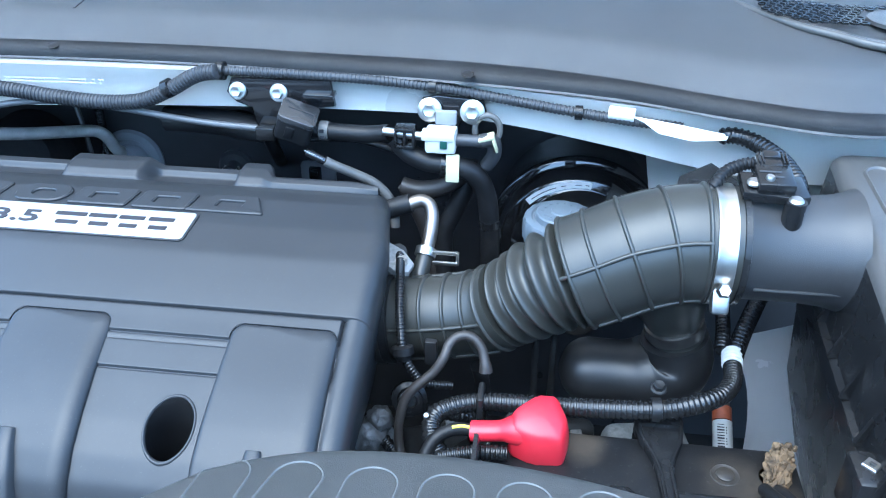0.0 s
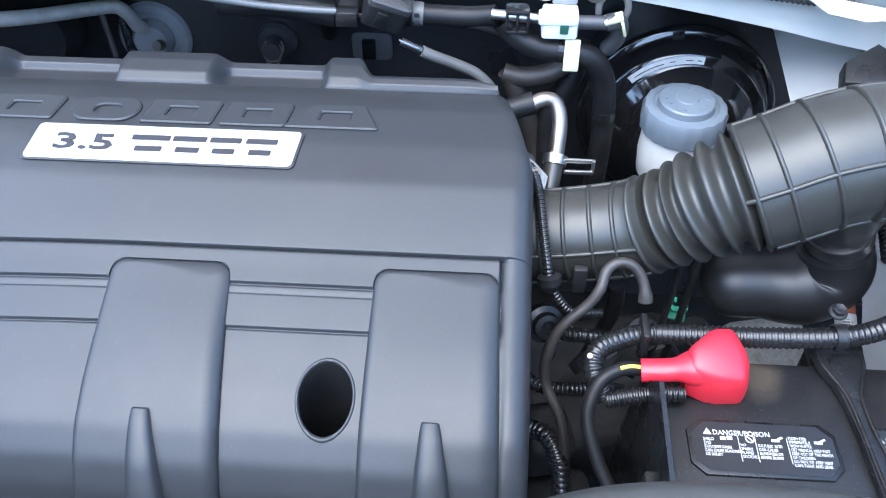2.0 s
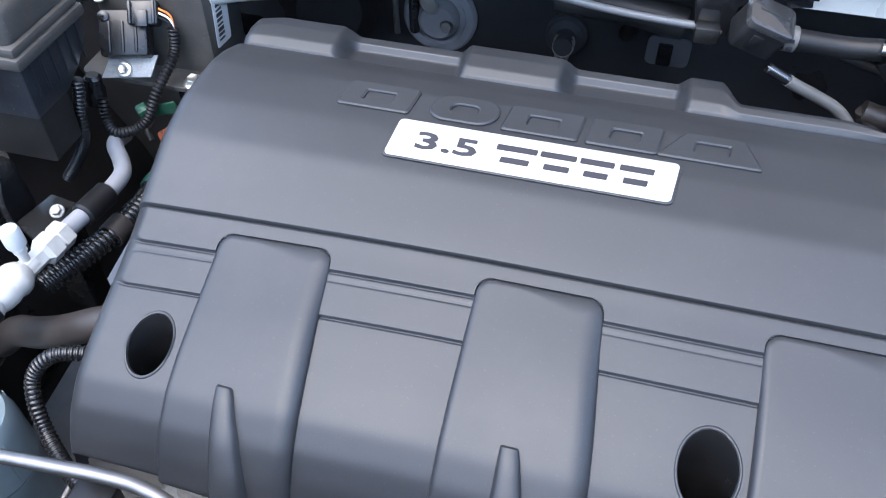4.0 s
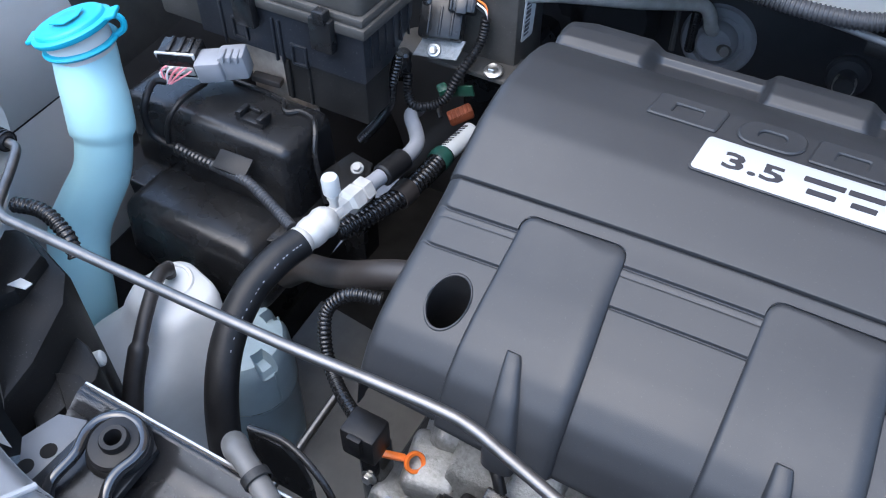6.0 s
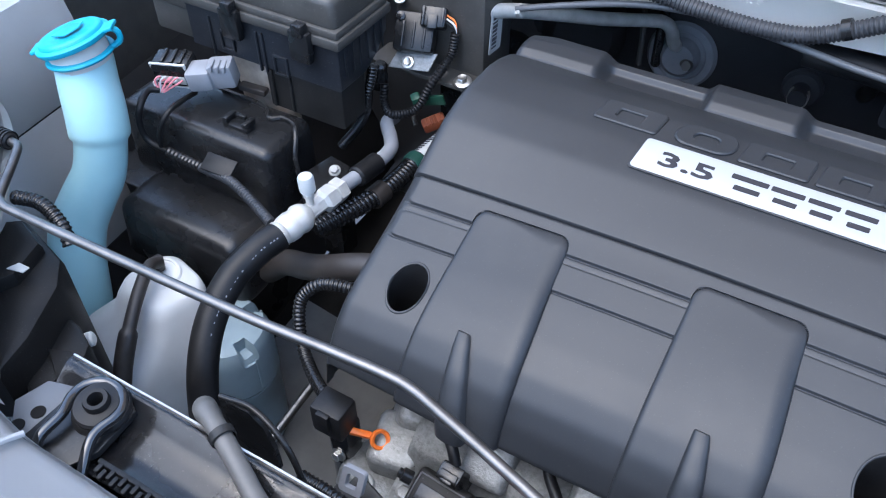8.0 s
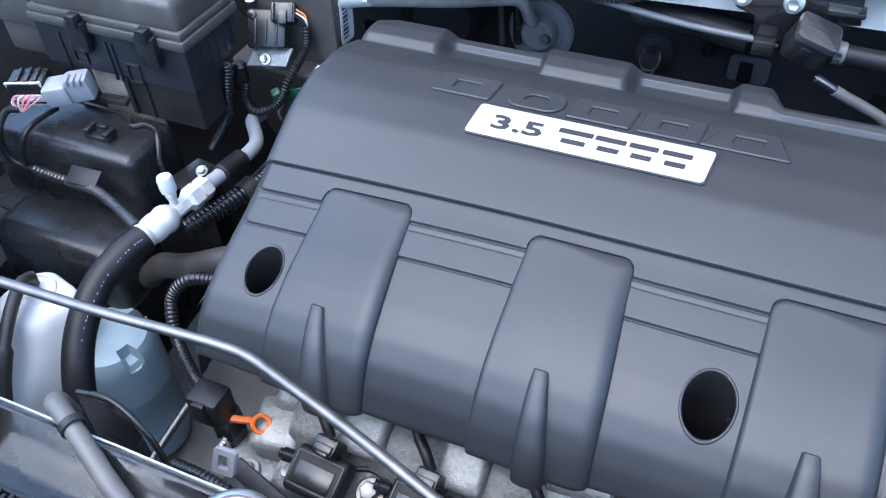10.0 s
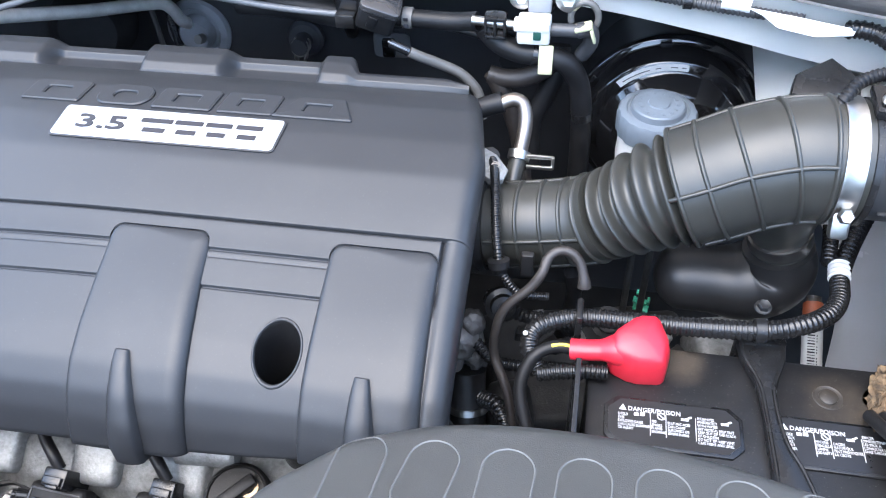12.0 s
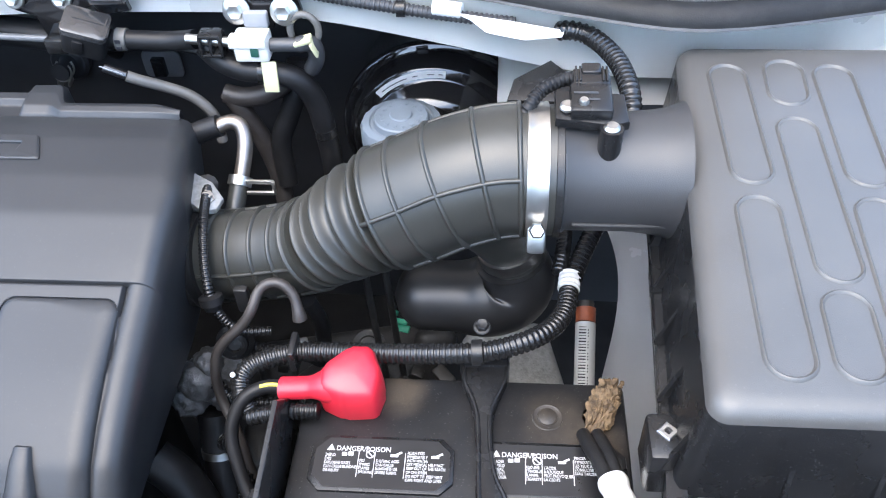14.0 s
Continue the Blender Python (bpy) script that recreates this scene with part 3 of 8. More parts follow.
cols += [(COVER_R - 0.013, 0.0006), (COVER_R - 0.008, 0.003), (COVER_R - 0.004, 0.007), (COVER_R - 0.001, 0.014), (COVER_R - 0.001, 0.024), (COVER_R - 0.008, 0.07), (COVER_R - 0.02, 0.16)]
grid = []
SLIDE_X = [COVER_L] + [v for r in RIBS for v in r] + [COVER_R]
SLIDE = [0, -0.001, 0.012, -0.001, 0.012, -0.001, 0.004, 0]
for x_top, drop in cols:
    line = []
    for y in ROW_Y + [0.418 + (BOTTOM(x_top) - 0.418) * q / 16 for q in range(17)]:
        x = x_top + float(np.interp(x_top, SLIDE_X, SLIDE)) * step(0.57, 0.40, y) - 0.0225 * max(0.0, (y - 0.65) / 0.13) * step(-0.175, -0.150, x_top)
        f = float(np.interp(-y, -PY, np.arange(len(PY))))
        i = min(int(f), len(PY) - 2)
        k = f - i
        z = PZ[i] * (1 - k) + PZ[i + 1] * k
        h = relief(x, y)
        d = drop if drop < 0.03 else min(drop, z - 0.875)
        line.append(V(x, y + NY[i] * h - (0.3 * d * NY[i] if drop < 0.03 else 0), z + NZ[i] * h - d - droop(x, y)))
    # the lower edge turns under
    e = line[-1]
    line.append(V(e.x, e.y + 0.002, e.z - 0.003))
    line.append(V(e.x, e.y + 0.012, e.z - 0.003))
    grid.append(line)
vv = [[b.verts.new(p) for p in line] for line in grid]
for i in range(len(vv) - 1):
    for j in range(len(vv[0]) - 1):
        c = (grid[i][j] + grid[i + 1][j + 1]) / 2
        if any((c.x - hx) ** 2 + ((c.y - hy) * 0.80) ** 2 < hr * hr for hx, hy, hr in HOLES):
            continue
        b.faces.new((vv[i][j], vv[i][j + 1], vv[i + 1][j + 1], vv[i + 1][j]))
for v in [v for v in b.verts if not v.link_faces]:
    b.verts.remove(v)
for v in b.verts:
    for hx, hy, hr in HOLES:
        dx, dy = v.co.x - hx, (v.co.y - hy) * 0.80
        q = math.hypot(dx, dy)
        if q < hr + 0.004 and v.is_boundary:
            v.co.x, v.co.y = hx + dx / q * hr, hy + dy / q * hr / 0.80
            v.co.z = cover_at(v.co.x, v.co.y)[0].z
shell = part("shell", b, COVER, cover, angle=60)
# wells are made black so the openings look fully shaded
for hx, hy, hr in HOLES:
    b = bmesh.new()
    c, n = cover_at(hx, hy)
    ring = []
    for lift, k in ((-0.0012, 1.06), (-0.0004, 1.01), (-0.0016, 0.985), (-0.012, 0.96), (-0.16, 0.90)):
        loop = []
        for a in range(40):
            t = 2 * math.pi * a / 40
            p, _ = cover_at(hx + hr * k * math.cos(t), hy + hr * k * math.sin(t) / 0.80)
            loop.append(b.verts.new(p + V(0, 0, lift) if lift > -0.01 else V(p.x, p.y, p.z + lift)))
        ring.append(loop)
    for p, q in zip(ring, ring[1:]):
        for a in range(40):
            b.faces.new((p[a], p[(a + 1) % 40], q[(a + 1) % 40], q[a]))
    b.faces.new(ring[-1])
    part("filler_well", b, LOOM, cover, "well of the filler opening, black in place of its shade", angle=60)
    b = bmesh.new()
    ring = []
    for lift, k in ((-0.001, 1.13), (0.0007, 1.09), (0.0012, 1.05), (0.0008, 1.005), (-0.002, 0.985)):
        loop = []
        for a in range(48):
            t = 2 * math.pi * a / 48
            p, q = cover_at(hx + hr * k * math.cos(t), hy + hr * k * math.sin(t) / 0.80)
            loop.append(b.verts.new(p + q * lift))
        ring.append(loop)
    for p, q in zip(ring, ring[1:]):
        for a in range(48):
            b.faces.new((p[a], p[(a + 1) % 48], q[(a + 1) % 48], q[a]))
    part("opening_rim", b, COVER, cover, angle=60)

# finger ridges at the foot of each rib
for x0, x1 in ((-0.6165, -0.600), (-0.4105, -0.402), (-0.2065, -0.203)):
    b = bmesh.new()
    sec = []
    n = 26
    for j in range(n + 1):
        k = j / n
        y = 0.446 - (0.446 - BOTTOM(x1) - 0.001) * k
        c, nn = cover_at(x0 + (x1 - x0) * k, y)
        lift = 0.0042 + 0.0085 * k if j else -0.001
        w = 0.0058 + 0.0082 * k ** 0.9
        if j == n:
            c = c + V(0, 0.002, -0.013)
        x = x0 + (x1 - x0) * k
        loop = [V(x - w - 0.002, c.y, c.z) - nn * 0.006]
        loop += [V(x - w * math.cos(q * math.pi / 8), c.y, c.z) + nn * lift * math.sin(q * math.pi / 8) ** 0.45 for q in range(1, 8)]
        loop += [V(x + w + 0.001, c.y, c.z) - nn * 0.006]
        sec.append([b.verts.new(q) for q in loop])
    for p, q in zip(sec, sec[1:]):
        for a in range(8):
            b.faces.new((p[a], p[a + 1], q[a + 1], q[a]))
    b.faces.new(sec[0])
    b.faces.new(sec[-1])
    part("finger_ridge", b, COVER, cover, angle=50)

b = bmesh.new()
box(b, (-0.1525, 0.527, 0.982), (0.005, 0.026, 0.016), 0.0015, Euler((radians(20), 0, 0)).to_matrix().to_4x4())
part("edge_tab", b, COVER, cover)

# stepped rear edge: low ledge with three raised pads
b = bmesh.new()


def rear_edge(x):
    return 0.808 - 0.034 * step(-0.300, -0.282, x) - 0.012 * step(-0.20, -0.16, x) - 0.01 * step(-0.70, -0.735, x)


def rear_point(u, v):
    x = COVER_L + 0.012 + (COVER_R - 0.032 - COVER_L - 0.012) * u
    y1 = rear_edge(x)
    w = 0.0
    for a, c in ((-0.760, -0.637), (-0.533, -0.430), (-0.336, -0.10)):
        w = max(w, step(a, a + 0.012, x) * (1 - step(c - 0.010, c + 0.008, x)))
    low = [(0.752, 1.0325), (0.757, 1.0285), (0.764, 1.0245), (0.790, 1.0235), (0.794, 1.029), (0.803, 1.030), (0.808, 1.026), (0.812, 0.99), (0.812, 0.90)]
    high = [(0.752, 1.0325), (0.7555, 1.0295), (0.760, 1.036), (0.768, 1.0405), (0.785, 1.0425), (0.800, 1.041), (0.808, 1.034), (0.813, 0.99), (0.813, 0.90)]
    f = v * (len(low) - 1)
    i = min(int(f), len(low) - 2)
    k = f - i
    y = (low[i][0] * (1 - k) + low[i + 1][0] * k) * (1 - w) + (high[i][0] * (1 - k) + high[i + 1][0] * k) * w
    z = (low[i][1] * (1 - k) + low[i + 1][1] * k) * (1 - w) + (high[i][1] * (1 - k) + high[i + 1][1] * k) * w
    y = 0.752 + (y - 0.752) * (y1 - 0.752) / 0.056
    return V(x, y, z - 0.008 * step(-0.725, -0.738, x))


sheet(b, rear_point, 240, 48)
part("rear_edge", b, COVER, cover, angle=60)

# silver badge, numeral and plain marks
bp, bn = cover_at(-0.4415, 0.6500)
bm_ = axes(bp + bn * 0.0008, (1, 0, 0), V(0, bn.z, -bn.y))
b = bmesh.new()
prism(b, [(x + 0.10 * y, y) for x, y in round_rect(0.222, 0.038, 0.004)], bm_, 0.0016, 0.0006)
badge = part("badge", b, BADGE, cover, "silver badge plate with dark figures")
b = bmesh.new()
prism(b, [(x + 0.10 * y, y) for x, y in round_rect(0.226, 0.0415, 0.005)], bm_ @ Matrix.Translation((0, 0, -0.0003)), 0.0010, 0.0004)
part("badge_rim", b, COVER, badge)
words("3.5", bm_ @ Matrix.Translation((-0.0925, -0.0085, 0.0018)), 0.0235, DARK, badge, "numeral", 0.0006, 1.85, bold=0.00045)
for k, w in ((-0.011, 0.032), (0.0215, 0.028), (0.0515, 0.026), (0.0815, 0.026)):
    b = bmesh.new()
    prism(b, [(x + 0.10 * y, y) for x, y in round_rect(w, 0.0054, 0.001)], bm_ @ Matrix.Translation((k, 0.006, 0.0016)), 0.0005)
    prism(b, [(x + 0.10 * y, y) for x, y in round_rect(w * 0.7, 0.0054, 0.001)], bm_ @ Matrix.Translation((k, -0.006, 0.0016)), 0.0005)
    part("mark", b, DARK, badge)
def frame_ring(bm, outer, hole, m, h, bev):
    """A raised flat ring between two outlines of the same count."""
    rings = []
    for lane, s, z in ((outer, 1.0, -0.002), (outer, 1.0, h - bev), (outer, 1 - bev / 0.02, h), (hole, 1 + bev / 0.01, h), (hole, 1.0, h - bev), (hole, 1.0, -0.002)):
        rings.append([bm.verts.new(m @ V(x * s + 0.12 * y, y * s, z)) for x, y in lane])
    for p, q in zip(rings, rings[1:]):
        for i in range(len(p)):
            bm.faces.new((p[i], p[(i + 1) % len(p)], q[(i + 1) % len(p)], q[i]))


for k, (x, w) in enumerate(((-0.577, 0.062), (-0.5035, 0.057), (-0.4385, 0.062), (-0.3725, 0.058), (-0.3055, 0.064))):
    b = bmesh.new()
    p, n = cover_at(x, 0.6940)
    m = axes(p + n * 0.0002, (1, 0, 0), V(0, n.z, -n.y))
    outer = [(px * (1 - (0.011 * py / w / 0.0165 * 1.6 if k == 4 else 0)), py) for px, py in round_rect(w, 0.033, 0.0155 if k == 1 else 0.003, 8)]
    if k == 3:
        outer = [(px - (6.0 * py * py if px > 0 else 0), py) for px, py in outer]
    hole = round_rect(w * 0.40, 0.013, 0.0062 if k == 1 else 0.002, 8)
    frame_ring(b, outer, hole, m, 0.0024, 0.0012)
    part("raised_mark", b, COVER, cover, angle=30)

# ---- airbox ----
airbox = thing("air_filter_box", "dark grey plastic air filter box with grooved lid", "air filter box", (0.36, 0.6, 0.75))
b = bmesh.new()


def lid_section(z, inset, n=10):
    o = []
    x0, x1, y0, y1 = 0.251 + inset, 0.455 - inset, 0.416 + inset, 0.790 - inset
    r = max(0.014 - inset * 0.2, 0.006)
    for cx, cy, a0 in ((x1 - r, y1 - r, 0), (x0 + r, y1 - r, 90), (x0 + r, y0 + r, 180), (x1 - r, y0 + r, 270)):
        for k in range(n + 1):
            a = radians(a0 + 90 * k / n)
            yy = cy + r * math.sin(a)
            o.append(V(cx + r * math.cos(a) + 0.074 * (yy - 0.408), yy, z + (0.047 * (yy - 0.60) if z > 1.05 else 0)))
    return o


def skin(bm, sections, cap=True):
    rr = [[bm.verts.new(p) for p in s] for s in sections]
    for p, q in zip(rr, rr[1:]):
        for a in range(len(p)):
            bm.faces.new((p[a], p[(a + 1) % len(p)], q[(a + 1) % len(p)], q[a]))
    if cap:
        bm.faces.new(rr[-1])
    return bm


skin(b, [lid_section(1.0785, 0.0016), lid_section(1.0825, 0.0024), lid_section(1.0870, 0.0050), lid_section(1.0898, 0.0095), lid_section(1.0912, 0.016), lid_section(1.0916, 0.045), lid_section(1.092, 0.09)])
part("lid", b, AIRBOX, airbox, angle=50)
# lid sides take a darker material than the top to carry their shade
b = bmesh.new()
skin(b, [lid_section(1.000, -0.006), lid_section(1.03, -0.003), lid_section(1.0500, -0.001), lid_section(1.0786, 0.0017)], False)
part("lid_skirt", b, PLASTIC, airbox, "upright sides of the lid, shade put into a darker plastic", angle=50)
LID_Z = 1.0915


def lid_slot(a, c, w, s=1.0):
    """A long oval outline pressed up in the lid."""
    b = bmesh.new()
    a, c = Vector(a), Vector(c)
    d = (c - a).normalized()
    nrm = V(-d.y, d.x, 0)
    loop = []
    for k in range(17):
        t = math.pi * k / 16
        loop.append((a, -d * math.sin(t) + nrm * math.cos(t)))
    for k in range(17):
        t = math.pi * k / 16
        loop.append((c, d * math.sin(t) - nrm * math.cos(t)))
    rings = [[b.verts.new(o + q * (w + e * s) + V(0, 0, h * s)) for o, q in loop] for e, h in ((0.0026, -0.0022), (0.0011, 0.0015), (0.0, 0.0021), (-0.0011, 0.0015), (-0.0026, -0.0022))]
    for p, q in zip(rings, rings[1:]):
        for i in range(len(p)):
            b.faces.new((p[i], p[(i + 1) % len(p)], q[(i + 1) % len(p)], q[i]))
    return b


for a, c, w in (((0.3148, 0.7385), (0.3134, 0.6239), 0.0148), ((0.3616, 0.7448), (0.3592, 0.7164), 0.0155), ((0.3999, 0.7384), (0.3952, 0.6230), 0.0155), ((0.3563, 0.6688), (0.3524, 0.5314), 0.0150), ((0.3103, 0.5799), (0.3056, 0.4557), 0.0150), ((0.3480, 0.4937), (0.3463, 0.4553), 0.0150), ((0.3909, 0.5795), (0.386, 0.4905), 0.0150)):
    part("oval_panel", lid_slot((*a, LID_Z + 0.047 * (a[1] - 0.60)), (*c, LID_Z + 0.047 * (c[1] - 0.60)), w), AIRBOX, airbox, angle=50)
b = bmesh.new()
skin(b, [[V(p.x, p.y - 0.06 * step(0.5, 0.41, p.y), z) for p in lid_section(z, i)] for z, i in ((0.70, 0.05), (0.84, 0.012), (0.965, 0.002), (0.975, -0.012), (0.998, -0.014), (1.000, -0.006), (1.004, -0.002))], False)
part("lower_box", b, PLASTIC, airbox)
for k in range(7):
    b = bmesh.new()
    y = 0.375 + 0.052 * k
    prism(b, [(0, 0), (0.016, 0), (0, 0.052)], axes((0.2535 + 0.074 * (y - 0.408), y + 0.0015, 1.0), (-1, 0, 0), (0, 0, 1)), 0.0045, 0.0006)
    part("wall_rib", b, PLASTIC, airbox)
for k in range(4):
    b = bmesh.new()
    x = 0.305 + 0.052 * k
    prism(b, [(0, 0), (0.010, 0), (0, 0.050)], axes((x, 0.4015, 1.0), (0, -1, 0), (0, 0, 1)), 0.003)
    part("wall_rib", b, PLASTIC, airbox)
b = bmesh.new()
box(b, (0.245, 0.447, 0.990), (0.028, 0.036, 0.045), 0.004)
boss = part("screw_boss", b, PLASTIC, airbox)
b = bmesh.new()
lathe(b, (0.244, 0.449, 1.0115), (0, 0, 1), [(0.0075, 0), (0.0075, 0.0022), (0.0065, 0.003), (0.0032, 0.003), (0.0030, 0.0005), (0, 0.0005)], 4)
part("screw", b, STEEL, boss, "bright zinc screw", 30)
# outlet neck towards the hose
b = bmesh.new()
NECK = V(0.160, 0.658, 1.061)
lathe(b, (0.172, NECK.y, NECK.z), (1, 0, 0), [(0.048, 0), (0.0495, 0.002), (0.0495, 0.008), (0.0475, 0.010), (0.0475, 0.056), (0.0482, 0.066), (0.0492, 0.076), (0.0505, 0.084), (0.0530, 0.092), (0.0560, 0.099)], 52)
outlet = part("outlet_neck", b, NECKMAT, airbox, angle=60)
b = bmesh.new()
box(b, (0.222, 0.6115, 1.0455), (0.072, 0.0035, 0.0025), 0.001)
part("mould_line", b, NECKMAT, outlet)
b = bmesh.new()
lathe(b, (0.1715, NECK.y, NECK.z), (1, 0, 0), [(0.050, 0), (0.0535, 0.001), (0.0535, 0.006), (0.050, 0.007)], 44)
part("neck_flange", b, PLASTIC, airbox)

# ---- intake hose ----
hose = thing("intake_hose", "ribbed dark rubber air intake hose with bellows", "intake hose", (0.03, 0.62, 0.95))
AXIS = [(-0.150, 0.668, 0.941), (-0.122, 0.667, 0.945), (-0.097, 0.665, 0.950), (-0.065, 0.663, 0.958), (-0.037, 0.659, 0.970), (-0.008, 0.652, 0.993), (0.020, 0.648, 1.016), (0.062, 0.650, 1.0365), (0.092, 0.653, 1.0505), (0.123, 0.657, 1.0585), (0.145, 0.658, 1.061), (0.172, 0.658, 1.061)]


def hose_r(s, n):
    k = s / n
    r = 0.0405 + 0.0115 * step(0.30, 0.56, k)
    if 0.385 < k < 0.600:
        ph = (k - 0.385) / 0.215 * 5
        ridge = abs(math.sin(math.pi * ph)) ** 2.6
        r = 0.0430 + 0.0095 * (k - 0.385) / 0.215 - 0.0105 * (1 - ridge)
    return r


b = bmesh.new()
sweep(b, AXIS, hose_r, 48, 0.0010)
body = part("hose_body", b, TUBE, hose, angle=60)
line, ss = spline(AXIS, 0.001)
HOSE_S = float(ss[-1])


def hose_ring(k, w=0.0017, lift=0.003):
    i = int(k * (len(line) - 1))
    t = (line[min(i + 2, len(line) - 1)] - line[max(i - 2, 0)]).normalized()
    r = hose_r(k * HOSE_S, HOSE_S)
    b = bmesh.new()
    lathe(b, line[i], t, [(r - 0.002, -w * 1.6), (r + lift * 0.8, -w * 0.8), (r + lift, 0), (r + lift * 0.8, w * 0.8), (r - 0.002, w * 1.6)], 44)
    return b


for hx in (-0.122, -0.100, -0.077, -0.054, -0.033, 0.039, 0.061, 0.088, 0.118, 0.146):
    k = min(range(len(line)), key=lambda i: abs(line[i].x - hx)) / (len(line) - 1)
    part("hoop_rib", hose_ring(k), TUBE, hose, angle=60)
for k0, k1, ang in ((0.05, 0.345, -72), (0.585, 0.93, -60), (0.60, 0.93, 44), (0.05, 0.33, 44), (0.62, 0.93, -136), (0.05, 0.33, -136)):
    b = bmesh.new()
    pts = []
    for q in range(16):
        k = k0 + (k1 - k0) * q / 15
        i = int(k * (len(line) - 1))
        t = (line[min(i + 2, len(line) - 1)] - line[max(i - 2, 0)]).normalized()
        side = V(0, 1, 0)
        side = (side - t * side.dot(t)).normalized()
        upv = t.cross(side)
        upv = upv if upv.z > 0 else -upv
        a = radians(ang)
        r = hose_r(k * HOSE_S, HOSE_S) + 0.0008
        pts.append(line[i] + r * (math.cos(a) * upv + math.sin(a) * side))
    sweep(b, pts, 0.0021, 8, 0.004)
    part("long_rib", b, TUBE, hose, angle=60)
b = bmesh.new()
lathe(b, (0.1500, NECK.y, NECK.z), (1, 0, 0), [(0.051, 0), (0.0545, 0.0004), (0.0545, 0.0028), (0.0541, 0.0036), (0.0541, 0.0134), (0.0545, 0.0142), (0.0545, 0.0166), (0.051, 0.017)], 44)
clamp = part("hose_clamp", b, STEEL, hose, "bright worm-drive clamp band", 30)
b = bmesh.new()
box(b, (0.159, 0.6065, 1.0365), (0.015, 0.012, 0.026), 0.003, Euler((radians(-28), 0, 0)).to_matrix().to_4x4())
part("worm_housing", b, STEEL, clamp)
b = bmesh.new()
lathe(b, (0.159, 0.6005, 1.049), (0, -0.75, 0.6), [(0, 0), (0.0065, 0), (0.0065, 0.005), (0.005, 0.007), (0, 0.006)], 6)
part("clamp_screw", b, STEEL, clamp)
# throttle end clamp and body
b = bmesh.new()
lathe(b, (-0.162, 0.669, 0.939), (1, -0.03, 0.12), [(0.040, 0), (0.046, 0.001), (0.046, 0.011), (0.0437, 0.012), (0.0437, 0.016), (0.046, 0.018), (0.046, 0.026), (0.042, 0.027)], 40)
part("throttle_cuff", b, RUBBER, hose)
b = bmesh.new()
lathe(b, (-0.1515, 0.6685, 0.9405), (1, -0.03, 0.12), [(0.0455, 0), (0.0468, 0.0003), (0.0468, 0.007), (0.0455, 0.0075)], 40)
part("throttle_clamp", b, GRIME, hose)

# ---- battery ----
battery = thing("battery", "black car battery with danger labels and dusty top", "battery", (0.10, 0.475, 0.72))
b = bmesh.new()
box(b, (0.104, 0.475, 0.80), (0.262, 0.168, 0.19), 0.006)
part("case", b, PLASTIC, battery)
b = bmesh.new()
box(b, (0.104, 0.475, 0.902), (0.266, 0.172, 0.020), 0.005)
part("battery_lid", b, BATTERYTOP, battery, "flat black lid marked by brown dust")


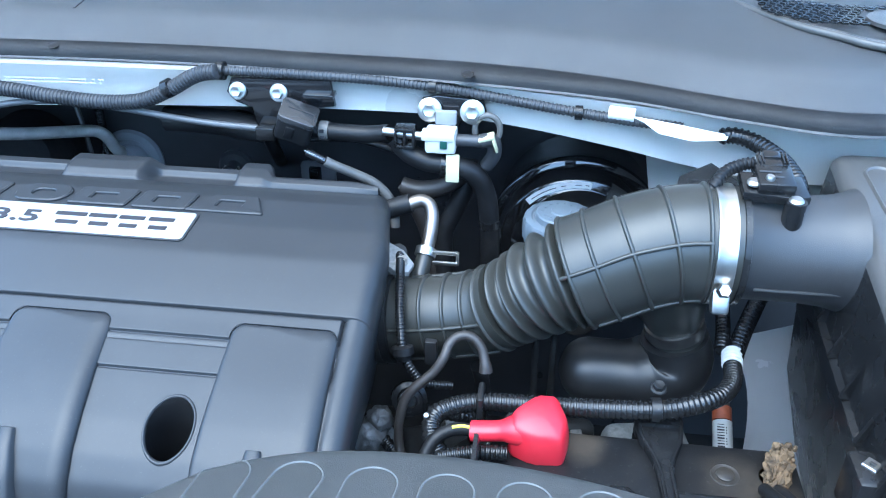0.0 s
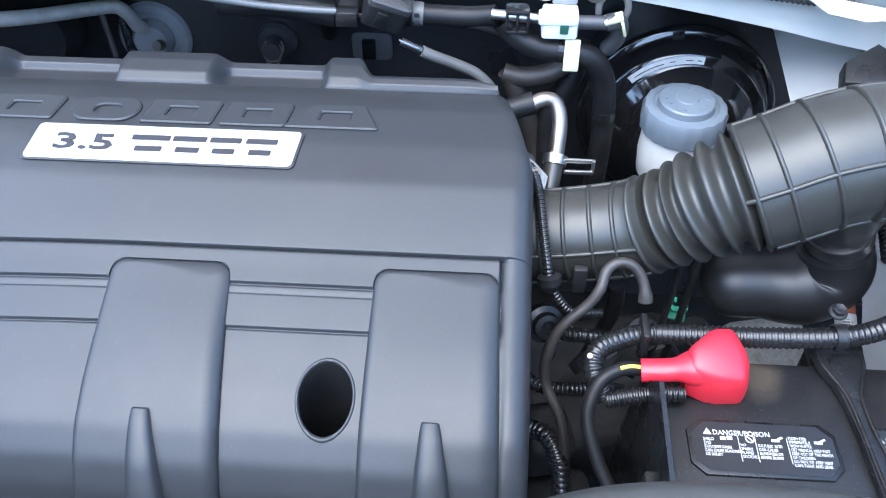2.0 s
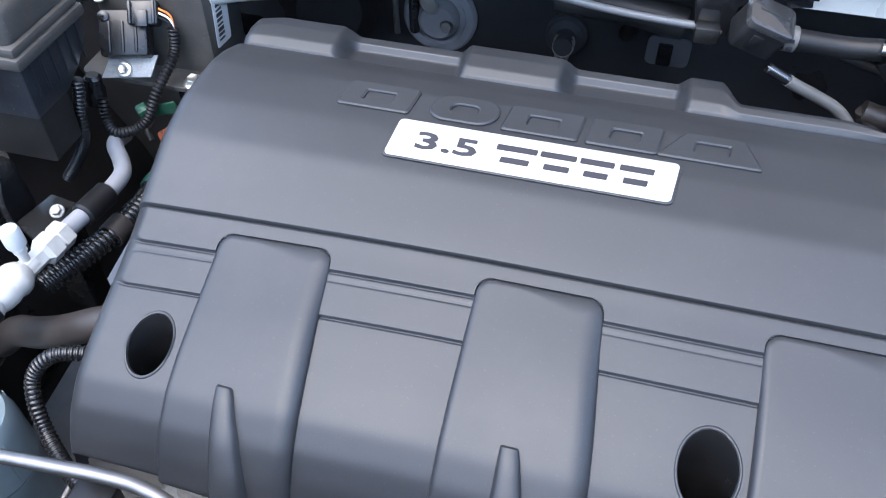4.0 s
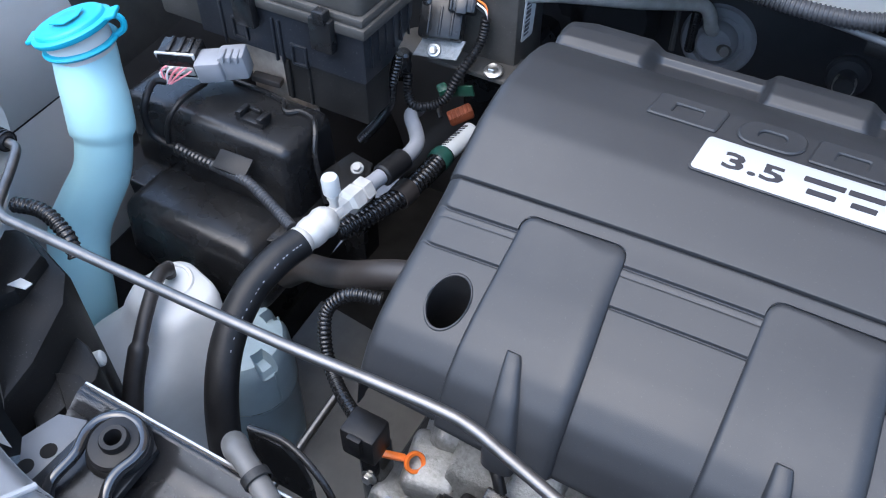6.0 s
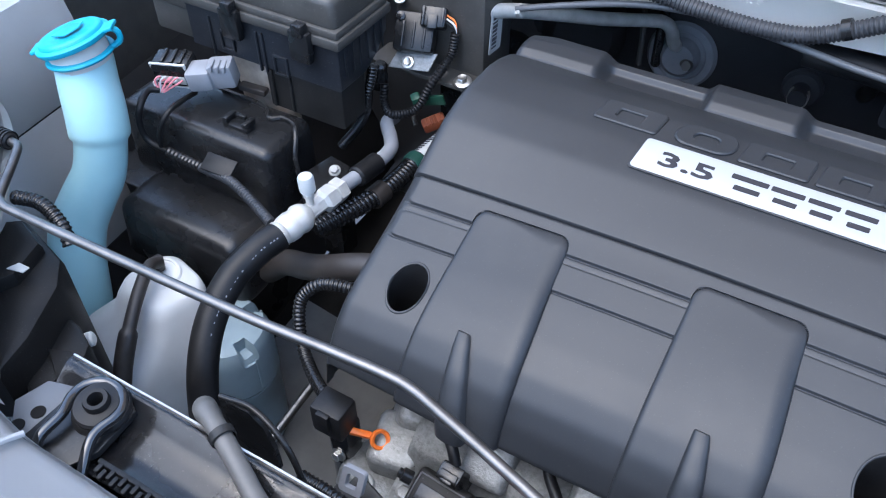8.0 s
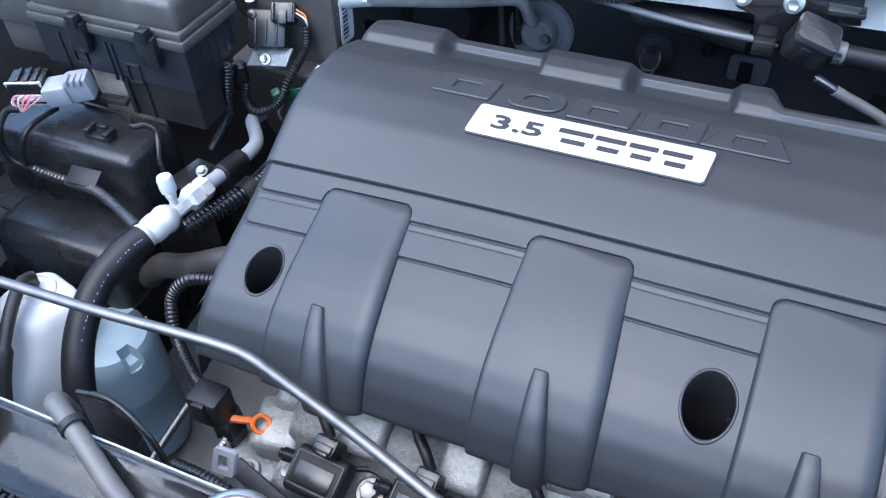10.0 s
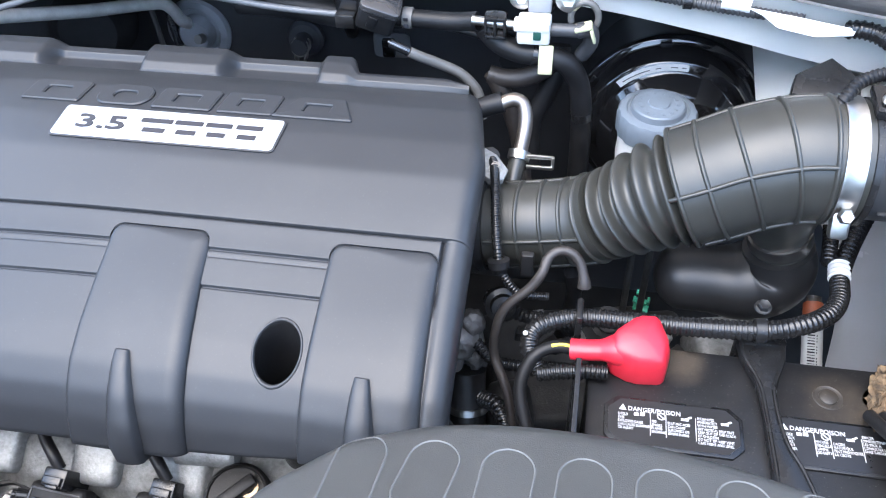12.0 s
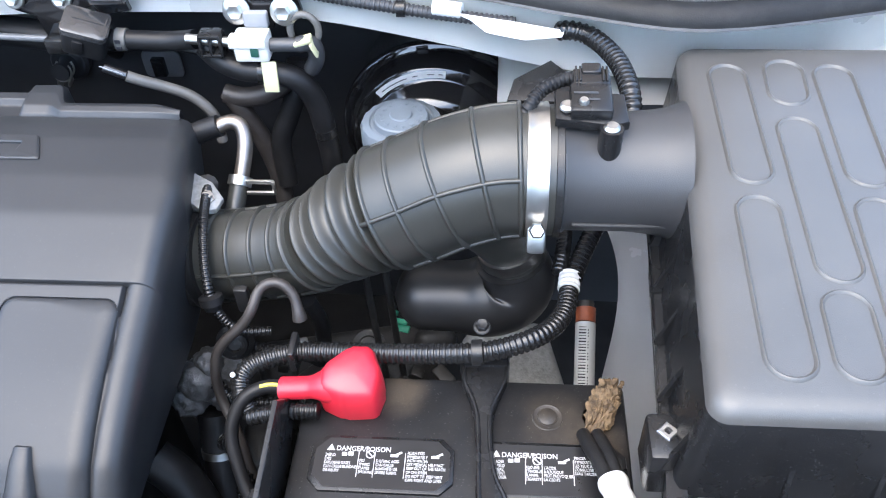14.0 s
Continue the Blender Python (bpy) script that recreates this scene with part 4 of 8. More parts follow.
def battery_label(x0, x1, french):
    y0, y1, c = 0.4535, 0.4965, 0.010
    z = 0.9125
    b = bmesh.new()
    o = [(x0, y0 + c), (x0 + c, y0), (x1 - c, y0), (x1, y0 + c), (x1, y1 - c), (x1 - c, y1), (x0 + c, y1), (x0, y1 - c)]
    prism(b, [(x + (0.0035 if x > (x0 + x1) / 2 else -0.0035), y + (0.003 if y > (y0 + y1) / 2 else -0.003)) for x, y in o], Matrix.Translation((0, 0, z - 0.002)), 0.0040, 0.0012)
    rim = part("label_rim", b, PLASTIC, battery)
    b = bmesh.new()
    prism(b, o, Matrix.Translation((0, 0, z + 0.0018)), 0.0006)
    lab = part("warning_label", b, LABELBLACK, battery, "black warning label printed in white")
    zz = z + 0.0026
    words("DANGER/POISON", Matrix.Translation((x0 + 0.0160, y1 - 0.0115, zz)), 0.0062, PAPER, lab, "heading", 0.0001, 0.88)
    b = bmesh.new()
    prism(b, [(0, 0), (0.0062, 0), (0.0031, 0.0056)], Matrix.Translation((x0 + 0.0088, y1 - 0.0115, zz)), 0.0002)
    part("warning_triangle", b, PAPER, lab)
    if french:
        columns = ((0.008, 0.0150, ("GARDER", "LES YEUX", "LES GAZ", "PEUVENT", "EXPLOSER")), (0.0345, 0.0190, ("AUCUNE", "ETINCELLE", "FLAMME", "CIGARETTE")), (0.0485, 0.0190, ("L'ACIDE", "SULFURIQUE", "PEUT PROVOQUER", "LA CECITE")), (0.0720, 0.0095, ("RINCER", "IMMEDIATEMENT", "LES YEUX A", "CONSULTER UN", "SANS TARDER")))
    else:
        columns = ((0.008, 0.0150, ("SHIELD", "EYES", "EXPLOSIVE GASES", "CAN CAUSE BLINDNESS", "OR INJURY")), (0.0355, 0.0190, ("NO", "SPARKS", "FLAMES", "SMOKING")), (0.0485, 0.0190, ("SULFURIC ACID", "CAN CAUSE", "BLINDNESS OR", "SEVERE BURNS")), (0.0725, 0.0110, ("FLUSH EYES", "IMMEDIATELY", "WITH WATER", "GET MEDICAL HELP FAST", "KEEP OUT OF THE REACH", "OF CHILDREN", "DO NOT TIP. KEEP VENT", "CAPS TIGHT AND LEVEL")))
    for dx, dy, lines in columns:
        for q, t in enumerate(lines):
            words(t, Matrix.Translation((x0 + dx, y1 - 0.0018 - dy - 0.00335 * q, zz)), 0.0036, PAPER, lab, "small_print", 0.0001, 0.72)
    for dx in (0.0345, 0.0472, 0.0712):
        b = bmesh.new()
        prism(b, round_rect(0.0005, 0.022, 0.0001, 1), Matrix.Translation((x0 + dx, y1 - 0.023, zz)), 0.0002)
        part("divider", b, PAPER, lab)
    # goggles, no-smoking ring, splash and tap, drawn as plain marks
    for k, cx in enumerate((0.0255, 0.0435, 0.0640, 0.0960)):
        b = bmesh.new()
        if k == 1:
            lathe(b, (x0 + cx, y1 - 0.0140, zz), (0, 0, 1), [(0.0036, 0), (0.0036, 0.0002), (0.0028, 0.0002), (0.0028, 0)], 18)
            box(b, (x0 + cx, y1 - 0.0140, zz + 0.0001), (0.006, 0.0008, 0.0002), 0, Euler((0, 0, -0.8)).to_matrix().to_4x4())
        elif k == 0:
            box(b, (x0 + cx - 0.0024, y1 - 0.0145, zz + 0.0001), (0.0040, 0.0030, 0.0002), 0)
            box(b, (x0 + cx + 0.0026, y1 - 0.0140, zz + 0.0001), (0.0040, 0.0034, 0.0002), 0)
        else:
            box(b, (x0 + cx - 0.0015, y1 - 0.0145, zz + 0.0001), (0.0060, 0.0022, 0.0002), 0)
            box(b, (x0 + cx + 0.0020, y1 - 0.0125, zz + 0.0001), (0.0050, 0.0016, 0.0002), 0, Euler((0, 0, 0.5)).to_matrix().to_4x4())
        part("pictogram", b, PAPER, lab)
    return lab


battery_label(-0.0095, 0.0965, 0)
battery_label(0.1205, 0.229, 1)
# pale strip of hazard pictograms in front of the English label
b = bmesh.new()
prism(b, round_rect(0.104, 0.020, 0.001, 2), Matrix.Translation((0.0435, 0.4318, 0.9121)), 0.0006)
strip = part("hazard_strip", b, LABELBLACK, battery, "black strip with white hazard panels")
for cx, w in ((0.0010, 0.0150), (0.0165, 0.0130), (0.0300, 0.0110), (0.0510, 0.0220), (0.0690, 0.0080), (0.0850, 0.0200)):
    b = bmesh.new()
    prism(b, round_rect(w, 0.0165, 0.0008, 2), Matrix.Translation((cx, 0.4325, 0.9127)), 0.0003)
    part("hazard_panel", b, PAPER, strip)
b = bmesh.new()
lathe(b, (0.0010, 0.4333, 0.9130), (0, 0, 1), [(0.0056, 0), (0.0056, 0.0003), (0.0044, 0.0003), (0.0044, 0)], 20)
box(b, (0.0010, 0.4333, 0.9132), (0.0090, 0.0012, 0.0002), 0, Euler((0, 0, -0.8)).to_matrix().to_4x4())
part("red_ring", b, RED, strip, "red prohibition ring")
b = bmesh.new()
prism(b, round_rect(0.0100, 0.0100, 0.0045, 4), Matrix.Translation((0.0165, 0.4333, 0.9130)), 0.0003)
part("blue_disc", b, WASHERCAP, strip, "blue-green instruction disc")
b = bmesh.new()
for cx, w in ((0.0300, 0.006), (0.0510, 0.017), (0.0690, 0.004), (0.0850, 0.015)):
    for q in range(3):
        box(b, (cx, 0.4368 - 0.0042 * q, 0.9131), (w, 0.0015, 0.0002), 0)
part("print_bar", b, DARK, strip)
b = bmesh.new()
lathe(b, (0.173, 0.525, 0.911), (0, 0, 1), [(0.0128, 0), (0.0126, 0.0014), (0.0118, 0.0017), (0.0110, 0.0012), (0.0080, 0.0012), (0.0078, 0.0024), (0.0070, 0.0030), (0, 0.0031)], 36)
part("vent_disc", b, BATTERYTOP, battery)

# red boot on the positive terminal
boot = thing("terminal_boot", "bright red vinyl boot over the positive battery terminal", "terminal cover", (0.018, 0.528, 0.912))
b = bmesh.new()
# five-sided cap: wide foot, smaller sloping top facet
foot_o = [(-0.013, 0.542), (0.010, 0.564), (0.030, 0.566), (0.041, 0.540), (0.036, 0.517), (0.008, 0.514), (-0.012, 0.522)]
cx, cy = 0.0145, 0.5365


def boot_ring(k, z, tilt=0.0):
    o = []
    for i, (px, py) in enumerate(foot_o):
        qx, qy = foot_o[(i + 1) % len(foot_o)]
        rx, ry = foot_o[i - 1]
        for t in (-0.16, -0.07, 0.0, 0.07, 0.16):
            ex, ey = (px + (qx - px) * t, py + (qy - py) * t) if t > 0 else (px - (rx - px) * t, py - (ry - py) * t)
            ex, ey = ex + (cx - ex) * 0.06 * (1 - abs(t) / 0.16), ey + (cy - ey) * 0.06 * (1 - abs(t) / 0.16)
            o.append(b.verts.new((cx + (ex - cx) * k, cy + (ey - cy) * k, z + tilt * (ey - cy) * k - 0.10 * (ex - cx) * k)))
    return o


rings = [boot_ring(k, z, tl) for k, z, tl in ((0.97, 0.912, 0.0), (1.0, 0.917, 0.0), (0.99, 0.930, 0.05), (0.95, 0.9395, 0.12), (0.90, 0.9440, 0.18), (0.83, 0.9470, 0.22), (0.74, 0.9485, 0.25), (0.55, 0.9500, 0.26), (0.2, 0.9515, 0.27))]
for p, q in zip(rings, rings[1:]):
    for a in range(len(p)):
        b.faces.new((p[a], p[(a + 1) % len(p)], q[(a + 1) % len(p)], q[a]))
b.faces.new(rings[-1])
part("cap", b, RED, boot, angle=60)
b = bmesh.new()
sweep(b, [(0.000, 0.533, 0.935), (-0.012, 0.532, 0.934), (-0.026, 0.532, 0.931), (-0.045, 0.533, 0.928)], lambda s, n: 0.0150 - 0.0050 * step(0.1, 0.45, s / n), 24, 0.002, True, 0.85)
part("sleeve", b, RED, boot, angle=60)

# battery hold-down bar
strap = thing("battery_clamp", "black plastic hold-down bar across the battery", "battery clamp", (0.11, 0.50, 0.912))
b = bmesh.new()
left_side = [(0.118, 0.400), (0.118, 0.440), (0.1170, 0.465), (0.1160, 0.490), (0.1140, 0.518), (0.1100, 0.533), (0.1025, 0.552), (0.100, 0.572)]
right_side = [(0.142, 0.572), (0.140, 0.553), (0.133, 0.534), (0.1290, 0.519), (0.1300, 0.491), (0.1345, 0.465), (0.144, 0.442), (0.156, 0.400)]
prism(b, left_side + right_side, Matrix.Translation((0, 0, 0.914)), 0.007, 0.003)
part("bar", b, PLASTIC, strap)
for lane, sx in ((left_side, 1), (right_side, -1)):
    b = bmesh.new()
    sweep(b, [(x + 0.0025 * sx, y, 0.9212) for x, y in lane], 0.0018, 8, 0.004)
    part("bar_rib", b, PLASTIC, strap)
b = bmesh.new()
box(b, (0.121, 0.574, 0.88), (0.042, 0.016, 0.09), 0.004)
part("foot", b, PLASTIC, strap)

# tray side plate beside the battery
b = bmesh.new()
prism(b, [(0.40, 0.60), (0.40, 0.945), (0.50, 0.958), (0.545, 0.90), (0.565, 0.80), (0.57, 0.60)], axes((-0.040, 0, 0), (0, 1, 0), (0, 0, 1)), 0.004, 0.001)
box(b, (-0.046, 0.43, 0.80), (0.012, 0.03, 0.25), 0.003)
single("battery_tray_plate", b, PLASTIC, "upright black plate of the battery tray", "tray plate")

# ---- front cover with oval pads ----
front = thing("front_cover", "dark grey plastic radiator cover with oval pads", "radiator cover", (-0.02, 0.15, 1.0))
FRONT_Y = curve_of([-0.26, -0.235, -0.205, -0.188, -0.163, -0.122, -0.08, -0.03, 0.02, 0.06, 0.10, 0.15, 0.20, 0.24], [0.11, 0.24, 0.285, 0.302, 0.322, 0.338, 0.345, 0.346, 0.341, 0.333, 0.322, 0.302, 0.26, 0.13])


def front_point(u, v):
    x = -0.262 + 0.50 * u
    y1 = FRONT_Y(x)
    y = -0.06 + (y1 + 0.06) * math.sin(v * math.pi / 2) if v < 1 else y1
    d = y1 - y
    side = min(x + 0.262, 0.238 - x)
    return V(x, y, 1.066 + 0.048 * math.sqrt(step(-0.002, 0.03, d)) + 0.022 * step(0.0, 0.14, d) - 0.03 * (1 - step(0, 0.05, side)))


b = bmesh.new()
sheet(b, front_point, 100, 60, 0.003)
part("panel", b, FRONT, front, angle=60)


def front_z(x, y):
    d = FRONT_Y(x) - y
    side = min(x + 0.262, 0.238 - x)
    return 1.066 + 0.048 * math.sqrt(step(-0.002, 0.03, d)) + 0.022 * step(0.0, 0.14, d) - 0.03 * (1 - step(0, 0.05, side))


for k in range(8):
    x = -0.1585 + 0.0395 * k
    y1 = min(0.291, FRONT_Y(x) - 0.033)
    y0 = y1 - (0.022 if k in (1,) else 0.06)
    slot = lid_slot((x, y0, 0), (x + 0.004, y1, 0), 0.0138, 0.36)
    for v in slot.verts:
        v.co.z += front_z(v.co.x, v.co.y) + 0.0002
    part("oval_pad", slot, FRONT, front, angle=60)


# ---- passenger-side corner: fuse box, resonator box, connectors ----
fuse = thing("fuse_box", "black plastic fuse box with latched lid", "fuse box", (-1.03, 0.74, 0.90))
b = bmesh.new()
prism(b, [(0.691, 0.966), (0.691, 1.024), (0.786, 1.024), (0.783, 0.998), (0.762, 0.978), (0.738, 0.966)], axes((-1.131, 0, 0), (0, 1, 0), (0, 0, 1)), 0.212, 0.003)
part("upper_body", b, FUSEBODY, fuse)
b = bmesh.new()
prism(b, [(0.6935, 0.914), (0.6925, 0.968), (0.739, 0.968), (0.736, 0.914)], axes((-1.026, 0, 0), (0, 1, 0), (0, 0, 1)), 0.105, 0.004)
box(b, (-1.018, 0.6915, 0.940), (0.004, 0.004, 0.048), 0.001)
box(b, (-0.992, 0.692, 0.940), (0.003, 0.004, 0.048), 0.001)
part("lower_body", b, LAMPBLACK, fuse)
b = bmesh.new()
box(b, (-1.025, 0.738, 1.024), (0.220, 0.102, 0.012), 0.003)
box(b, (-1.025, 0.738, 1.034), (0.214, 0.097, 0.010), 0.003)
part("lid_rim", b, DUSTY, fuse)
b = bmesh.new()
box(b, (-1.025, 0.738, 1.0525), (0.208, 0.090, 0.036), 0.008, taper=0.95, seg=3)
part("lid", b, DUSTY, fuse, "dusty black lid")
b = bmesh.new()
box(b, (-1.165, 0.735, 1.030), (0.07, 0.085, 0.05), 0.005)
box(b, (-1.165, 0.735, 0.99), (0.06, 0.075, 0.05), 0.004)
part("side_cover", b, DUSTY, fuse)
for x in (-0.962, -1.058):
    b = bmesh.new()
    box(b, (x, 0.684, 1.015), (0.026, 0.010, 0.036), 0.002)
    lt = part("latch", b, PLASTIC, fuse)
    b = bmesh.new()
    box(b, (x + 0.002, 0.682, 1.036), (0.014, 0.012, 0.014), 0.0015)
    part("latch_hook", b, PLASTIC, lt)
for k in range(6):
    b = bmesh.new()
    box(b, (-0.9185, 0.702 + 0.014 * k, 0.999), (0.003, 0.002, 0.036), 0.0008)
    part("side_rib", b, FUSEBODY, fuse)
for x, z in ((-1.00, 0.975), (-1.075, 0.985)):
    b = bmesh.new()
    for dx, dz, w, h in ((0, 0.011, 0.020, 0.003), (0, -0.011, 0.020, 0.003), (-0.0085, 0, 0.003, 0.022), (0.0085, 0, 0.003, 0.022)):
        box(b, (x + dx, 0.6905, z + dz), (w, 0.004, h), 0.0008)
    part("tab_frame", b, FUSEBODY, fuse)
for x in (-1.022, -1.03, -1.098):
    b = bmesh.new()
    box(b, (x, 0.6905, 0.985), (0.003, 0.004, 0.05), 0.001)
    part("face_rib", b, FUSEBODY, fuse)
fuse.matrix_basis = Matrix.Translation((0.037, -0.048, 0.035)) @ fuse.matrix_basis
# pale metal plate under the fuse box
b = bmesh.new()
prism(b, [(-1.07, 0.86), (-0.985, 0.87), (-0.99, 0.93), (-1.03, 0.965), (-1.08, 0.965)], axes((0.020, 0.668, 0.025), (1, 0, 0), (0, 0, 1)), 0.003, 0.001)
single("bracket_plate", b, BEIGE, "stained bare metal bracket under the fuse box", "bracket")
b = bmesh.new()
lathe(b, (-0.955, 0.640, 0.915), (0.2, -0.3, 1), [(0.008, 0), (0.0095, 0.004), (0.007, 0.007), (0, 0.008)], 14)
single("vent_cap", b, LABELGREY, "small off-white rubber cap beside the fuse box", "cap")

# black resonator box with rounded shoulders
reso = thing("resonator_box", "glossy black moulded resonator box", "resonator box", (-1.03, 0.56, 0.75))
b = bmesh.new()
box(b, (-1.047, 0.606, 0.882), (0.236, 0.090, 0.130), 0.014, seg=4, taper=0.96)
part("upper_chamber", b, PLASTIC, reso, angle=60)
b = bmesh.new()
box(b, (-1.030, 0.530, 0.815), (0.20, 0.095, 0.095), 0.020, seg=4, taper=0.92)
part("lower_chamber", b, PLASTIC, reso, angle=60)
b = bmesh.new()
prism(b, round_rect(0.255, 0.130, 0.02), axes((-1.05, 0.588, 0.852), (1, 0, 0), (0, 1, 0)), 0.004, 0.001)
part("flange", b, PLASTIC, reso)
b = bmesh.new()
box(b, (-0.996, 0.592, 0.9495), (0.036, 0.014, 0.005), 0.001)
for x in (-1.010, -0.982):
    box(b, (x, 0.594, 0.955), (0.007, 0.018, 0.008), 0.0015)
box(b, (-0.996, 0.599, 0.9575), (0.014, 0.005, 0.005), 0.001)
part("clip_block", b, PLASTIC, reso)
b = bmesh.new()
sweep(b, [(-1.060, 0.640, 0.948), (-0.995, 0.636, 0.949), (-0.978, 0.622, 0.949), (-0.970, 0.621, 0.949), (-0.962, 0.628, 0.949), (-0.944, 0.626, 0.948), (-0.932, 0.614, 0.944), (-0.925, 0.600, 0.925), (-0.918, 0.595, 0.895), (-0.910, 0.590, 0.87)], 0.0032, 8, 0.004)
part("moulded_rim", b, PLASTIC, reso)
# engine control connectors and their wires
ecu = thing("wiring_plug", "black wiring plug with white lock bars and coloured wires", "connector", (-1.10, 0.60, 0.945))
b = bmesh.new()
em = axes((-1.098, 0.610, 0.983), (0.9, 0.28, 0.05), (-0.25, 0.9, 0.2)) @ Matrix.Diagonal((0.76, 0.74, 0.80, 1))
box(b, em @ V(0, 0, 0), (0.060, 0.040, 0.040), 0.004, em.to_3x3().to_4x4())
part("housing", b, PLASTIC, ecu)
for dz in (-1, 1):
    b = bmesh.new()
    box(b, em @ V(0.0, -0.017, 0.0215 * dz), (0.056, 0.004, 0.003), 0.001, em.to_3x3().to_4x4())
    for dx in (-0.028, 0.028):
        box(b, em @ V(dx, -0.017, 0.0185 * dz), (0.003, 0.005, 0.009), 0.001, em.to_3x3().to_4x4())
    part("lock_bar", b, WHITE, ecu)
for dx in (-0.012, 0.004, 0.018):
    b = bmesh.new()
    box(b, em @ V(dx, 0.002, 0.0215), (0.006, 0.030, 0.004), 0.001, em.to_3x3().to_4x4())
    part("housing_rib", b, PLASTIC, ecu)
b = bmesh.new()
box(b, em @ V(0.0, -0.0205, -0.006), (0.044, 0.003, 0.014), 0.001, em.to_3x3().to_4x4())
part("wire_face", b, WHITE, ecu)
rnd = random.Random(3)
for k in range(9):
    b = bmesh.new()
    p0 = em @ V(-0.020 + 0.005 * k, -0.024, -0.002 + 0.006 * (k % 2))
    sweep(b, [p0, p0 + V(-0.004, -0.006, -0.003), em @ V(-0.022 + 0.001 * k, -0.036, -0.018)], 0.0011, 6, 0.004)
    part("wire", b, PINK if k % 3 else PAPER, ecu)
b = bmesh.new()
sweep(b, [em @ V(-0.020, -0.034, -0.016)] + [(-1.1140, 0.5750, 0.9670), (-1.1070, 0.5530, 0.9610), (-1.1090, 0.5470, 0.9430), (-1.1060, 0.5460, 0.9230), (-1.0940, 0.5470, 0.9130), (-1.0730, 0.5490, 0.9100)], 0.0042, 10, 0.004)
part("taped_tail", b, RUBBER, ecu)
gplug = thing("grey_plug", "two-part grey electrical plug on the resonator box", "connector", (-1.03, 0.61, 0.95))
for c, sz in (((-1.062, 0.614, 0.982), (0.030, 0.030, 0.026)), ((-1.040, 0.627, 0.986), (0.030, 0.025, 0.031))):
    b = bmesh.new()
    box(b, c, sz, 0.004, Euler((0.1, -0.12, 0.45)).to_matrix().to_4x4())
    part("shell" if sz[1] == 0.030 else "socket", b, GREYPLUG, gplug)
b = bmesh.new()
for k in range(3):
    box(b, (-1.044 + 0.007 * k, 0.616 + 0.003 * k, 0.999), (0.0035, 0.018, 0.008), 0.001, Euler((0, 0, 0.45)).to_matrix().to_4x4())
part("lock_rib", b, GREYPLUG, gplug)
b = bmesh.new()
sweep(b, [(-1.0770, 0.6120, 0.9550), (-1.0730, 0.5900, 0.9600), (-1.0680, 0.5630, 0.9640), (-1.0720, 0.5490, 0.9520), (-1.0800, 0.5470, 0.9330), (-1.0840, 0.5480, 0.9150)], 0.0032, 8, 0.004)
part("wire", b, RUBBER, gplug)
b = bmesh.new()
box(b, (-1.022, 0.652, 0.955), (0.035, 0.012, 0.008), 0.002, Euler((0, 0.1, 0.2)).to_matrix().to_4x4())
single("fuse_strip", b, BROWNHOSE, "rust-brown connector strip behind the grey plug", "connector")

wl = thing("engine_harness", "black corrugated wiring loom across the resonator box", "wiring loom", (-1.0, 0.5, 0.92))
b = bmesh.new()
loom(b, [(-1.0750, 0.5490, 0.9100), (-1.0540, 0.5480, 0.9090), (-1.0360, 0.5460, 0.9100), (-1.0210, 0.5450, 0.9110)], 0.0072, 0.006)
part("wide_loom", b, LOOM, wl)
b = bmesh.new()
loom(b, [(-1.0210, 0.5450, 0.9110), (-0.9950, 0.5410, 0.9150), (-0.9670, 0.5360, 0.9190), (-0.9380, 0.5270, 0.9180), (-0.9100, 0.5160, 0.9170), (-0.8840, 0.5040, 0.9190)], 0.0060, 0.0042)
part("loom", b, GREYLOOM, wl)
b = bmesh.new()
box(b, (-0.9900, 0.5450, 0.9260), (0.042, 0.022, 0.004), 0.0015, Euler((0.5, 0, 0.05)).to_matrix().to_4x4())
part("clip_plate", b, RUBBER, wl)

# ---- air-conditioning line ----
ac = thing("refrigerant_line", "aluminium refrigerant pipe crimped to a thick black hose", "refrigerant line", (-0.86, 0.50, 0.85))
b = bmesh.new()
sweep(b, [(-0.885, 0.745, 0.905), (-0.878, 0.718, 0.915), (-0.858, 0.695, 0.915), (-0.846, 0.675, 0.916), (-0.845, 0.640, 0.918), (-0.850, 0.605, 0.920), (-0.853, 0.580, 0.921)], 0.0085, 16, 0.004)
part("pipe", b, GREYPLUG, ac, "dull grey aluminium pipe")
b = bmesh.new()
rod(b, (-0.8445, 0.648, 0.918), (-0.8485, 0.610, 0.920), 0.0125, 20, bev=0.002)
part("rubber_sleeve", b, RUBBER, ac)
b = bmesh.new()
lathe(b, (-0.852, 0.588, 0.921), (-0.10, -1, 0.02), [(0, 0), (0.0135, 0.001), (0.014, 0.003), (0.014, 0.013), (0.0115, 0.014), (0.0115, 0.016), (0.0145, 0.017), (0.0145, 0.030), (0.012, 0.032), (0.0095, 0.034), (0.0095, 0.060)], 6)
part("hex_joint", b, TUBEALU, ac, angle=20)
b = bmesh.new()
lathe(b, (-0.857, 0.545, 0.922), (-0.12, -1, 0.02), [(0.0095, 0), (0.0095, 0.010), (0.0125, 0.013), (0.0155, 0.018), (0.0165, 0.024), (0.0148, 0.030), (0.0160, 0.036), (0.0155, 0.044), (0.0135, 0.050), (0.0150, 0.053), (0.0150, 0.056), (0.012, 0.058)], 28)
part("crimp", b, TUBEALU, ac, "bright crimped ferrule")
b = bmesh.new()
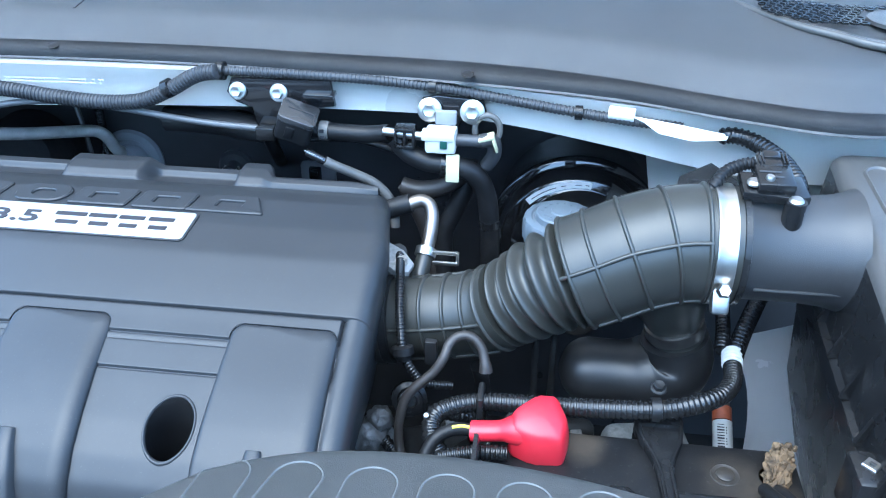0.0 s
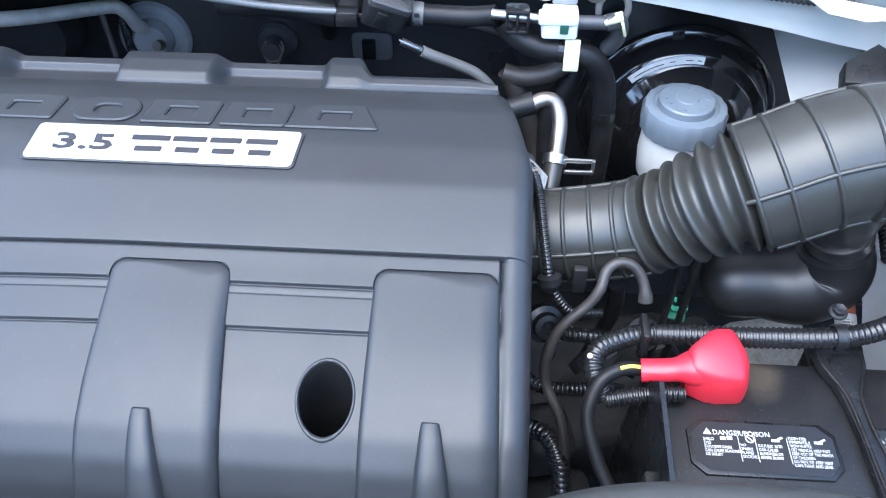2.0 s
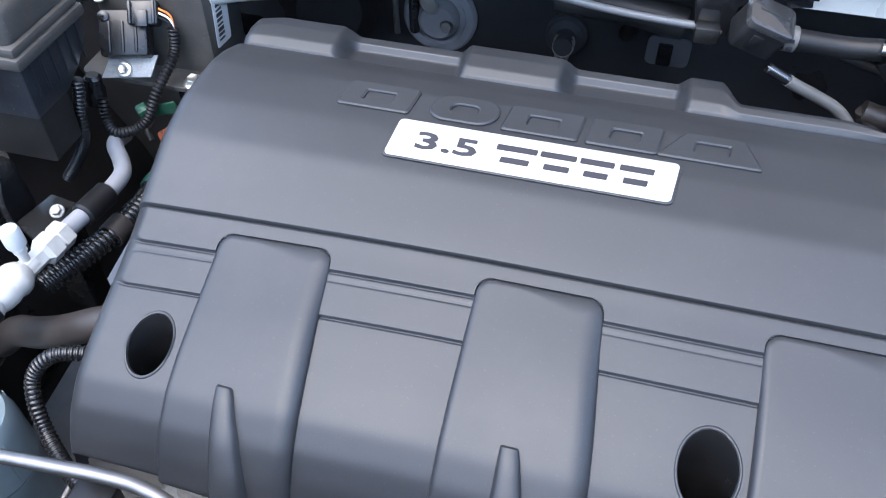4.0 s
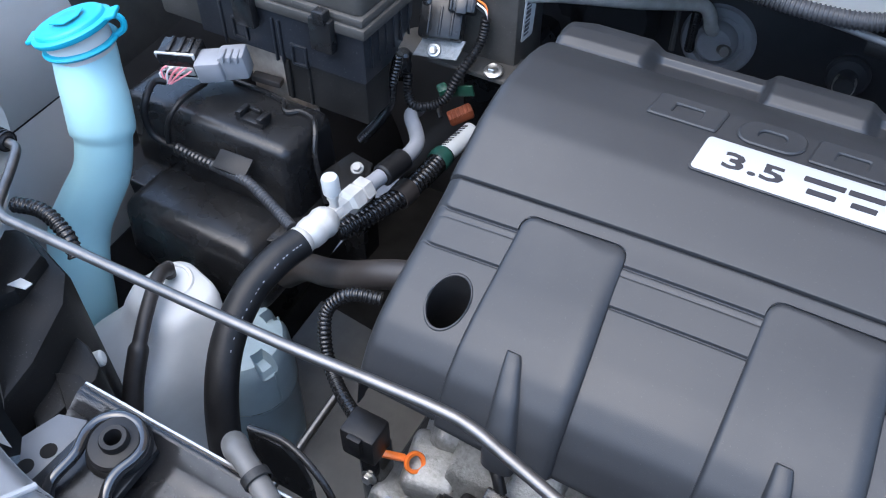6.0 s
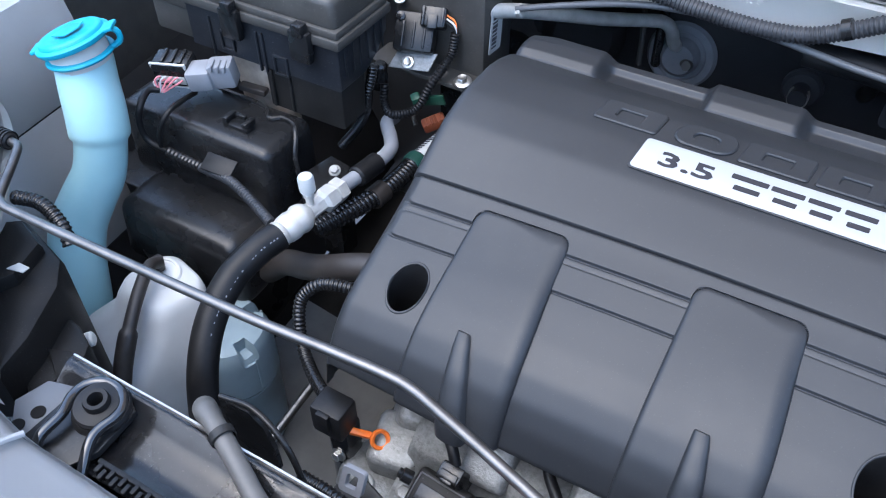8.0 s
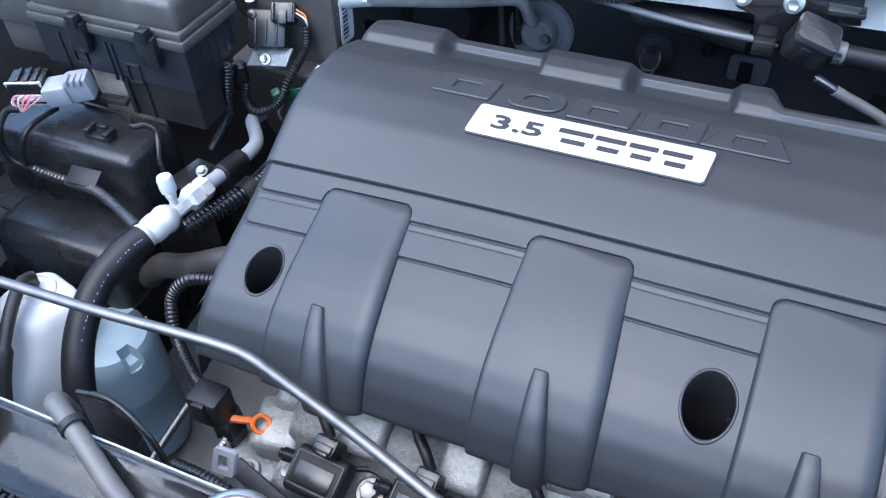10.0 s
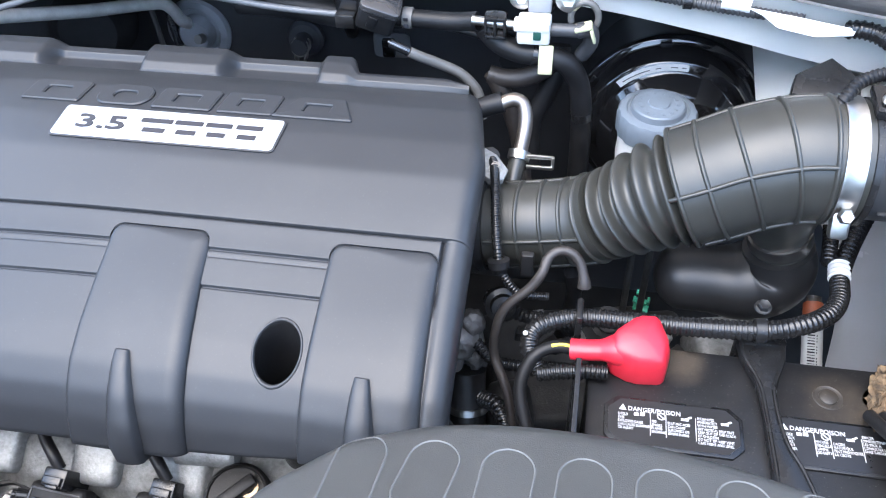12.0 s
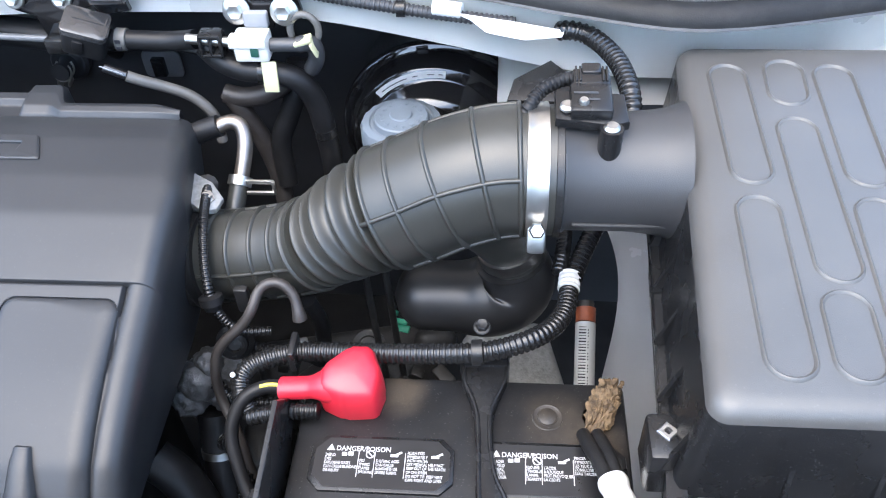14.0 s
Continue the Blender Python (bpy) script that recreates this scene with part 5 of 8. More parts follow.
lathe(b, (-0.858, 0.540, 0.930), (-0.05, 0.0, 1), [(0.0045, 0), (0.0045, 0.010), (0.006, 0.011), (0.006, 0.015), (0.0052, 0.016), (0.0052, 0.018), (0.0068, 0.019)], 16)
port = part("service_port", b, TUBEALU, ac)
b = bmesh.new()
lathe(b, (-0.859, 0.540, 0.949), (-0.05, 0.0, 1), [(0, 0), (0.0085, 0), (0.0088, 0.003), (0.0088, 0.016), (0.0075, 0.019), (0, 0.0195)], 20)
part("dust_cap", b, LABELGREY, port, "pale blue-white dust cap")
b = bmesh.new()
sweep(b, [(-0.8635, 0.492, 0.922), (-0.872, 0.462, 0.918), (-0.878, 0.425, 0.905), (-0.875, 0.385, 0.880), (-0.862, 0.350, 0.845), (-0.847, 0.325, 0.79), (-0.837, 0.31, 0.70)], 0.0158, 22, 0.004)
part("hose", b, RUBBER, ac)
rnd = random.Random(5)
hl, hs = spline([(-0.8635, 0.492, 0.922), (-0.872, 0.462, 0.918), (-0.876, 0.425, 0.905), (-0.875, 0.385, 0.880), (-0.862, 0.350, 0.845)], 0.004)
for k in range(2, len(hl) - 2, 1):
    if rnd.random() < 0.30:
        continue
    t = (hl[k + 1] - hl[k - 1]).normalized()
    o = V(0.72, -0.25, 0.65)
    o = (o - t * o.dot(t)).normalized()
    b = bmesh.new()
    box(b, hl[k] + o * 0.0159, (0.0022, 0.0006 + 0.0006 * rnd.random(), 0.0003), 0, axes((0, 0, 0), t, o.cross(t)).to_3x3().to_4x4())
    part("printed_mark", b, GREYPLUG, ac)
bolt((-0.888, 0.622, 0.905), (0.2, -0.5, 1), 0.0052, 1.4, "dull steel bolt on a black bracket", ALU)
b = bmesh.new()
prism(b, [(-0.92, 0.60), (-0.87, 0.575), (-0.862, 0.600), (-0.88, 0.64), (-0.91, 0.645)], Matrix.Translation((0, 0, 0.898)), 0.005, 0.0015)
box(b, (-0.89, 0.62, 0.84), (0.03, 0.03, 0.12), 0.003)
single("hose_bracket", b, PLASTIC, "black pressed bracket holding the refrigerant pipe", "bracket")

# ---- washer filler neck ----
neck = thing("washer_filler_neck", "translucent pale blue washer filler neck with blue cap", "washer neck", (-1.1200, 0.43, 0.70))
WN = [(-1.1445, 0.5275, 1.0285), (-1.1437, 0.527, 1.0193), (-1.1385, 0.520, 0.997), (-1.1295, 0.511, 0.971), (-1.1230, 0.500, 0.940), (-1.1270, 0.487, 0.902), (-1.1400, 0.468, 0.868), (-1.1490, 0.450, 0.838), (-1.1480, 0.432, 0.800), (-1.1440, 0.418, 0.750), (-1.1450, 0.41, 0.70), (-1.1350, 0.41, 0.60)]
b = bmesh.new()
sweep(b, WN, lambda s, n: 0.0330 + 0.0015 * step(0.005, 0.07, s) - 0.0045 * step(0.087, 0.095, s) + 0.004 * step(0.10, 0.23, s), 32, 0.004, True, 0.92)
part("neck", b, WASHER, neck, angle=60)
b = bmesh.new()
na = V(-0.28, -0.06, 1)
nr = V(-0.16, -0.02, 1)
lathe(b, (-1.1445, 0.5275, 1.0325), nr, [(0.0325, -0.003), (0.0370, -0.0025), (0.0385, 0.0), (0.0370, 0.0025), (0.0330, 0.003)], 36)
ring = part("tether_ring", b, WASHERCAP, neck)
b = bmesh.new()
lathe(b, (-1.1470, 0.5268, 1.043), nr, [(0.0325, -0.020), (0.0325, 0.006)], 36)
part("inner_throat", b, WHITE, neck, "white throat under the cap")
b = bmesh.new()
ct = na.normalized()
cm = V(-1.1490, 0.5268, 1.0505)
lathe(b, cm, na, [(0.034, -0.006), (0.0395, -0.005), (0.0415, -0.002), (0.0415, 0.0005), (0.0395, 0.002), (0.0365, 0.0025), (0.0355, 0.0055), (0.034, 0.0068), (0.028, 0.0072), (0.0265, 0.0064), (0.0, 0.0066)], 44)
for ang, ln in ((215, 0.003), (35, 0.006)):
    a = radians(ang)
    d = V(math.cos(a), math.sin(a), 0)
    d = (d - ct * d.dot(ct)).normalized()
    box(b, cm + d * (0.036 + ln / 2), (ln + 0.014, 0.026, 0.0045), 0.002, axes((0, 0, 0), d, ct.cross(d)).to_3x3().to_4x4())
capw = part("cap", b, WASHERCAP, neck, "bright blue hinged cap")
b = bmesh.new()
prism(b, [(-0.013, -0.012), (0.013, -0.012), (0.016, 0.010), (0.0, 0.016), (-0.016, 0.010)], Matrix.Translation(cm + ct * 0.0092) @ frame_of(na), 0.0010, 0.0005)
part("windscreen_mark", b, WASHERCAP, capw)
b = bmesh.new()
d = V(math.cos(radians(35)), math.sin(radians(35)), 0)
sweep(b, [cm + d * 0.043 + V(0, 0, 0.010), cm + d * 0.050 + V(0, 0, 0.004), cm + d * 0.049 + V(0, 0, -0.006), cm + d * 0.039 + V(0, 0, -0.013)], 0.0035, 8, 0.003)
part("hinge", b, WASHERCAP, capw)
b = bmesh.new()
lathe(b, (-1.1560, 0.510, 0.975), (-1, -0.2, 0.1), [(0.009, 0), (0.008, 0.012), (0.005, 0.016), (0, 0.017)], 16)
part("side_lug", b, WASHER, neck)
# ---- coolant tank and power-steering reservoir ----
tank = thing("coolant_tank", "milky white plastic coolant reserve tank", "coolant tank", (-0.95, 0.37, 0.68))
b = bmesh.new()


def tank_section(z, cx, cy, w, d, r):
    return [V(cx + x * 0.96 + y * 0.25, cy - x * 0.25 + y * 0.96, z) for x, y in round_rect(w, d, r, 6)]


skin(b, [tank_section(*a) for a in ((0.60, -0.968, 0.345, 0.138, 0.150, 0.02), (0.76, -0.970, 0.350, 0.146, 0.146, 0.026), (0.80, -0.970, 0.355, 0.142, 0.138, 0.03), (0.828, -0.964, 0.366, 0.130, 0.118, 0.034), (0.850, -0.953, 0.388, 0.100, 0.090, 0.028), (0.868, -0.953, 0.394, 0.090, 0.082, 0.026), (0.878, -0.953, 0.397, 0.082, 0.074, 0.025), (0.882, -0.953, 0.398, 0.072, 0.064, 0.024))])
part("tank_body", b, TANK, tank, angle=60)
b = bmesh.new()
lathe(b, (-0.962, 0.404, 0.880), (0.05, -0.1, 1), [(0.025, 0), (0.025, 0.003), (0.0235, 0.0045), (0.021, 0.0045), (0.020, 0.003), (0, 0.003)], 32)
tcap = part("filler_boss", b, TANK, tank)
b = bmesh.new()
lathe(b, (-0.963, 0.408, 0.888), (-0.05, 0.1, 1), [(0.0065, 0), (0.0065, 0.014), (0.0055, 0.016), (0, 0.016)], 12)
part("nipple", b, BROWNHOSE, tcap)
tank.matrix_basis = Matrix.Translation((-0.040, 0.030, -0.040)) @ tank.matrix_basis
b = bmesh.new()
sweep(b, [(-1.003, 0.4385, 0.858), (-0.999, 0.424, 0.866), (-0.986, 0.396, 0.864), (-0.971, 0.362, 0.850), (-0.961, 0.332, 0.822), (-0.956, 0.315, 0.795)], lambda s, n: 0.0072 + 0.0028 * step(0.58, 0.60, s / n), 14, 0.003)
single("overflow_hose", b, BROWNHOSE, "dark rubber overflow hose from the coolant tank", "hose")

psr = thing("steering_fluid_reservoir", "pale blue power-steering reservoir with a slotted cap", "fluid reservoir", (-0.915, 0.457, 0.68))
PSC = V(-0.924, 0.452, 0.0)
b = bmesh.new()
lathe(b, (PSC.x, PSC.y, 0.575), (0, 0, 1), [(0, 0), (0.036, 0.0), (0.044, 0.008), (0.047, 0.02), (0.048, 0.06), (0.048, 0.120), (0.050, 0.124), (0.050, 0.130)], 36)
part("bottle", b, PSBLUE, psr, "hazy lower bottle")
b = bmesh.new()
n = 96
pm_ = Matrix.Translation((PSC.x, PSC.y, 0.703))
rings = []
for r, h, cutout in ((0.0478, 0.0, 0), (0.0500, 0.003, 0), (0.0500, 0.048, 0), (0.0492, 0.060, 0.4), (0.0470, 0.070, 1), (0.0435, 0.0765, 1), (0.0360, 0.0785, 1), (0.0315, 0.0788, 1), (0.0300, 0.0788, 0), (0.016, 0.0792, 0), (0.003, 0.0795, 0)):
    loop = []
    for a in range(n):
        t = 2 * math.pi * a / n
        q = abs(((t - 0.5) / (math.pi / 2)) % 1.0 - 0.5)
        drop = 0.015 * cutout * (1 - step(0.10, 0.135, q))
        loop.append(b.verts.new(pm_ @ V(r * math.cos(t), r * math.sin(t), h - drop)))
    rings.append(loop)
for p, q in zip(rings, rings[1:]):
    for a in range(n):
        b.faces.new((p[a], p[(a + 1) % n], q[(a + 1) % n], q[a]))
b.faces.new(rings[-1])
part("cap", b, PSBLUE, psr, "pale blue slotted screw cap", angle=30)
for a in (-100, -10, 80, 170):
    b = bmesh.new()
    t = radians(a)
    box(b, (PSC.x + 0.0500 * math.cos(t), PSC.y + 0.0500 * math.sin(t), 0.737), (0.0016, 0.003, 0.05), 0.0006, Euler((0, 0, t)).to_matrix().to_4x4())
    part("grip_rib", b, PSBLUE, psr)
b = bmesh.new()
sweep(b, [(-0.740, 0.525, 0.905), (-0.785, 0.518, 0.892), (-0.825, 0.515, 0.872), (-0.860, 0.518, 0.854), (-0.895, 0.525, 0.836), (-0.930, 0.53, 0.80)], 0.0150, 18, 0.005)
single("coolant_hose", b, BROWNHOSE, "thick brown-black rubber hose beside the cover", "hose")

pc_ = Matrix.Translation((PSC.x, PSC.y, 0.60))
psr.matrix_basis = Matrix.Translation((-0.0106, -0.0056, 0)) @ pc_ @ Matrix.Diagonal((1.06, 1.06, 1, 1)) @ pc_.inverted() @ psr.matrix_basis

# looms and hoses between the cover and the reservoir
lm = thing("side_loom", "black corrugated loom beside the engine cover", "wiring loom", (-0.77, 0.40, 0.80))
b = bmesh.new()
loom(b, [(-0.765, 0.480, 0.905), (-0.795, 0.470, 0.905), (-0.814, 0.459, 0.886), (-0.811, 0.445, 0.868), (-0.798, 0.430, 0.846), (-0.771, 0.410, 0.840), (-0.742, 0.392, 0.846)], 0.0070, 0.0044)
part("loom", b, LOOM, lm)
jb = thing("junction_plug", "black square plug block under the side loom", "connector", (-0.74, 0.36, 0.74))
b = bmesh.new()
box(b, (-0.728, 0.385, 0.835), (0.036, 0.030, 0.040), 0.004)
box(b, (-0.728, 0.369, 0.842), (0.014, 0.006, 0.026), 0.001)
part("block", b, RUBBER, jb)
b = bmesh.new()
box(b, (-0.724, 0.392, 0.765), (0.026, 0.026, 0.11), 0.006)
part("stem", b, GLOSS, jb)
bolt((-0.724, 0.379, 0.775), (-0.1, -1, 0.2), 0.0055, 1.5, "zinc bolt on the timing bracket")

# green-taped hose with a paper tag and an orange plug, behind the cover's corner
tg = thing("tagged_hose", "ribbed black hose with green tape and a white tag", "hose", (-0.83, 0.66, 0.86))
b = bmesh.new()
loom(b, [(-0.866, 0.550, 0.882), (-0.848, 0.590, 0.885), (-0.836, 0.629, 0.885), (-0.831, 0.665, 0.885), (-0.829, 0.712, 0.885)], 0.0120, 0.0058, 0.0016)
part("ribbed_hose", b, LOOM, tg)
b = bmesh.new()
lathe(b, (-0.8305, 0.692, 0.885), (0.02, 1, 0), [(0.0120, 0), (0.0132, 0.001), (0.0136, 0.008), (0.0130, 0.016), (0.0120, 0.017)], 20)
part("tape", b, TEAL, tg)
b = bmesh.new()
rod(b, (-0.8295, 0.710, 0.885), (-0.821, 0.758, 0.889), 0.0110, 20)
ptag = part("paper_tag", b, LABELGREY, tg, "printed white paper tag")
for k in range(9):
    b = bmesh.new()
    q = V(-0.8290, 0.714, 0.8855).lerp(V(-0.8222, 0.752, 0.8885), k / 8)
    box(b, q + V(-0.0040, -0.002, 0.0104), (0.0075, 0.0010 + 0.0006 * (k % 3), 0.0006), 0, Euler((0.1, -0.35, 0.2)).to_matrix().to_4x4())
    part("print_bar", b, DARK, ptag)
b = bmesh.new()
lathe(b, (-0.8365, 0.620, 0.885), (0.1, 1, 0), [(0.0118, 0), (0.0134, 0.0006), (0.0134, 0.021), (0.0118, 0.0216)], 20)
part("brown_band", b, BROWNHOSE, tg, "dark red-brown rubber band")
op = thing("orange_plug", "orange ribbed electrical plug behind the engine cover", "connector", (-0.84, 0.763, 0.90))
b = bmesh.new()
om = Euler((0.2, -0.3, 0.75)).to_matrix().to_4x4()
oc = V(-0.840, 0.765, 0.900)
box(b, oc, (0.030, 0.015, 0.015), 0.003, om)
for k in range(5):
    box(b, oc + om.to_3x3() @ V(-0.010 + 0.005 * k, -0.002, 0.0075), (0.0028, 0.013, 0.004), 0.0009, om)
part("shell", b, RUST, op)
b = bmesh.new()
sweep(b, [oc + V(-0.020, -0.012, -0.004), oc + V(-0.026, -0.006, 0.004), oc + V(-0.024, 0.004, 0.010)], 0.0035, 8, 0.003)
part("clip", b, GRIME, op)

# pressure sensor cluster and dark bracket behind the fuse box
br = thing("modulator_bracket", "dark bracket panel with a barcode label", "bracket", (-0.80, 0.84, 0.93))
b = bmesh.new()
box(b, (-0.853, 0.838, 1.000), (0.122, 0.074, 0.14), 0.006)
part("panel", b, DUSTY, br)
b = bmesh.new()
prism(b, round_rect(0.17, 0.05, 0.01), Matrix.Translation((-0.85, 0.795, 0.955)), 0.005, 0.001)
part("ledge", b, DUSTY, br)
b = bmesh.new()
lm_ = axes((-0.7912, 0.828, 1.012), (0.0, -1, 0.10), (0, 0.10, 1))
prism(b, round_rect(0.030, 0.056, 0.003), lm_ @ Matrix.Rotation(math.pi, 4, 'Y'), 0.0006)
lab = part("barcode_label", b, LABELGREY, br, "off-white label with dark bars")
for k in range(9):
    b = bmesh.new()
    prism(b, round_rect(0.012, 0.0022 + 0.001 * (k % 3), 0.0003, 1), lm_ @ Matrix.Translation((0.004, -0.021 + 0.0052 * k, -0.0010)), 0.0003)
    part("bar", b, DARK, lab)
bolt((-0.806, 0.776, 0.964), (0, -0.2, 1), 0.0065, 1.7)
ps = thing("pressure_sensor", "black pressure sensor with coloured wires on a bracket", "sensor", (-0.87, 0.78, 0.97))
b = bmesh.new()
pm = axes((-0.872, 0.780, 1.008), (0.95, 0.28, 0), (-0.2, 0.6, 0.75))
box(b, pm @ V(0, 0, 0), (0.048, 0.046, 0.022), 0.004, pm.to_3x3().to_4x4())
sbody = part("body", b, PLASTIC, ps)
for dx in (-0.013, 0.0, 0.013):
    b = bmesh.new()
    box(b, pm @ V(dx, -0.004, 0.0118), (0.003, 0.030, 0.003), 0.0008, pm.to_3x3().to_4x4())
    part("body_rib", b, PLASTIC, sbody)
b = bmesh.new()
box(b, pm @ V(0.022, 0.018, 0.010), (0.030, 0.024, 0.018), 0.003, pm.to_3x3().to_4x4())
splug = part("plug", b, LOOM, ps)
b = bmesh.new()
box(b, pm @ V(0.022, 0.012, 0.0205), (0.012, 0.016, 0.004), 0.001, pm.to_3x3().to_4x4())
for dx in (0.0105, 0.0335):
    box(b, pm @ V(dx, 0.018, 0.0200), (0.003, 0.022, 0.003), 0.0008, pm.to_3x3().to_4x4())
part("latch", b, LOOM, splug)
b = bmesh.new()
lathe(b, pm @ V(-0.018, 0.016, 0.0105), pm.to_3x3() @ V(0, 0, 1), [(0.0055, 0), (0.0055, 0.002), (0.0035, 0.003), (0, 0.003)], 16)
part("port_cap", b, LOOM, ps)
b = bmesh.new()
prism(b, [(-0.030, -0.042), (0.020, -0.042), (0.028, -0.02), (-0.02, -0.02)], pm @ Matrix.Translation((0, 0, -0.010)), 0.003, 0.001)
part("bracket", b, ALU, ps, "bare metal bracket")
for k, mt in ((0, ORANGE), (1, PAPER), (2, RUBBER)):
    b = bmesh.new()
    sweep(b, [pm @ V(0.037, 0.022 - 0.004 * k, 0.014), pm @ V(0.048, 0.014 - 0.004 * k, 0.010), pm @ V(0.048, -0.01, 0.0)], 0.0011, 6, 0.003)
    part("wire", b, mt, ps)
b = bmesh.new()
sweep(b, [pm @ V(0.048, 0.004, 0.006), pm @ V(0.044, -0.02, -0.006), (-0.835, 0.752, 0.965), (-0.848, 0.735, 0.935), (-0.875, 0.725, 0.925), (-0.892, 0.735, 0.93), (-0.897, 0.745, 0.95)], lambda s_, n_: 0.0052 + 0.0006 * math.sin(s_ * 1600), 12, 0.0008)
part("cable", b, RUBBER, ps)
b = bmesh.new()
box(b, (-0.850, 0.742, 0.944), (0.012, 0.013, 0.016), 0.003, om)
box(b, (-0.832, 0.752, 0.944), (0.028, 0.003, 0.014), 0.001, Euler((0.1, -0.25, 0.2)).to_matrix().to_4x4())
part("tape", b, GREENTAPE, ps, "green tape flag")
b = bmesh.new()
lathe(b, (-0.911, 0.752, 0.938), (0.15, 0, 1), [(0.0105, 0), (0.0105, 0.018), (0.009, 0.020), (0.009, 0.032), (0.006, 0.035), (0, 0.035)], 18)
single("relay_plug", b, LOOM, "upright round black plug beside the fuse box", "connector")
bolt(pm @ V(-0.006, -0.034, -0.006), pm.to_3x3() @ V(0, 0, 1), 0.005, 1.6)
bolt((-0.905, 0.800, 1.035), (0, -0.6, 0.8), 0.005, 1.6)
b = bmesh.new()
loom(b, [(-0.882, 0.703, 1.004), (-0.884, 0.702, 0.990), (-0.889, 0.700, 0.968), (-0.895, 0.700, 0.938), (-0.910, 0.700, 0.908), (-0.936, 0.700, 0.872)], 0.0062, 0.0045)
single("drop_loom", b, LOOM, "black loom dropping beside the fuse box", "wiring loom")
b = bmesh.new()
box(b, (-0.84, 0.90, 0.80), (0.10, 0.10, 0.30), 0.02)
single("modulator_block", b, PLASTIC, "dark block in the shade behind the fuse box", "control unit")


# ---- front corner: fascia, core support, headlamp back, prop rod ----
EDGE = [(-1.34, 0.50), (-1.229, 0.444), (-1.150, 0.420), (-1.097, 0.390), (-1.065, 0.362), (-1.024, 0.321), (-0.975, 0.261), (-0.925, 0.212), (-0.873, 0.183), (-0.81, 0.168), (-0.737, 0.166), (-0.60, 0.163), (-0.45, 0.155), (-0.33, 0.14), (-0.27, 0.10)]
edge_line, _ = spline([(x, y, 0) for x, y in EDGE], 0.012)


def fascia_point(u, v):
    p = edge_line[min(int(u * (len(edge_line) - 1) + 0.5), len(edge_line) - 1)]
    out = V(-0.55, -0.83, 0) if p.x < -0.8 else V(-0.1 - 0.45 * step(-0.6, -0.85, p.x), -1, 0)
    d = v * v * 0.5
    q = p + out * d
    z = 1.046 + 0.004 * step(0, 0.012, d) + 0.016 * step(0.01, 0.12, d) - 0.10 * step(0.12, 0.6, d)
    return V(q.x, q.y, z - 0.014 * (1 - step(0, 0.006, d)))


fascia = thing("front_fascia_cover", "smooth blue-grey plastic panel round the bay's front corner", "fascia cover", (-0.8, 0.0, 0.9))
b = bmesh.new()
sheet(b, fascia_point, len(edge_line) - 1, 34, 0.003)
part("panel", b, FASCIA, fascia, angle=60)
b = bmesh.new()
sweep(b, [(-0.790, 0.163, 1.0525), (-0.797, 0.145, 1.0575), (-0.805, 0.12, 1.0635), (-0.82, 0.07, 1.0665), (-0.84, 0.0, 1.062)], 0.0022, 8, 0.01)
part("moulded_seam", b, FASCIA, fascia)
b = bmesh.new()
sheet(b, lambda u, v: (lambda p: V(p.x + 0.004 * v, p.y + 0.004 * v, 1.036 - 0.010 * v))(edge_line[int(10 + u * (len(edge_line) * 0.40))]), 50, 3, 0.002)
part("edge_seal", b, LABELGREY, fascia, "pale grey seal strip under the panel edge")
b = bmesh.new()
lathe(b, (-1.116, 0.374, 1.0535), (0, 0, 1), [(0.018, 0), (0.018, 0.003), (0.015, 0.004), (0.014, 0.001), (0.008, 0.001), (0.007, 0.003), (0, 0.0035)], 26)
part("push_clip", b, PLASTIC, fascia, "black push clip")
b = bmesh.new()
lathe(b, (-1.092, 0.336, 1.050), (0.1, -0.2, 1), [(0.014, 0), (0.014, 0.020), (0.011, 0.024), (0, 0.025)], 22)
part("bump_stop", b, PLASTIC, fascia, "black rubber bump stop")

# outer wing edge: bright silver
wing = thing("front_wing", "silver painted front wing along the bay", "wing", (-1.42, 0.7, 0.9))
b = bmesh.new()
sheet(b, lambda u, v: V(-1.36 - 0.10 * u - 0.28 * v, 0.36 + 0.75 * u, 1.055 - 0.35 * step(0.25, 1.0, v) + 0.015 * math.sin(3 * v)), 20, 14, 0.003)
part("wing_panel", b, SILVER, wing, angle=60)
b = bmesh.new()
box(b, (-1.325, 0.44, 1.07), (0.05, 0.10, 0.02), 0.004, Euler((0, 0, 0.3)).to_matrix().to_4x4())
part("hinge_cover", b, PLASTIC, wing)

# headlamp back
lamp = thing("headlamp_housing", "dusty black back of the headlamp housing", "headlamp", (-0.96, 0.27, 0.80))
b = bmesh.new()
prism(b, [(-0.9880, 0.2530), (-1.0490, 0.3070), (-1.0670, 0.3370), (-1.0520, 0.3490), (-0.9770, 0.3280), (-0.9530, 0.3030), (-0.9280, 0.2490), (-0.9190, 0.2100)], Matrix.Translation((0, 0, 0.80)), 0.175, 0.008)
part("housing", b, LAMPBLACK, lamp)
b = bmesh.new()
prism(b, [(-1.0290, 0.2970), (-1.0470, 0.3270), (-1.0340, 0.3380), (-0.9950, 0.3250), (-0.9830, 0.2860), (-0.9920, 0.2670)], Matrix.Translation((0, 0, 0.97)), 0.020, 0.007)
part("upper_step", b, LAMPBLACK, lamp)
b = bmesh.new()
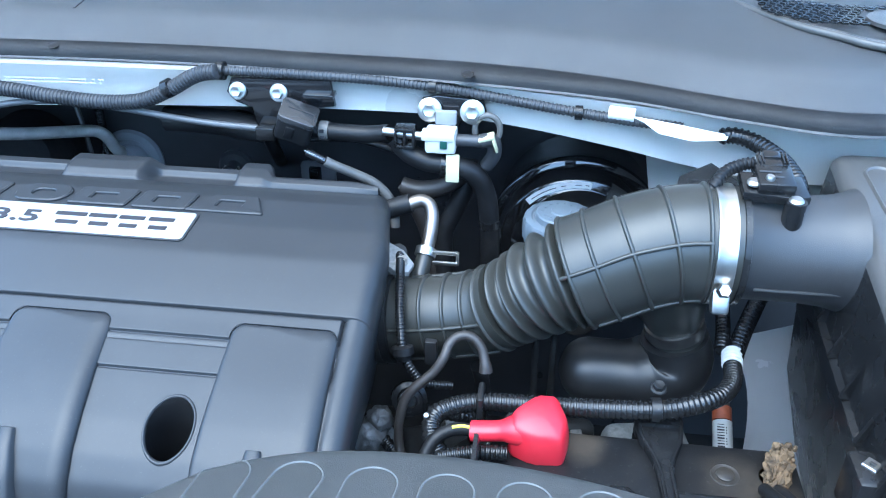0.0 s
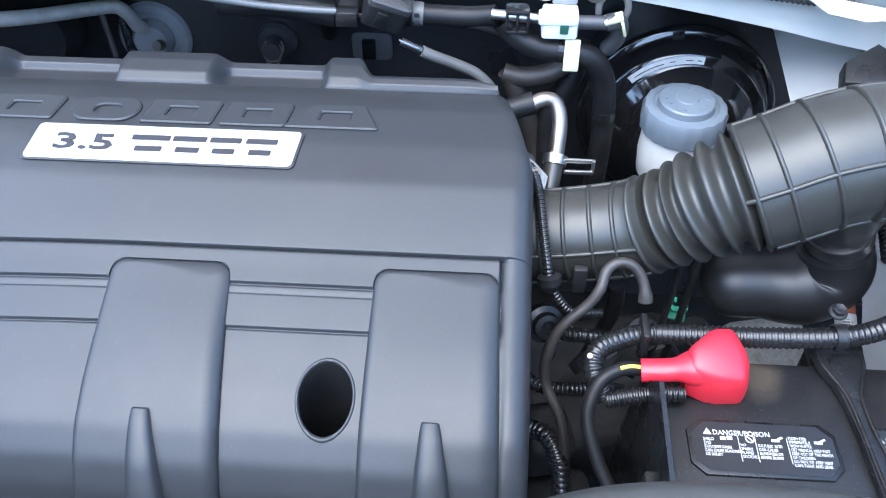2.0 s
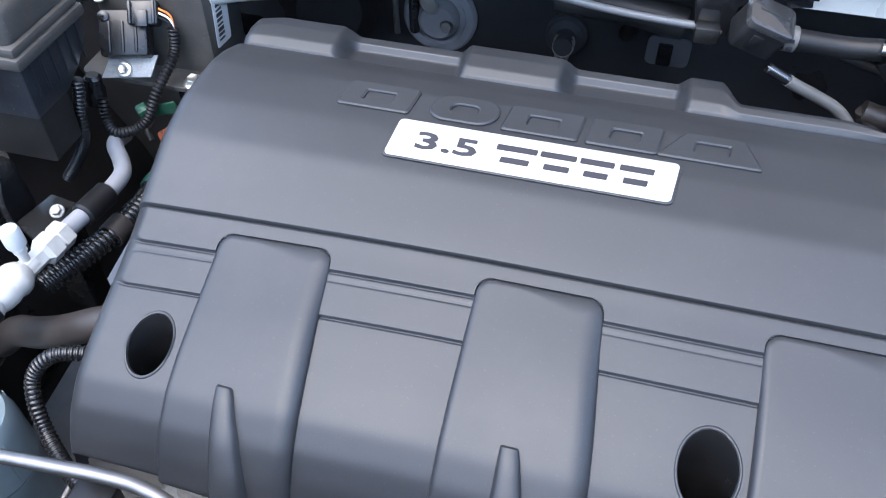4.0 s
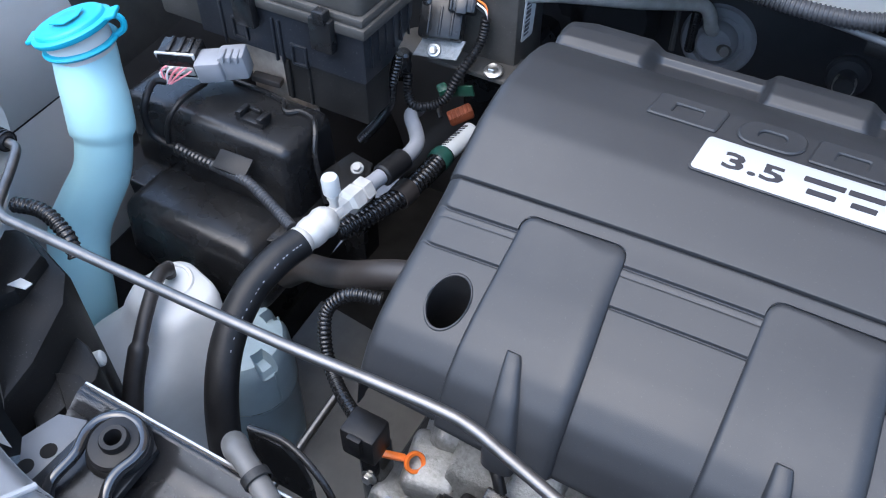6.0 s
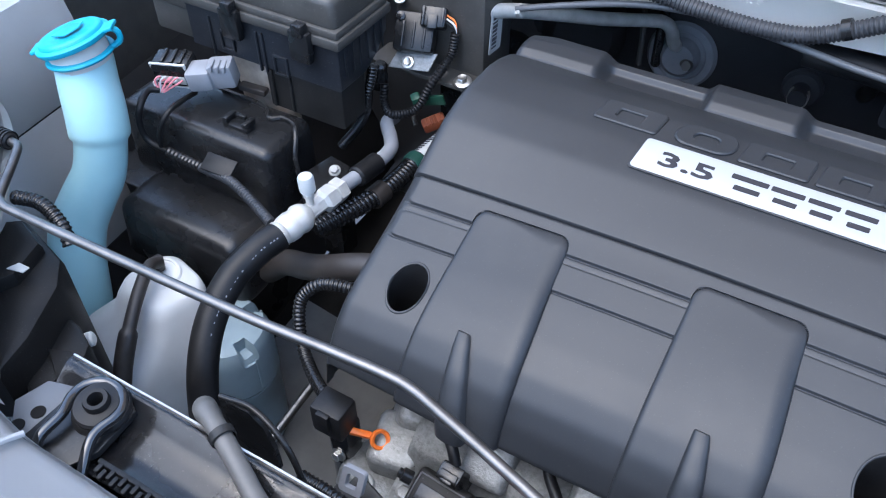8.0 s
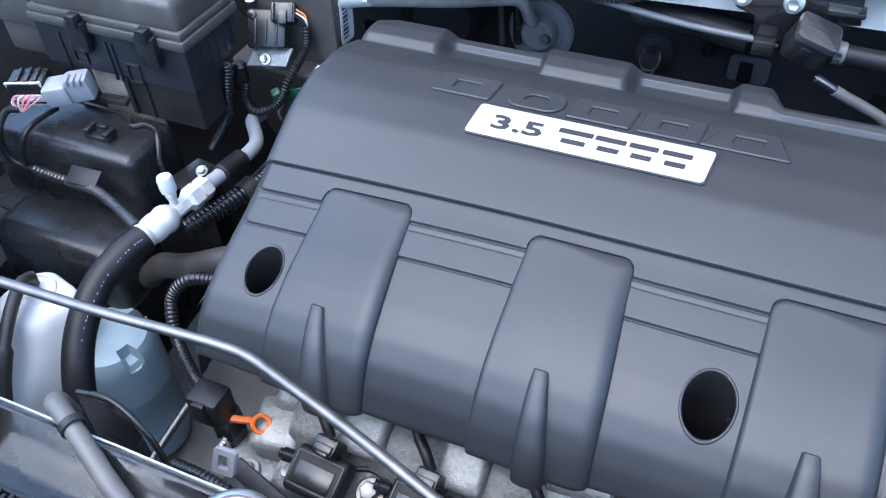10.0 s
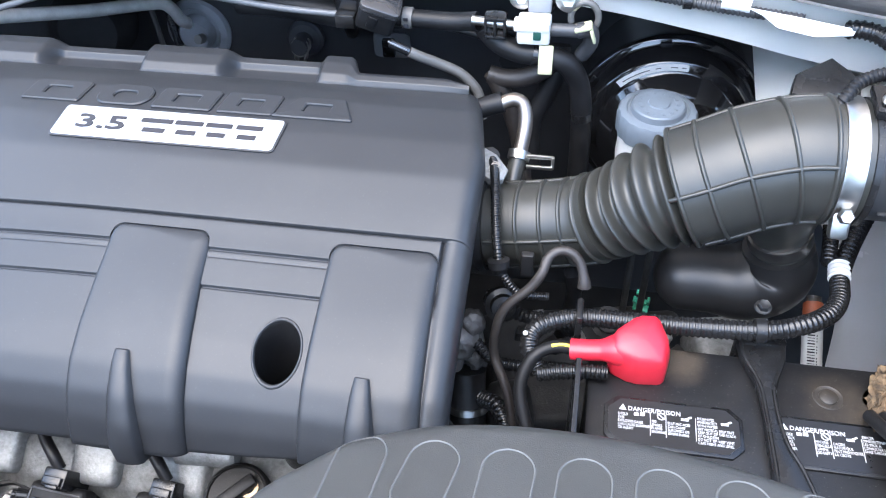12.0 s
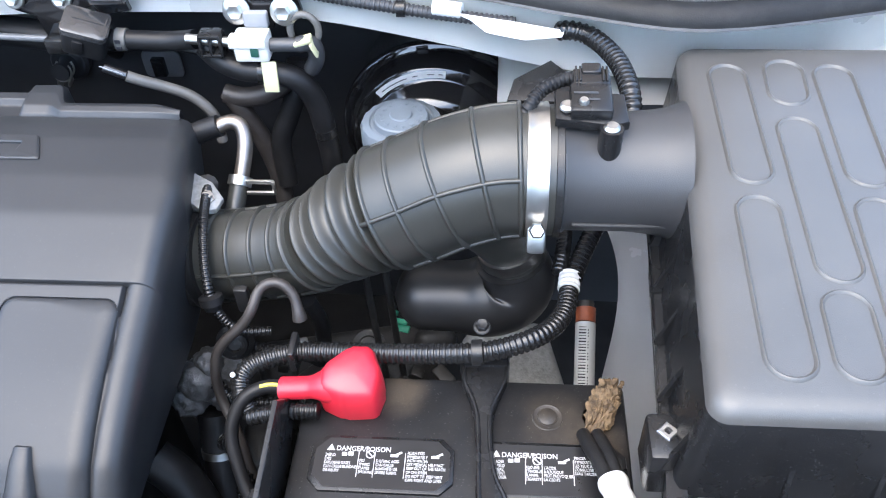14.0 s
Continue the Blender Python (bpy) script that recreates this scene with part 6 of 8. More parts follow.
prism(b, [(-0.9430, 0.2380), (-0.9590, 0.2990), (-0.9360, 0.2960), (-0.9110, 0.2850), (-0.9040, 0.2740), (-0.9070, 0.2160)], Matrix.Translation((0, 0, 0.80)), 0.138, 0.004)
part("bracket_box", b, LAMPBLACK, lamp)
b = bmesh.new()
prism(b, [(0, 0), (0.055, 0.004), (0.050, 0.030), (0.012, 0.018)], axes((-0.9340, 0.2610, 0.9405), (0.82, -0.57, 0), (0.57, 0.82, 0)), 0.002, 0.0006)
part("ribbed_tab", b, LAMPBLACK, lamp)
b = bmesh.new()
lathe(b, (-0.945, 0.300, 0.905), (0.7, 0.7, 0.2), [(0, 0), (0.0075, 0), (0.0075, 0.006), (0.005, 0.008), (0, 0.008)], 12)
part("adjuster_gear", b, WHITE, lamp, "small white toothed adjuster")
b = bmesh.new()
prism(b, [(0, 0), (0.017, 0.002), (0.018, 0.009), (0.005, 0.010)], axes((-0.9920, 0.2860, 0.9902), (0.9, 0.1, 0), (-0.1, 0.9, 0)), 0.001)
part("chip", b, LABELGREY, lamp, "pale scuffed chip")
b = bmesh.new()
loom(b, [(-1.035, 0.340, 1.015), (-1.010, 0.348, 1.012), (-0.985, 0.345, 1.0), (-0.972, 0.338, 0.985)], 0.007, 0.0045)
single("headlamp_loom", b, LOOM, "short black loom to the headlamp", "wiring loom")

# radiator core support
b = bmesh.new()
CS = [(0.252, 0.90), (0.252, 0.980), (0.250, 0.984), (0.247, 0.985), (0.243, 0.984), (0.228, 0.974), (0.205, 0.970), (0.188, 0.978), (0.180, 0.986), (0.168, 0.986), (0.164, 0.98), (0.164, 0.90)]
sheet(b, lambda u, v: (lambda f: V(-0.872 + 0.66 * u, CS[f[0]][0] * (1 - f[1]) + CS[f[0] + 1][0] * f[1], CS[f[0]][1] * (1 - f[1]) + CS[f[0] + 1][1] * f[1] + 0.006 * math.sin(9 * u) * (1 if 3 < f[0] < 8 else 0)))((min(int(v * 11), 10), v * 11 - min(int(v * 11), 10))), 40, 33, 0.003)
csup = single("core_support", b, SATIN, "gloss black radiator core support beam", "core support", kind="structure", angle=50)
b = bmesh.new()
sweep(b, [(-0.872 + 0.033 * k, 0.2515, 0.9835 + 0.0004 * math.sin(k * 2.3)) for k in range(21)], 0.0016, 6, 0.01)
part("bright_edge", b, STEEL, csup, "thin bright metallic line along the edge")
sup = thing("radiator_mount", "black rubber radiator mount on its bracket", "radiator mount", (-0.812, 0.224, 0.985))
b = bmesh.new()
prism(b, [(-0.842, 0.176), (-0.795, 0.172), (-0.783, 0.195), (-0.785, 0.235), (-0.805, 0.247), (-0.832, 0.246), (-0.840, 0.225)], Matrix.Translation((0, 0, 0.984)), 0.006, 0.002)
part("bracket", b, PLASTIC, sup, "black pressed bracket")
b = bmesh.new()
prism(b, [(-0.874, 0.196), (-0.866, 0.222), (-0.845, 0.228), (-0.831, 0.213), (-0.833, 0.182), (-0.850, 0.172)], Matrix.Translation((0, 0, 0.9835)), 0.005, 0.0012)
part("side_plate", b, PLATEGREY, sup, "satin grey plate with round holes")
BU = V(-0.806, 0.222, 0.990)
b = bmesh.new()
lathe(b, BU, (0.05, -0.08, 1), [(0.0, 0), (0.0215, 0.0), (0.0225, 0.003), (0.0212, 0.006), (0.0200, 0.007), (0.0200, 0.010), (0.0183, 0.012), (0.0122, 0.013), (0.0100, 0.0135), (0.0100, 0.017), (0.009, 0.019), (0.006, 0.019), (0.0052, 0.017), (0.0052, 0.0), (0, 0)], 36)
part("bushing", b, RUBBER, sup)
for hx, hy in ((-0.8490, 0.1975), (-0.8535, 0.1815)):
    b = bmesh.new()
    lathe(b, (hx, hy, 0.9886), (0, 0, 1), [(0, 0), (0.0058, 0), (0.0058, 0.0004), (0, 0.0004)], 20)
    part("round_hole", b, ABYSS, sup, "dark round hole in the plate")
b = bmesh.new()
sweep(b, [(-0.8200, 0.1700, 0.9880), (-0.8235, 0.1800, 0.9980), (-0.8232, 0.2012, 1.0000), (-0.8292, 0.2172, 1.0000), (-0.8276, 0.2300, 1.0000), (-0.8168, 0.2388, 1.0000), (-0.8012, 0.2388, 1.0000), (-0.7892, 0.2300, 1.0000), (-0.7868, 0.2188, 1.0000), (-0.7892, 0.2068, 1.0000), (-0.7880, 0.1948, 0.9980), (-0.7800, 0.1760, 0.9880)], 0.0042, 14, 0.004)
single("wire_loop", b, GLOSS, "thick black wire loop round the radiator mount", "wire loop")
# toothed rubber strip
b = bmesh.new()
for k in range(70):
    x = -0.770 + 0.0058 * k
    box(b, (x, 0.1855 - 0.003 * (k % 2), 0.9925), (0.0036, 0.008, 0.005), 0.0008)
box(b, (-0.57, 0.190, 0.991), (0.41, 0.004, 0.007), 0.001)
single("toothed_strip", b, RUBBER, "black toothed rubber strip on the core support", "rubber strip")
b = bmesh.new()
sweep(b, [(-0.752, 0.272, 0.955), (-0.746, 0.266, 0.982), (-0.734, 0.258, 0.998), (-0.716, 0.250, 1.000), (-0.690, 0.238, 0.994), (-0.665, 0.226, 0.986), (-0.635, 0.213, 0.980), (-0.59, 0.19, 0.97)], lambda s, n: 0.0078 + 0.0014 * (1 - step(0.055, 0.058, s)), 18, 0.003)
dh = thing("drain_hose", "weathered grey rubber hose over the core support", "hose", (-0.72, 0.25, 0.97))
part("hose", b, GREYHOSE, dh)
b = bmesh.new()
lathe(b, (-0.712, 0.2485, 0.9995), (0.91, -0.40, -0.10), [(0.0088, 0), (0.0100, 0.0006), (0.0100, 0.007), (0.0088, 0.0076)], 22)
part("sleeve", b, GRIME, dh, "dark hose sleeve")
# channel behind the support
ch = thing("mount_channel", "black pressed channel behind the core support", "bracket", (-0.70, 0.29, 0.90))
b = bmesh.new()
sweep(b, [(-0.755, 0.288, 0.965), (-0.722, 0.290, 0.968), (-0.690, 0.284, 0.955), (-0.672, 0.278, 0.925), (-0.665, 0.275, 0.88)], 0.0028, 10, 0.005)
part("rolled_edge", b, PLASTIC, ch)
b = bmesh.new()
prism(b, [(-0.76, 0.90), (-0.755, 0.965), (-0.725, 0.967), (-0.712, 0.955), (-0.705, 0.93), (-0.704, 0.90)], axes((0, 0.290, 0), (1, 0, 0), (0, 0, 1)), 0.004)
part("web", b, PLASTIC, ch)
b = bmesh.new()
rod(b, (-0.832, 0.340, 0.70), (-0.828, 0.468, 0.722), 0.0050, 14, bev=0.001)
single("tie_rod", b, RODSTEEL, "thin grey steel tie rod below the reservoir", "tie rod")
b = bmesh.new()
box(b, (-0.860, 0.47, 0.565), (0.26, 0.34, 0.006), 0.001, Euler((radians(8), radians(10), 0)).to_matrix().to_4x4())
single("side_rail_panel", b, GREYHOSE, "dull grey chassis rail panel in shade", "chassis rail", kind="structure")
tag = thing("cable_tag", "small pale plastic cable tag with square hole", "cable tag", (-0.655, 0.31, 0.86))
b = bmesh.new()
frame_ring(b, round_rect(0.024, 0.026, 0.004), round_rect(0.011, 0.013, 0.002), axes((-0.655, 0.318, 0.876), (1, 0, 0.1), (0, 0.5, 1)), 0.003, 0.0006)
part("frame", b, GREYPLUG, tag)
b = bmesh.new()
loom(b, [(-0.70, 0.300, 0.87), (-0.67, 0.300, 0.868), (-0.64, 0.298, 0.862), (-0.60, 0.29, 0.85)], 0.0075, 0.0045)
part("loom", b, LOOM, tag)

# prop rod lying in its clips
prop = thing("hood_prop_rod", "long thin steel hood prop rod lying stowed", "prop rod", (-0.7, 0.32, 1.03))
b = bmesh.new()
sweep(b, [(-1.068, 0.3735, 1.046), (-1.055, 0.3730, 1.046), (-1.047, 0.3680, 1.046), (-1.032, 0.348, 1.045), (-1.014, 0.322, 1.044), (-1.007, 0.3145, 1.043), (-0.996, 0.3115, 1.042), (-0.980, 0.3115, 1.042), (-0.885, 0.314, 1.042), (-0.739, 0.319, 1.042), (-0.664, 0.324, 1.042), (-0.615, 0.3265, 1.042), (-0.592, 0.3245, 1.042), (-0.568, 0.318, 1.042), (-0.509, 0.301, 1.042), (-0.447, 0.281, 1.042), (-0.35, 0.247, 1.042), (-0.26, 0.215, 1.035)], 0.0043, 14, 0.004)
part("rod", b, RODSTEEL, prop)
b = bmesh.new()
rod(b, (-1.080, 0.3740, 1.046), (-1.062, 0.3735, 1.046), 0.0080, 14, bev=0.002)
for k in range(4):
    rod(b, (-1.0785 + 0.0042 * k, 0.374, 1.046), (-1.0765 + 0.0042 * k, 0.374, 1.046), 0.0094, 14)
part("grip", b, RUBBER, prop, "ribbed black rubber grip")
# radiator filler cap with red and white warning face
rc = thing("radiator", "radiator top tank under a steel cap with a red warning face", "radiator", (-0.555, 0.224, 0.90))
b = bmesh.new()
lathe(b, (-0.555, 0.224, 0.90), (0, 0.05, 1), [(0.026, 0), (0.026, 0.07), (0.029, 0.078), (0.029, 0.087)], 30)
part("filler_neck", b, ALU, rc)
b = bmesh.new()
lathe(b, (-0.555, 0.224, 0.986), (0, 0.05, 1), [(0.030, 0), (0.032, 0.002), (0.032, 0.008), (0.029, 0.011), (0.025, 0.0115), (0.024, 0.010), (0, 0.010)], 36)
part("cap", b, STEEL, rc)
b = bmesh.new()
lathe(b, (-0.555, 0.224, 0.9965), (0, 0.05, 1), [(0.022, 0), (0.022, 0.0008), (0, 0.0009)], 32)
face = part("warning_face", b, RED, rc, "red printed face")
for a in range(3):
    b = bmesh.new()
    box(b, (-0.555 - 0.008 + 0.008 * a, 0.224 + 0.002 * a, 0.9978), (0.0035, 0.024, 0.0006), 0, Euler((0, 0, 0.5)).to_matrix().to_4x4())
    part("white_bar", b, PAPER, face)

# ---- cylinder head under the cover ----
head = thing("cylinder_head", "speckled cast aluminium cylinder head under the cover", "cylinder head", (-0.48, 0.44, 0.68))
b = bmesh.new()
HP = [(0.345, 0.66), (0.350, 0.765), (0.358, 0.780), (0.385, 0.790), (0.395, 0.796), (0.405, 0.812), (0.425, 0.826), (0.46, 0.838), (0.54, 0.845), (0.60, 0.84)]


def head_point(u, v):
    x = -0.655 + 0.385 * u
    f = v * (len(HP) - 1)
    i = min(int(f), len(HP) - 2)
    k = f - i
    y, z = HP[i][0] * (1 - k) + HP[i + 1][0] * k, HP[i][1] * (1 - k) + HP[i + 1][1] * k
    return V(x, y + 0.004 * math.sin(x * 62), z)


sheet(b, head_point, 90, 54, 0.004)
part("casting", b, ALU, head, angle=60)
for x in (-0.575, -0.472, -0.385):
    b = bmesh.new()
    box(b, (x, 0.424, 0.818), (0.052, 0.052, 0.040), 0.008, Euler((radians(32), 0, 0)).to_matrix().to_4x4(), 3, 0.9)
    part("cast_pad", b, ALU, head, angle=60)
b = bmesh.new()
sweep(b, [(-0.65 + 0.0127 * k, 0.392 + 0.006 * math.sin(k * 1.1), 0.797) for k in range(31)], 0.0028, 8, 0.004)
part("gasket_line", b, RUBBER, head)
b = bmesh.new()
rod(b, (-0.395, 0.430, 0.842), (-0.335, 0.432, 0.845), 0.012, 18, bev=0.003)
part("cast_pipe", b, ALU, head)


def ignition_coil(x, y, z):
    c = thing("ignition_coil", "black ignition coil pack with an upright plug", "ignition coil", (x, y, z), "coils on the cylinder head")
    b = bmesh.new()
    r = Euler((radians(25), 0, radians(-4))).to_matrix().to_4x4()
    box(b, (x, y - 0.012, z + 0.006), (0.058, 0.046, 0.026), 0.006, r, 3)
    part("body", b, LAMPBLACK, c)
    b = bmesh.new()
    box(b, V(x, y - 0.012, z + 0.006) + r.to_3x3() @ V(0, -0.003, 0.0135), (0.040, 0.022, 0.003), 0.001, r)
    part("raised_panel", b, LOOM, c)
    b = bmesh.new()
    box(b, (x + 0.006, y + 0.009, z + 0.026), (0.023, 0.018, 0.044), 0.002, r)
    box(b, (x + 0.006, y + 0.000, z + 0.028), (0.012, 0.006, 0.036), 0.001, r)
    pl = part("plug", b, LOOM, c)
    b = bmesh.new()
    box(b, (x + 0.006, y - 0.004, z + 0.047), (0.018, 0.008, 0.004), 0.001, r)
    part("lock_tab", b, LOOM, pl)
    b = bmesh.new()
    sweep(b, [(x + 0.006, y + 0.010, z + 0.044), (x - 0.002, y + 0.018, z + 0.054), (x - 0.016, y + 0.032, z + 0.060), (x - 0.025, y + 0.050, z + 0.068), (x - 0.028, y + 0.072, z + 0.075)], 0.0055, 10, 0.003)
    part("cable", b, RUBBER, c)
    b = bmesh.new()
    for w, h, dx, dy in ((0.050, 0.0016, 0, 0.016), (0.050, 0.0016, 0, -0.016), (0.0016, 0.032, 0.025, 0), (0.0016, 0.032, -0.025, 0)):
        box(b, V(x, y - 0.012, z + 0.006) + r.to_3x3() @ V(dx, dy, 0.0132), (w, h, 0.001), 0.0003, r)
    part("edge_line", b, GREYLOOM, c)
    b = bmesh.new()
    lathe(b, (x - 0.034, y - 0.004, z + 0.008), (-1, -0.2, 0.4), [(0.007, 0), (0.007, 0.010), (0.005, 0.011), (0.005, 0.014), (0, 0.015)], 14)
    part("mount_lug", b, PLASTIC, c)


for x, y, z in ((-0.602, 0.382, 0.797), (-0.500, 0.386, 0.797), (-0.397, 0.390, 0.797)):
    ignition_coil(x, y, z)
for x, y in ((-0.552, 0.378), (-0.449, 0.381)):
    bolt((x, y, 0.792), (0, -0.35, 1), 0.0095, 1.6, "large dull flange bolt on the cylinder head", RODSTEEL, "head bolts")
oil = thing("oil_filler_cap", "black oil filler cap with a printed gold ring", "oil cap", (-0.325, 0.402, 0.82))
b = bmesh.new()
lathe(b, (-0.325, 0.402, 0.820), (0.05, -0.35, 1), [(0.026, 0), (0.030, 0.004), (0.0305, 0.018), (0.028, 0.022), (0.0265, 0.0225), (0.0255, 0.0205), (0, 0.0205)], 40)
part("cap", b, LAMPBLACK, oil)
ax = V(0.05, -0.35, 1).normalized()
om_ = Matrix.Translation(V(-0.325, 0.402, 0.820) + ax * 0.021) @ frame_of(ax)
b = bmesh.new()
box(b, om_ @ V(-0.004, 0.0, 0.004), (0.012, 0.050, 0.012), 0.003, om_.to_3x3().to_4x4() @ Euler((0, 0, -0.9)).to_matrix().to_4x4())
part("grip_bar", b, LAMPBLACK, oil)
b = bmesh.new()
lathe(b, om_ @ V(0.010, 0.008, 0), ax, [(0.009, 0.0005), (0.009, 0.0012), (0.0055, 0.0012), (0.0055, 0.0005)], 22)
part("printed_ring", b, GOLD, oil, "gold printed ring")
b = bmesh.new()
box(b, om_ @ V(-0.014, -0.008, 0.0008), (0.014, 0.010, 0.001), 0.0003, om_.to_3x3().to_4x4())
part("printed_patch", b, LABELGREY, oil, "pale printed patch")
# dark parts right of the oil cap
gp = thing("gear_case", "dark oily castings below the cover's front corner", "engine casting", (-0.22, 0.42, 0.66))
b = bmesh.new()
box(b, (-0.235, 0.44, 0.75), (0.07, 0.12, 0.12), 0.01, seg=3)
part("block", b, PLASTIC, gp)
b = bmesh.new()
box(b, (-0.275, 0.418, 0.805), (0.008, 0.05, 0.035), 0.002)
part("bright_bracket", b, STEEL, gp)
b = bmesh.new()
box(b, (-0.215, 0.405, 0.822), (0.060, 0.03, 0.024), 0.004)
part("hanger", b, LOOM, gp)
b = bmesh.new()
loom(b, [(-0.245, 0.395, 0.82), (-0.245, 0.385, 0.80), (-0.25, 0.37, 0.76)], 0.0085, 0.0055)
part("spring_loom", b, LOOM, gp)

dip = thing("dipstick", "bright orange oil dipstick handle with a ring", "dipstick", (-0.695, 0.40, 0.79))
b = bmesh.new()
lathe(b, (-0.687, 0.398, 0.806), (0.70, -0.30, 0.62), [(0.0062, 0.0015), (0.0095, 0), (0.0105, 0.002), (0.0105, 0.005), (0.0095, 0.0065), (0.0066, 0.0055), (0.0062, 0.0015)], 24)
part("ring", b, ORANGE, dip)
b = bmesh.new()
box(b, (-0.7035, 0.3910, 0.8130), (0.0229, 0.0072, 0.0075), 0.002, Euler((0.3, 0.357, 0.484)).to_matrix().to_4x4())
part("handle", b, ORANGE, dip)
b = bmesh.new()
rod(b, (-0.688, 0.407, 0.797), (-0.672, 0.42, 0.79), 0.008, 14)
part("tube", b, GRIME, dip)
# timing-side castings
tc_ = thing("timing_housing", "weathered cast aluminium timing housing with lugs", "engine casting", (-0.68, 0.41, 0.68))
for k, (c, sz, rt) in enumerate((((-0.672, 0.415, 0.772), (0.055, 0.06, 0.07), 0.2), ((-0.685, 0.385, 0.742), (0.075, 0.05, 0.05), -0.1), ((-0.665, 0.455, 0.800), (0.06, 0.06, 0.06), 0.3), ((-0.70, 0.41, 0.70), (0.06, 0.08, 0.08), 0.0))):
    b = bmesh.new()
    box(b, c, sz, 0.010, Euler((rt, 0.2 * k, rt)).to_matrix().to_4x4(), 3)
    part("cast_lug", b, ALU, tc_, angle=60)
bolt((-0.686, 0.366, 0.770), (0, -0.6, 1), 0.0075, 1.5, "steel bolt on the timing housing", ALU)
bolt((-0.640, 0.372, 0.785), (0, -0.6, 1), 0.007, 1.5, "steel bolt on the timing housing", ALU)
b = bmesh.new()
box(b, (-0.635, 0.335, 0.800), (0.10, 0.018, 0.006), 0.002, Euler((0.5, 0.2, -0.25)).to_matrix().to_4x4())
single("pipe_stay", b, GRIME, "grimy flat metal stay in front of the coils", "bracket")
b = bmesh.new()
box(b, (-0.48, 0.50, 0.60), (0.50, 0.36, 0.30), 0.03)
single("engine_block", b, GRIME, "grimy engine block low in the bay", "engine block")


# ---- driver-side bay: brake parts, valves, hoses, looms ----
boo = thing("brake_booster", "gloss black round brake booster on the firewall", "brake booster", (0.036, 0.97, 0.75))
BC = V(0.052, 0.985, 0.866)
bax = V(0.0, -1, 0.06)
b = bmesh.new()
lathe(b, BC, bax, [(0.108, -0.10), (0.113, -0.01), (0.117, 0.000), (0.119, 0.004), (0.119, 0.009), (0.116, 0.012), (0.109, 0.014), (0.107, 0.020), (0.103, 0.034), (0.098, 0.039), (0.088, 0.041), (0.084, 0.044), (0.075, 0.058), (0.062, 0.068), (0.045, 0.073), (0, 0.075)], 64)
part("shell", b, GLOSS, boo, angle=50)
lb = Matrix.Translation(BC) @ frame_of(bax)
b = bmesh.new()


def arc_strip(bm, r0, r1, a0, a1, h0, h1, n=24):
    vs = []
    for k in range(n + 1):
        a = radians(a0 + (a1 - a0) * k / n)
        vs.append([bm.verts.new(lb @ V(r * math.cos(a), r * math.sin(a), h)) for r, h in ((r0, h0), (r1, h1))])
    for p, q in zip(vs, vs[1:]):
        bm.faces.new((p[0], p[1], q[1], q[0]))


frm = lb.to_3x3()
up_ang = math.degrees(math.atan2((frm.inverted() @ V(0, 0, 1)).y, (frm.inverted() @ V(0, 0, 1)).x))
arc_strip(b, 0.0885, 0.0972, up_ang - 8, up_ang + 46, 0.0415, 0.0398)
lab = part("printed_label", b, PAPER, boo, "curved off-white label with small print")
for a0, a1 in ((-6, -3), (0, 5), (12, 16), (20, 42)):
    b = bmesh.new()
    arc_strip(b, 0.0922, 0.0932, up_ang + a0, up_ang + a1, 0.0416, 0.0410, 10)
    part("print_line", b, DARK, lab)
for a in (62, 8, -46):
    b = bmesh.new()
    t = radians(up_ang + a)
    box(b, lb @ V(0.112 * math.cos(t), 0.112 * math.sin(t), 0.014), (0.006, 0.014, 0.004), 0.001, frm.to_4x4() @ Euler((0, 0, t)).to_matrix().to_4x4())
    part("crimp_tab", b, GLOSS, boo)
b = bmesh.new()
rod(b, BC + V(0, -0.06, 0.0), BC + V(0, -0.21, 0.012), 0.024, 24, bev=0.004)
part("master_cylinder", b, GRIME, boo, "dull metal master cylinder")
res = thing("brake_fluid_reservoir", "white brake fluid reservoir with a ribbed grey cap", "fluid reservoir", (0.026, 0.842, 0.88))
RC = V(0.026, 0.842, 0.0)
b = bmesh.new()
lathe(b, (RC.x, RC.y, 0.880), (0, 0, 1), [(0.032, 0), (0.038, 0.010), (0.040, 0.035), (0.039, 0.060), (0.038, 0.068), (0.037, 0.075)], 32)
part("bottle", b, TANK, res)
b = bmesh.new()
n = 72
rr = []
for r, h in ((0.0405, -0.008), (0.0420, -0.006), (0.0425, 0.003), (0.0425, 0.016), (0.0405, 0.0205), (0.034, 0.022), (0.0325, 0.020), (0.0295, 0.020), (0.0285, 0.0265), (0.027, 0.028), (0.012, 0.0285), (0.011, 0.030), (0.002, 0.030)):
    rr.append([b.verts.new((RC.x + (r + (0.0010 if a % 4 < 2 and r > 0.040 else 0)) * math.cos(2 * math.pi * a / n), RC.y + (r + (0.0010 if a % 4 < 2 and r > 0.040 else 0)) * math.sin(2 * math.pi * a / n), 0.953 + h)) for a in range(n)])
for p, q in zip(rr, rr[1:]):
    for a in range(n):
        b.faces.new((p[a], p[(a + 1) % n], q[(a + 1) % n], q[a]))
b.faces.new(rr[-1])
cap = part("cap", b, GREYCAP, res, "ribbed blue-grey screw cap", 30)
for k in range(14):
    b = bmesh.new()
    a = 2 * math.pi * k / 14
    box(b, (RC.x + 0.0205 * math.cos(a), RC.y + 0.0205 * math.sin(a), 0.9815), (0.004, 0.0035, 0.0008), 0, Euler((0, 0, a)).to_matrix().to_4x4())
    part("embossed_mark", b, GREYCAP, cap)

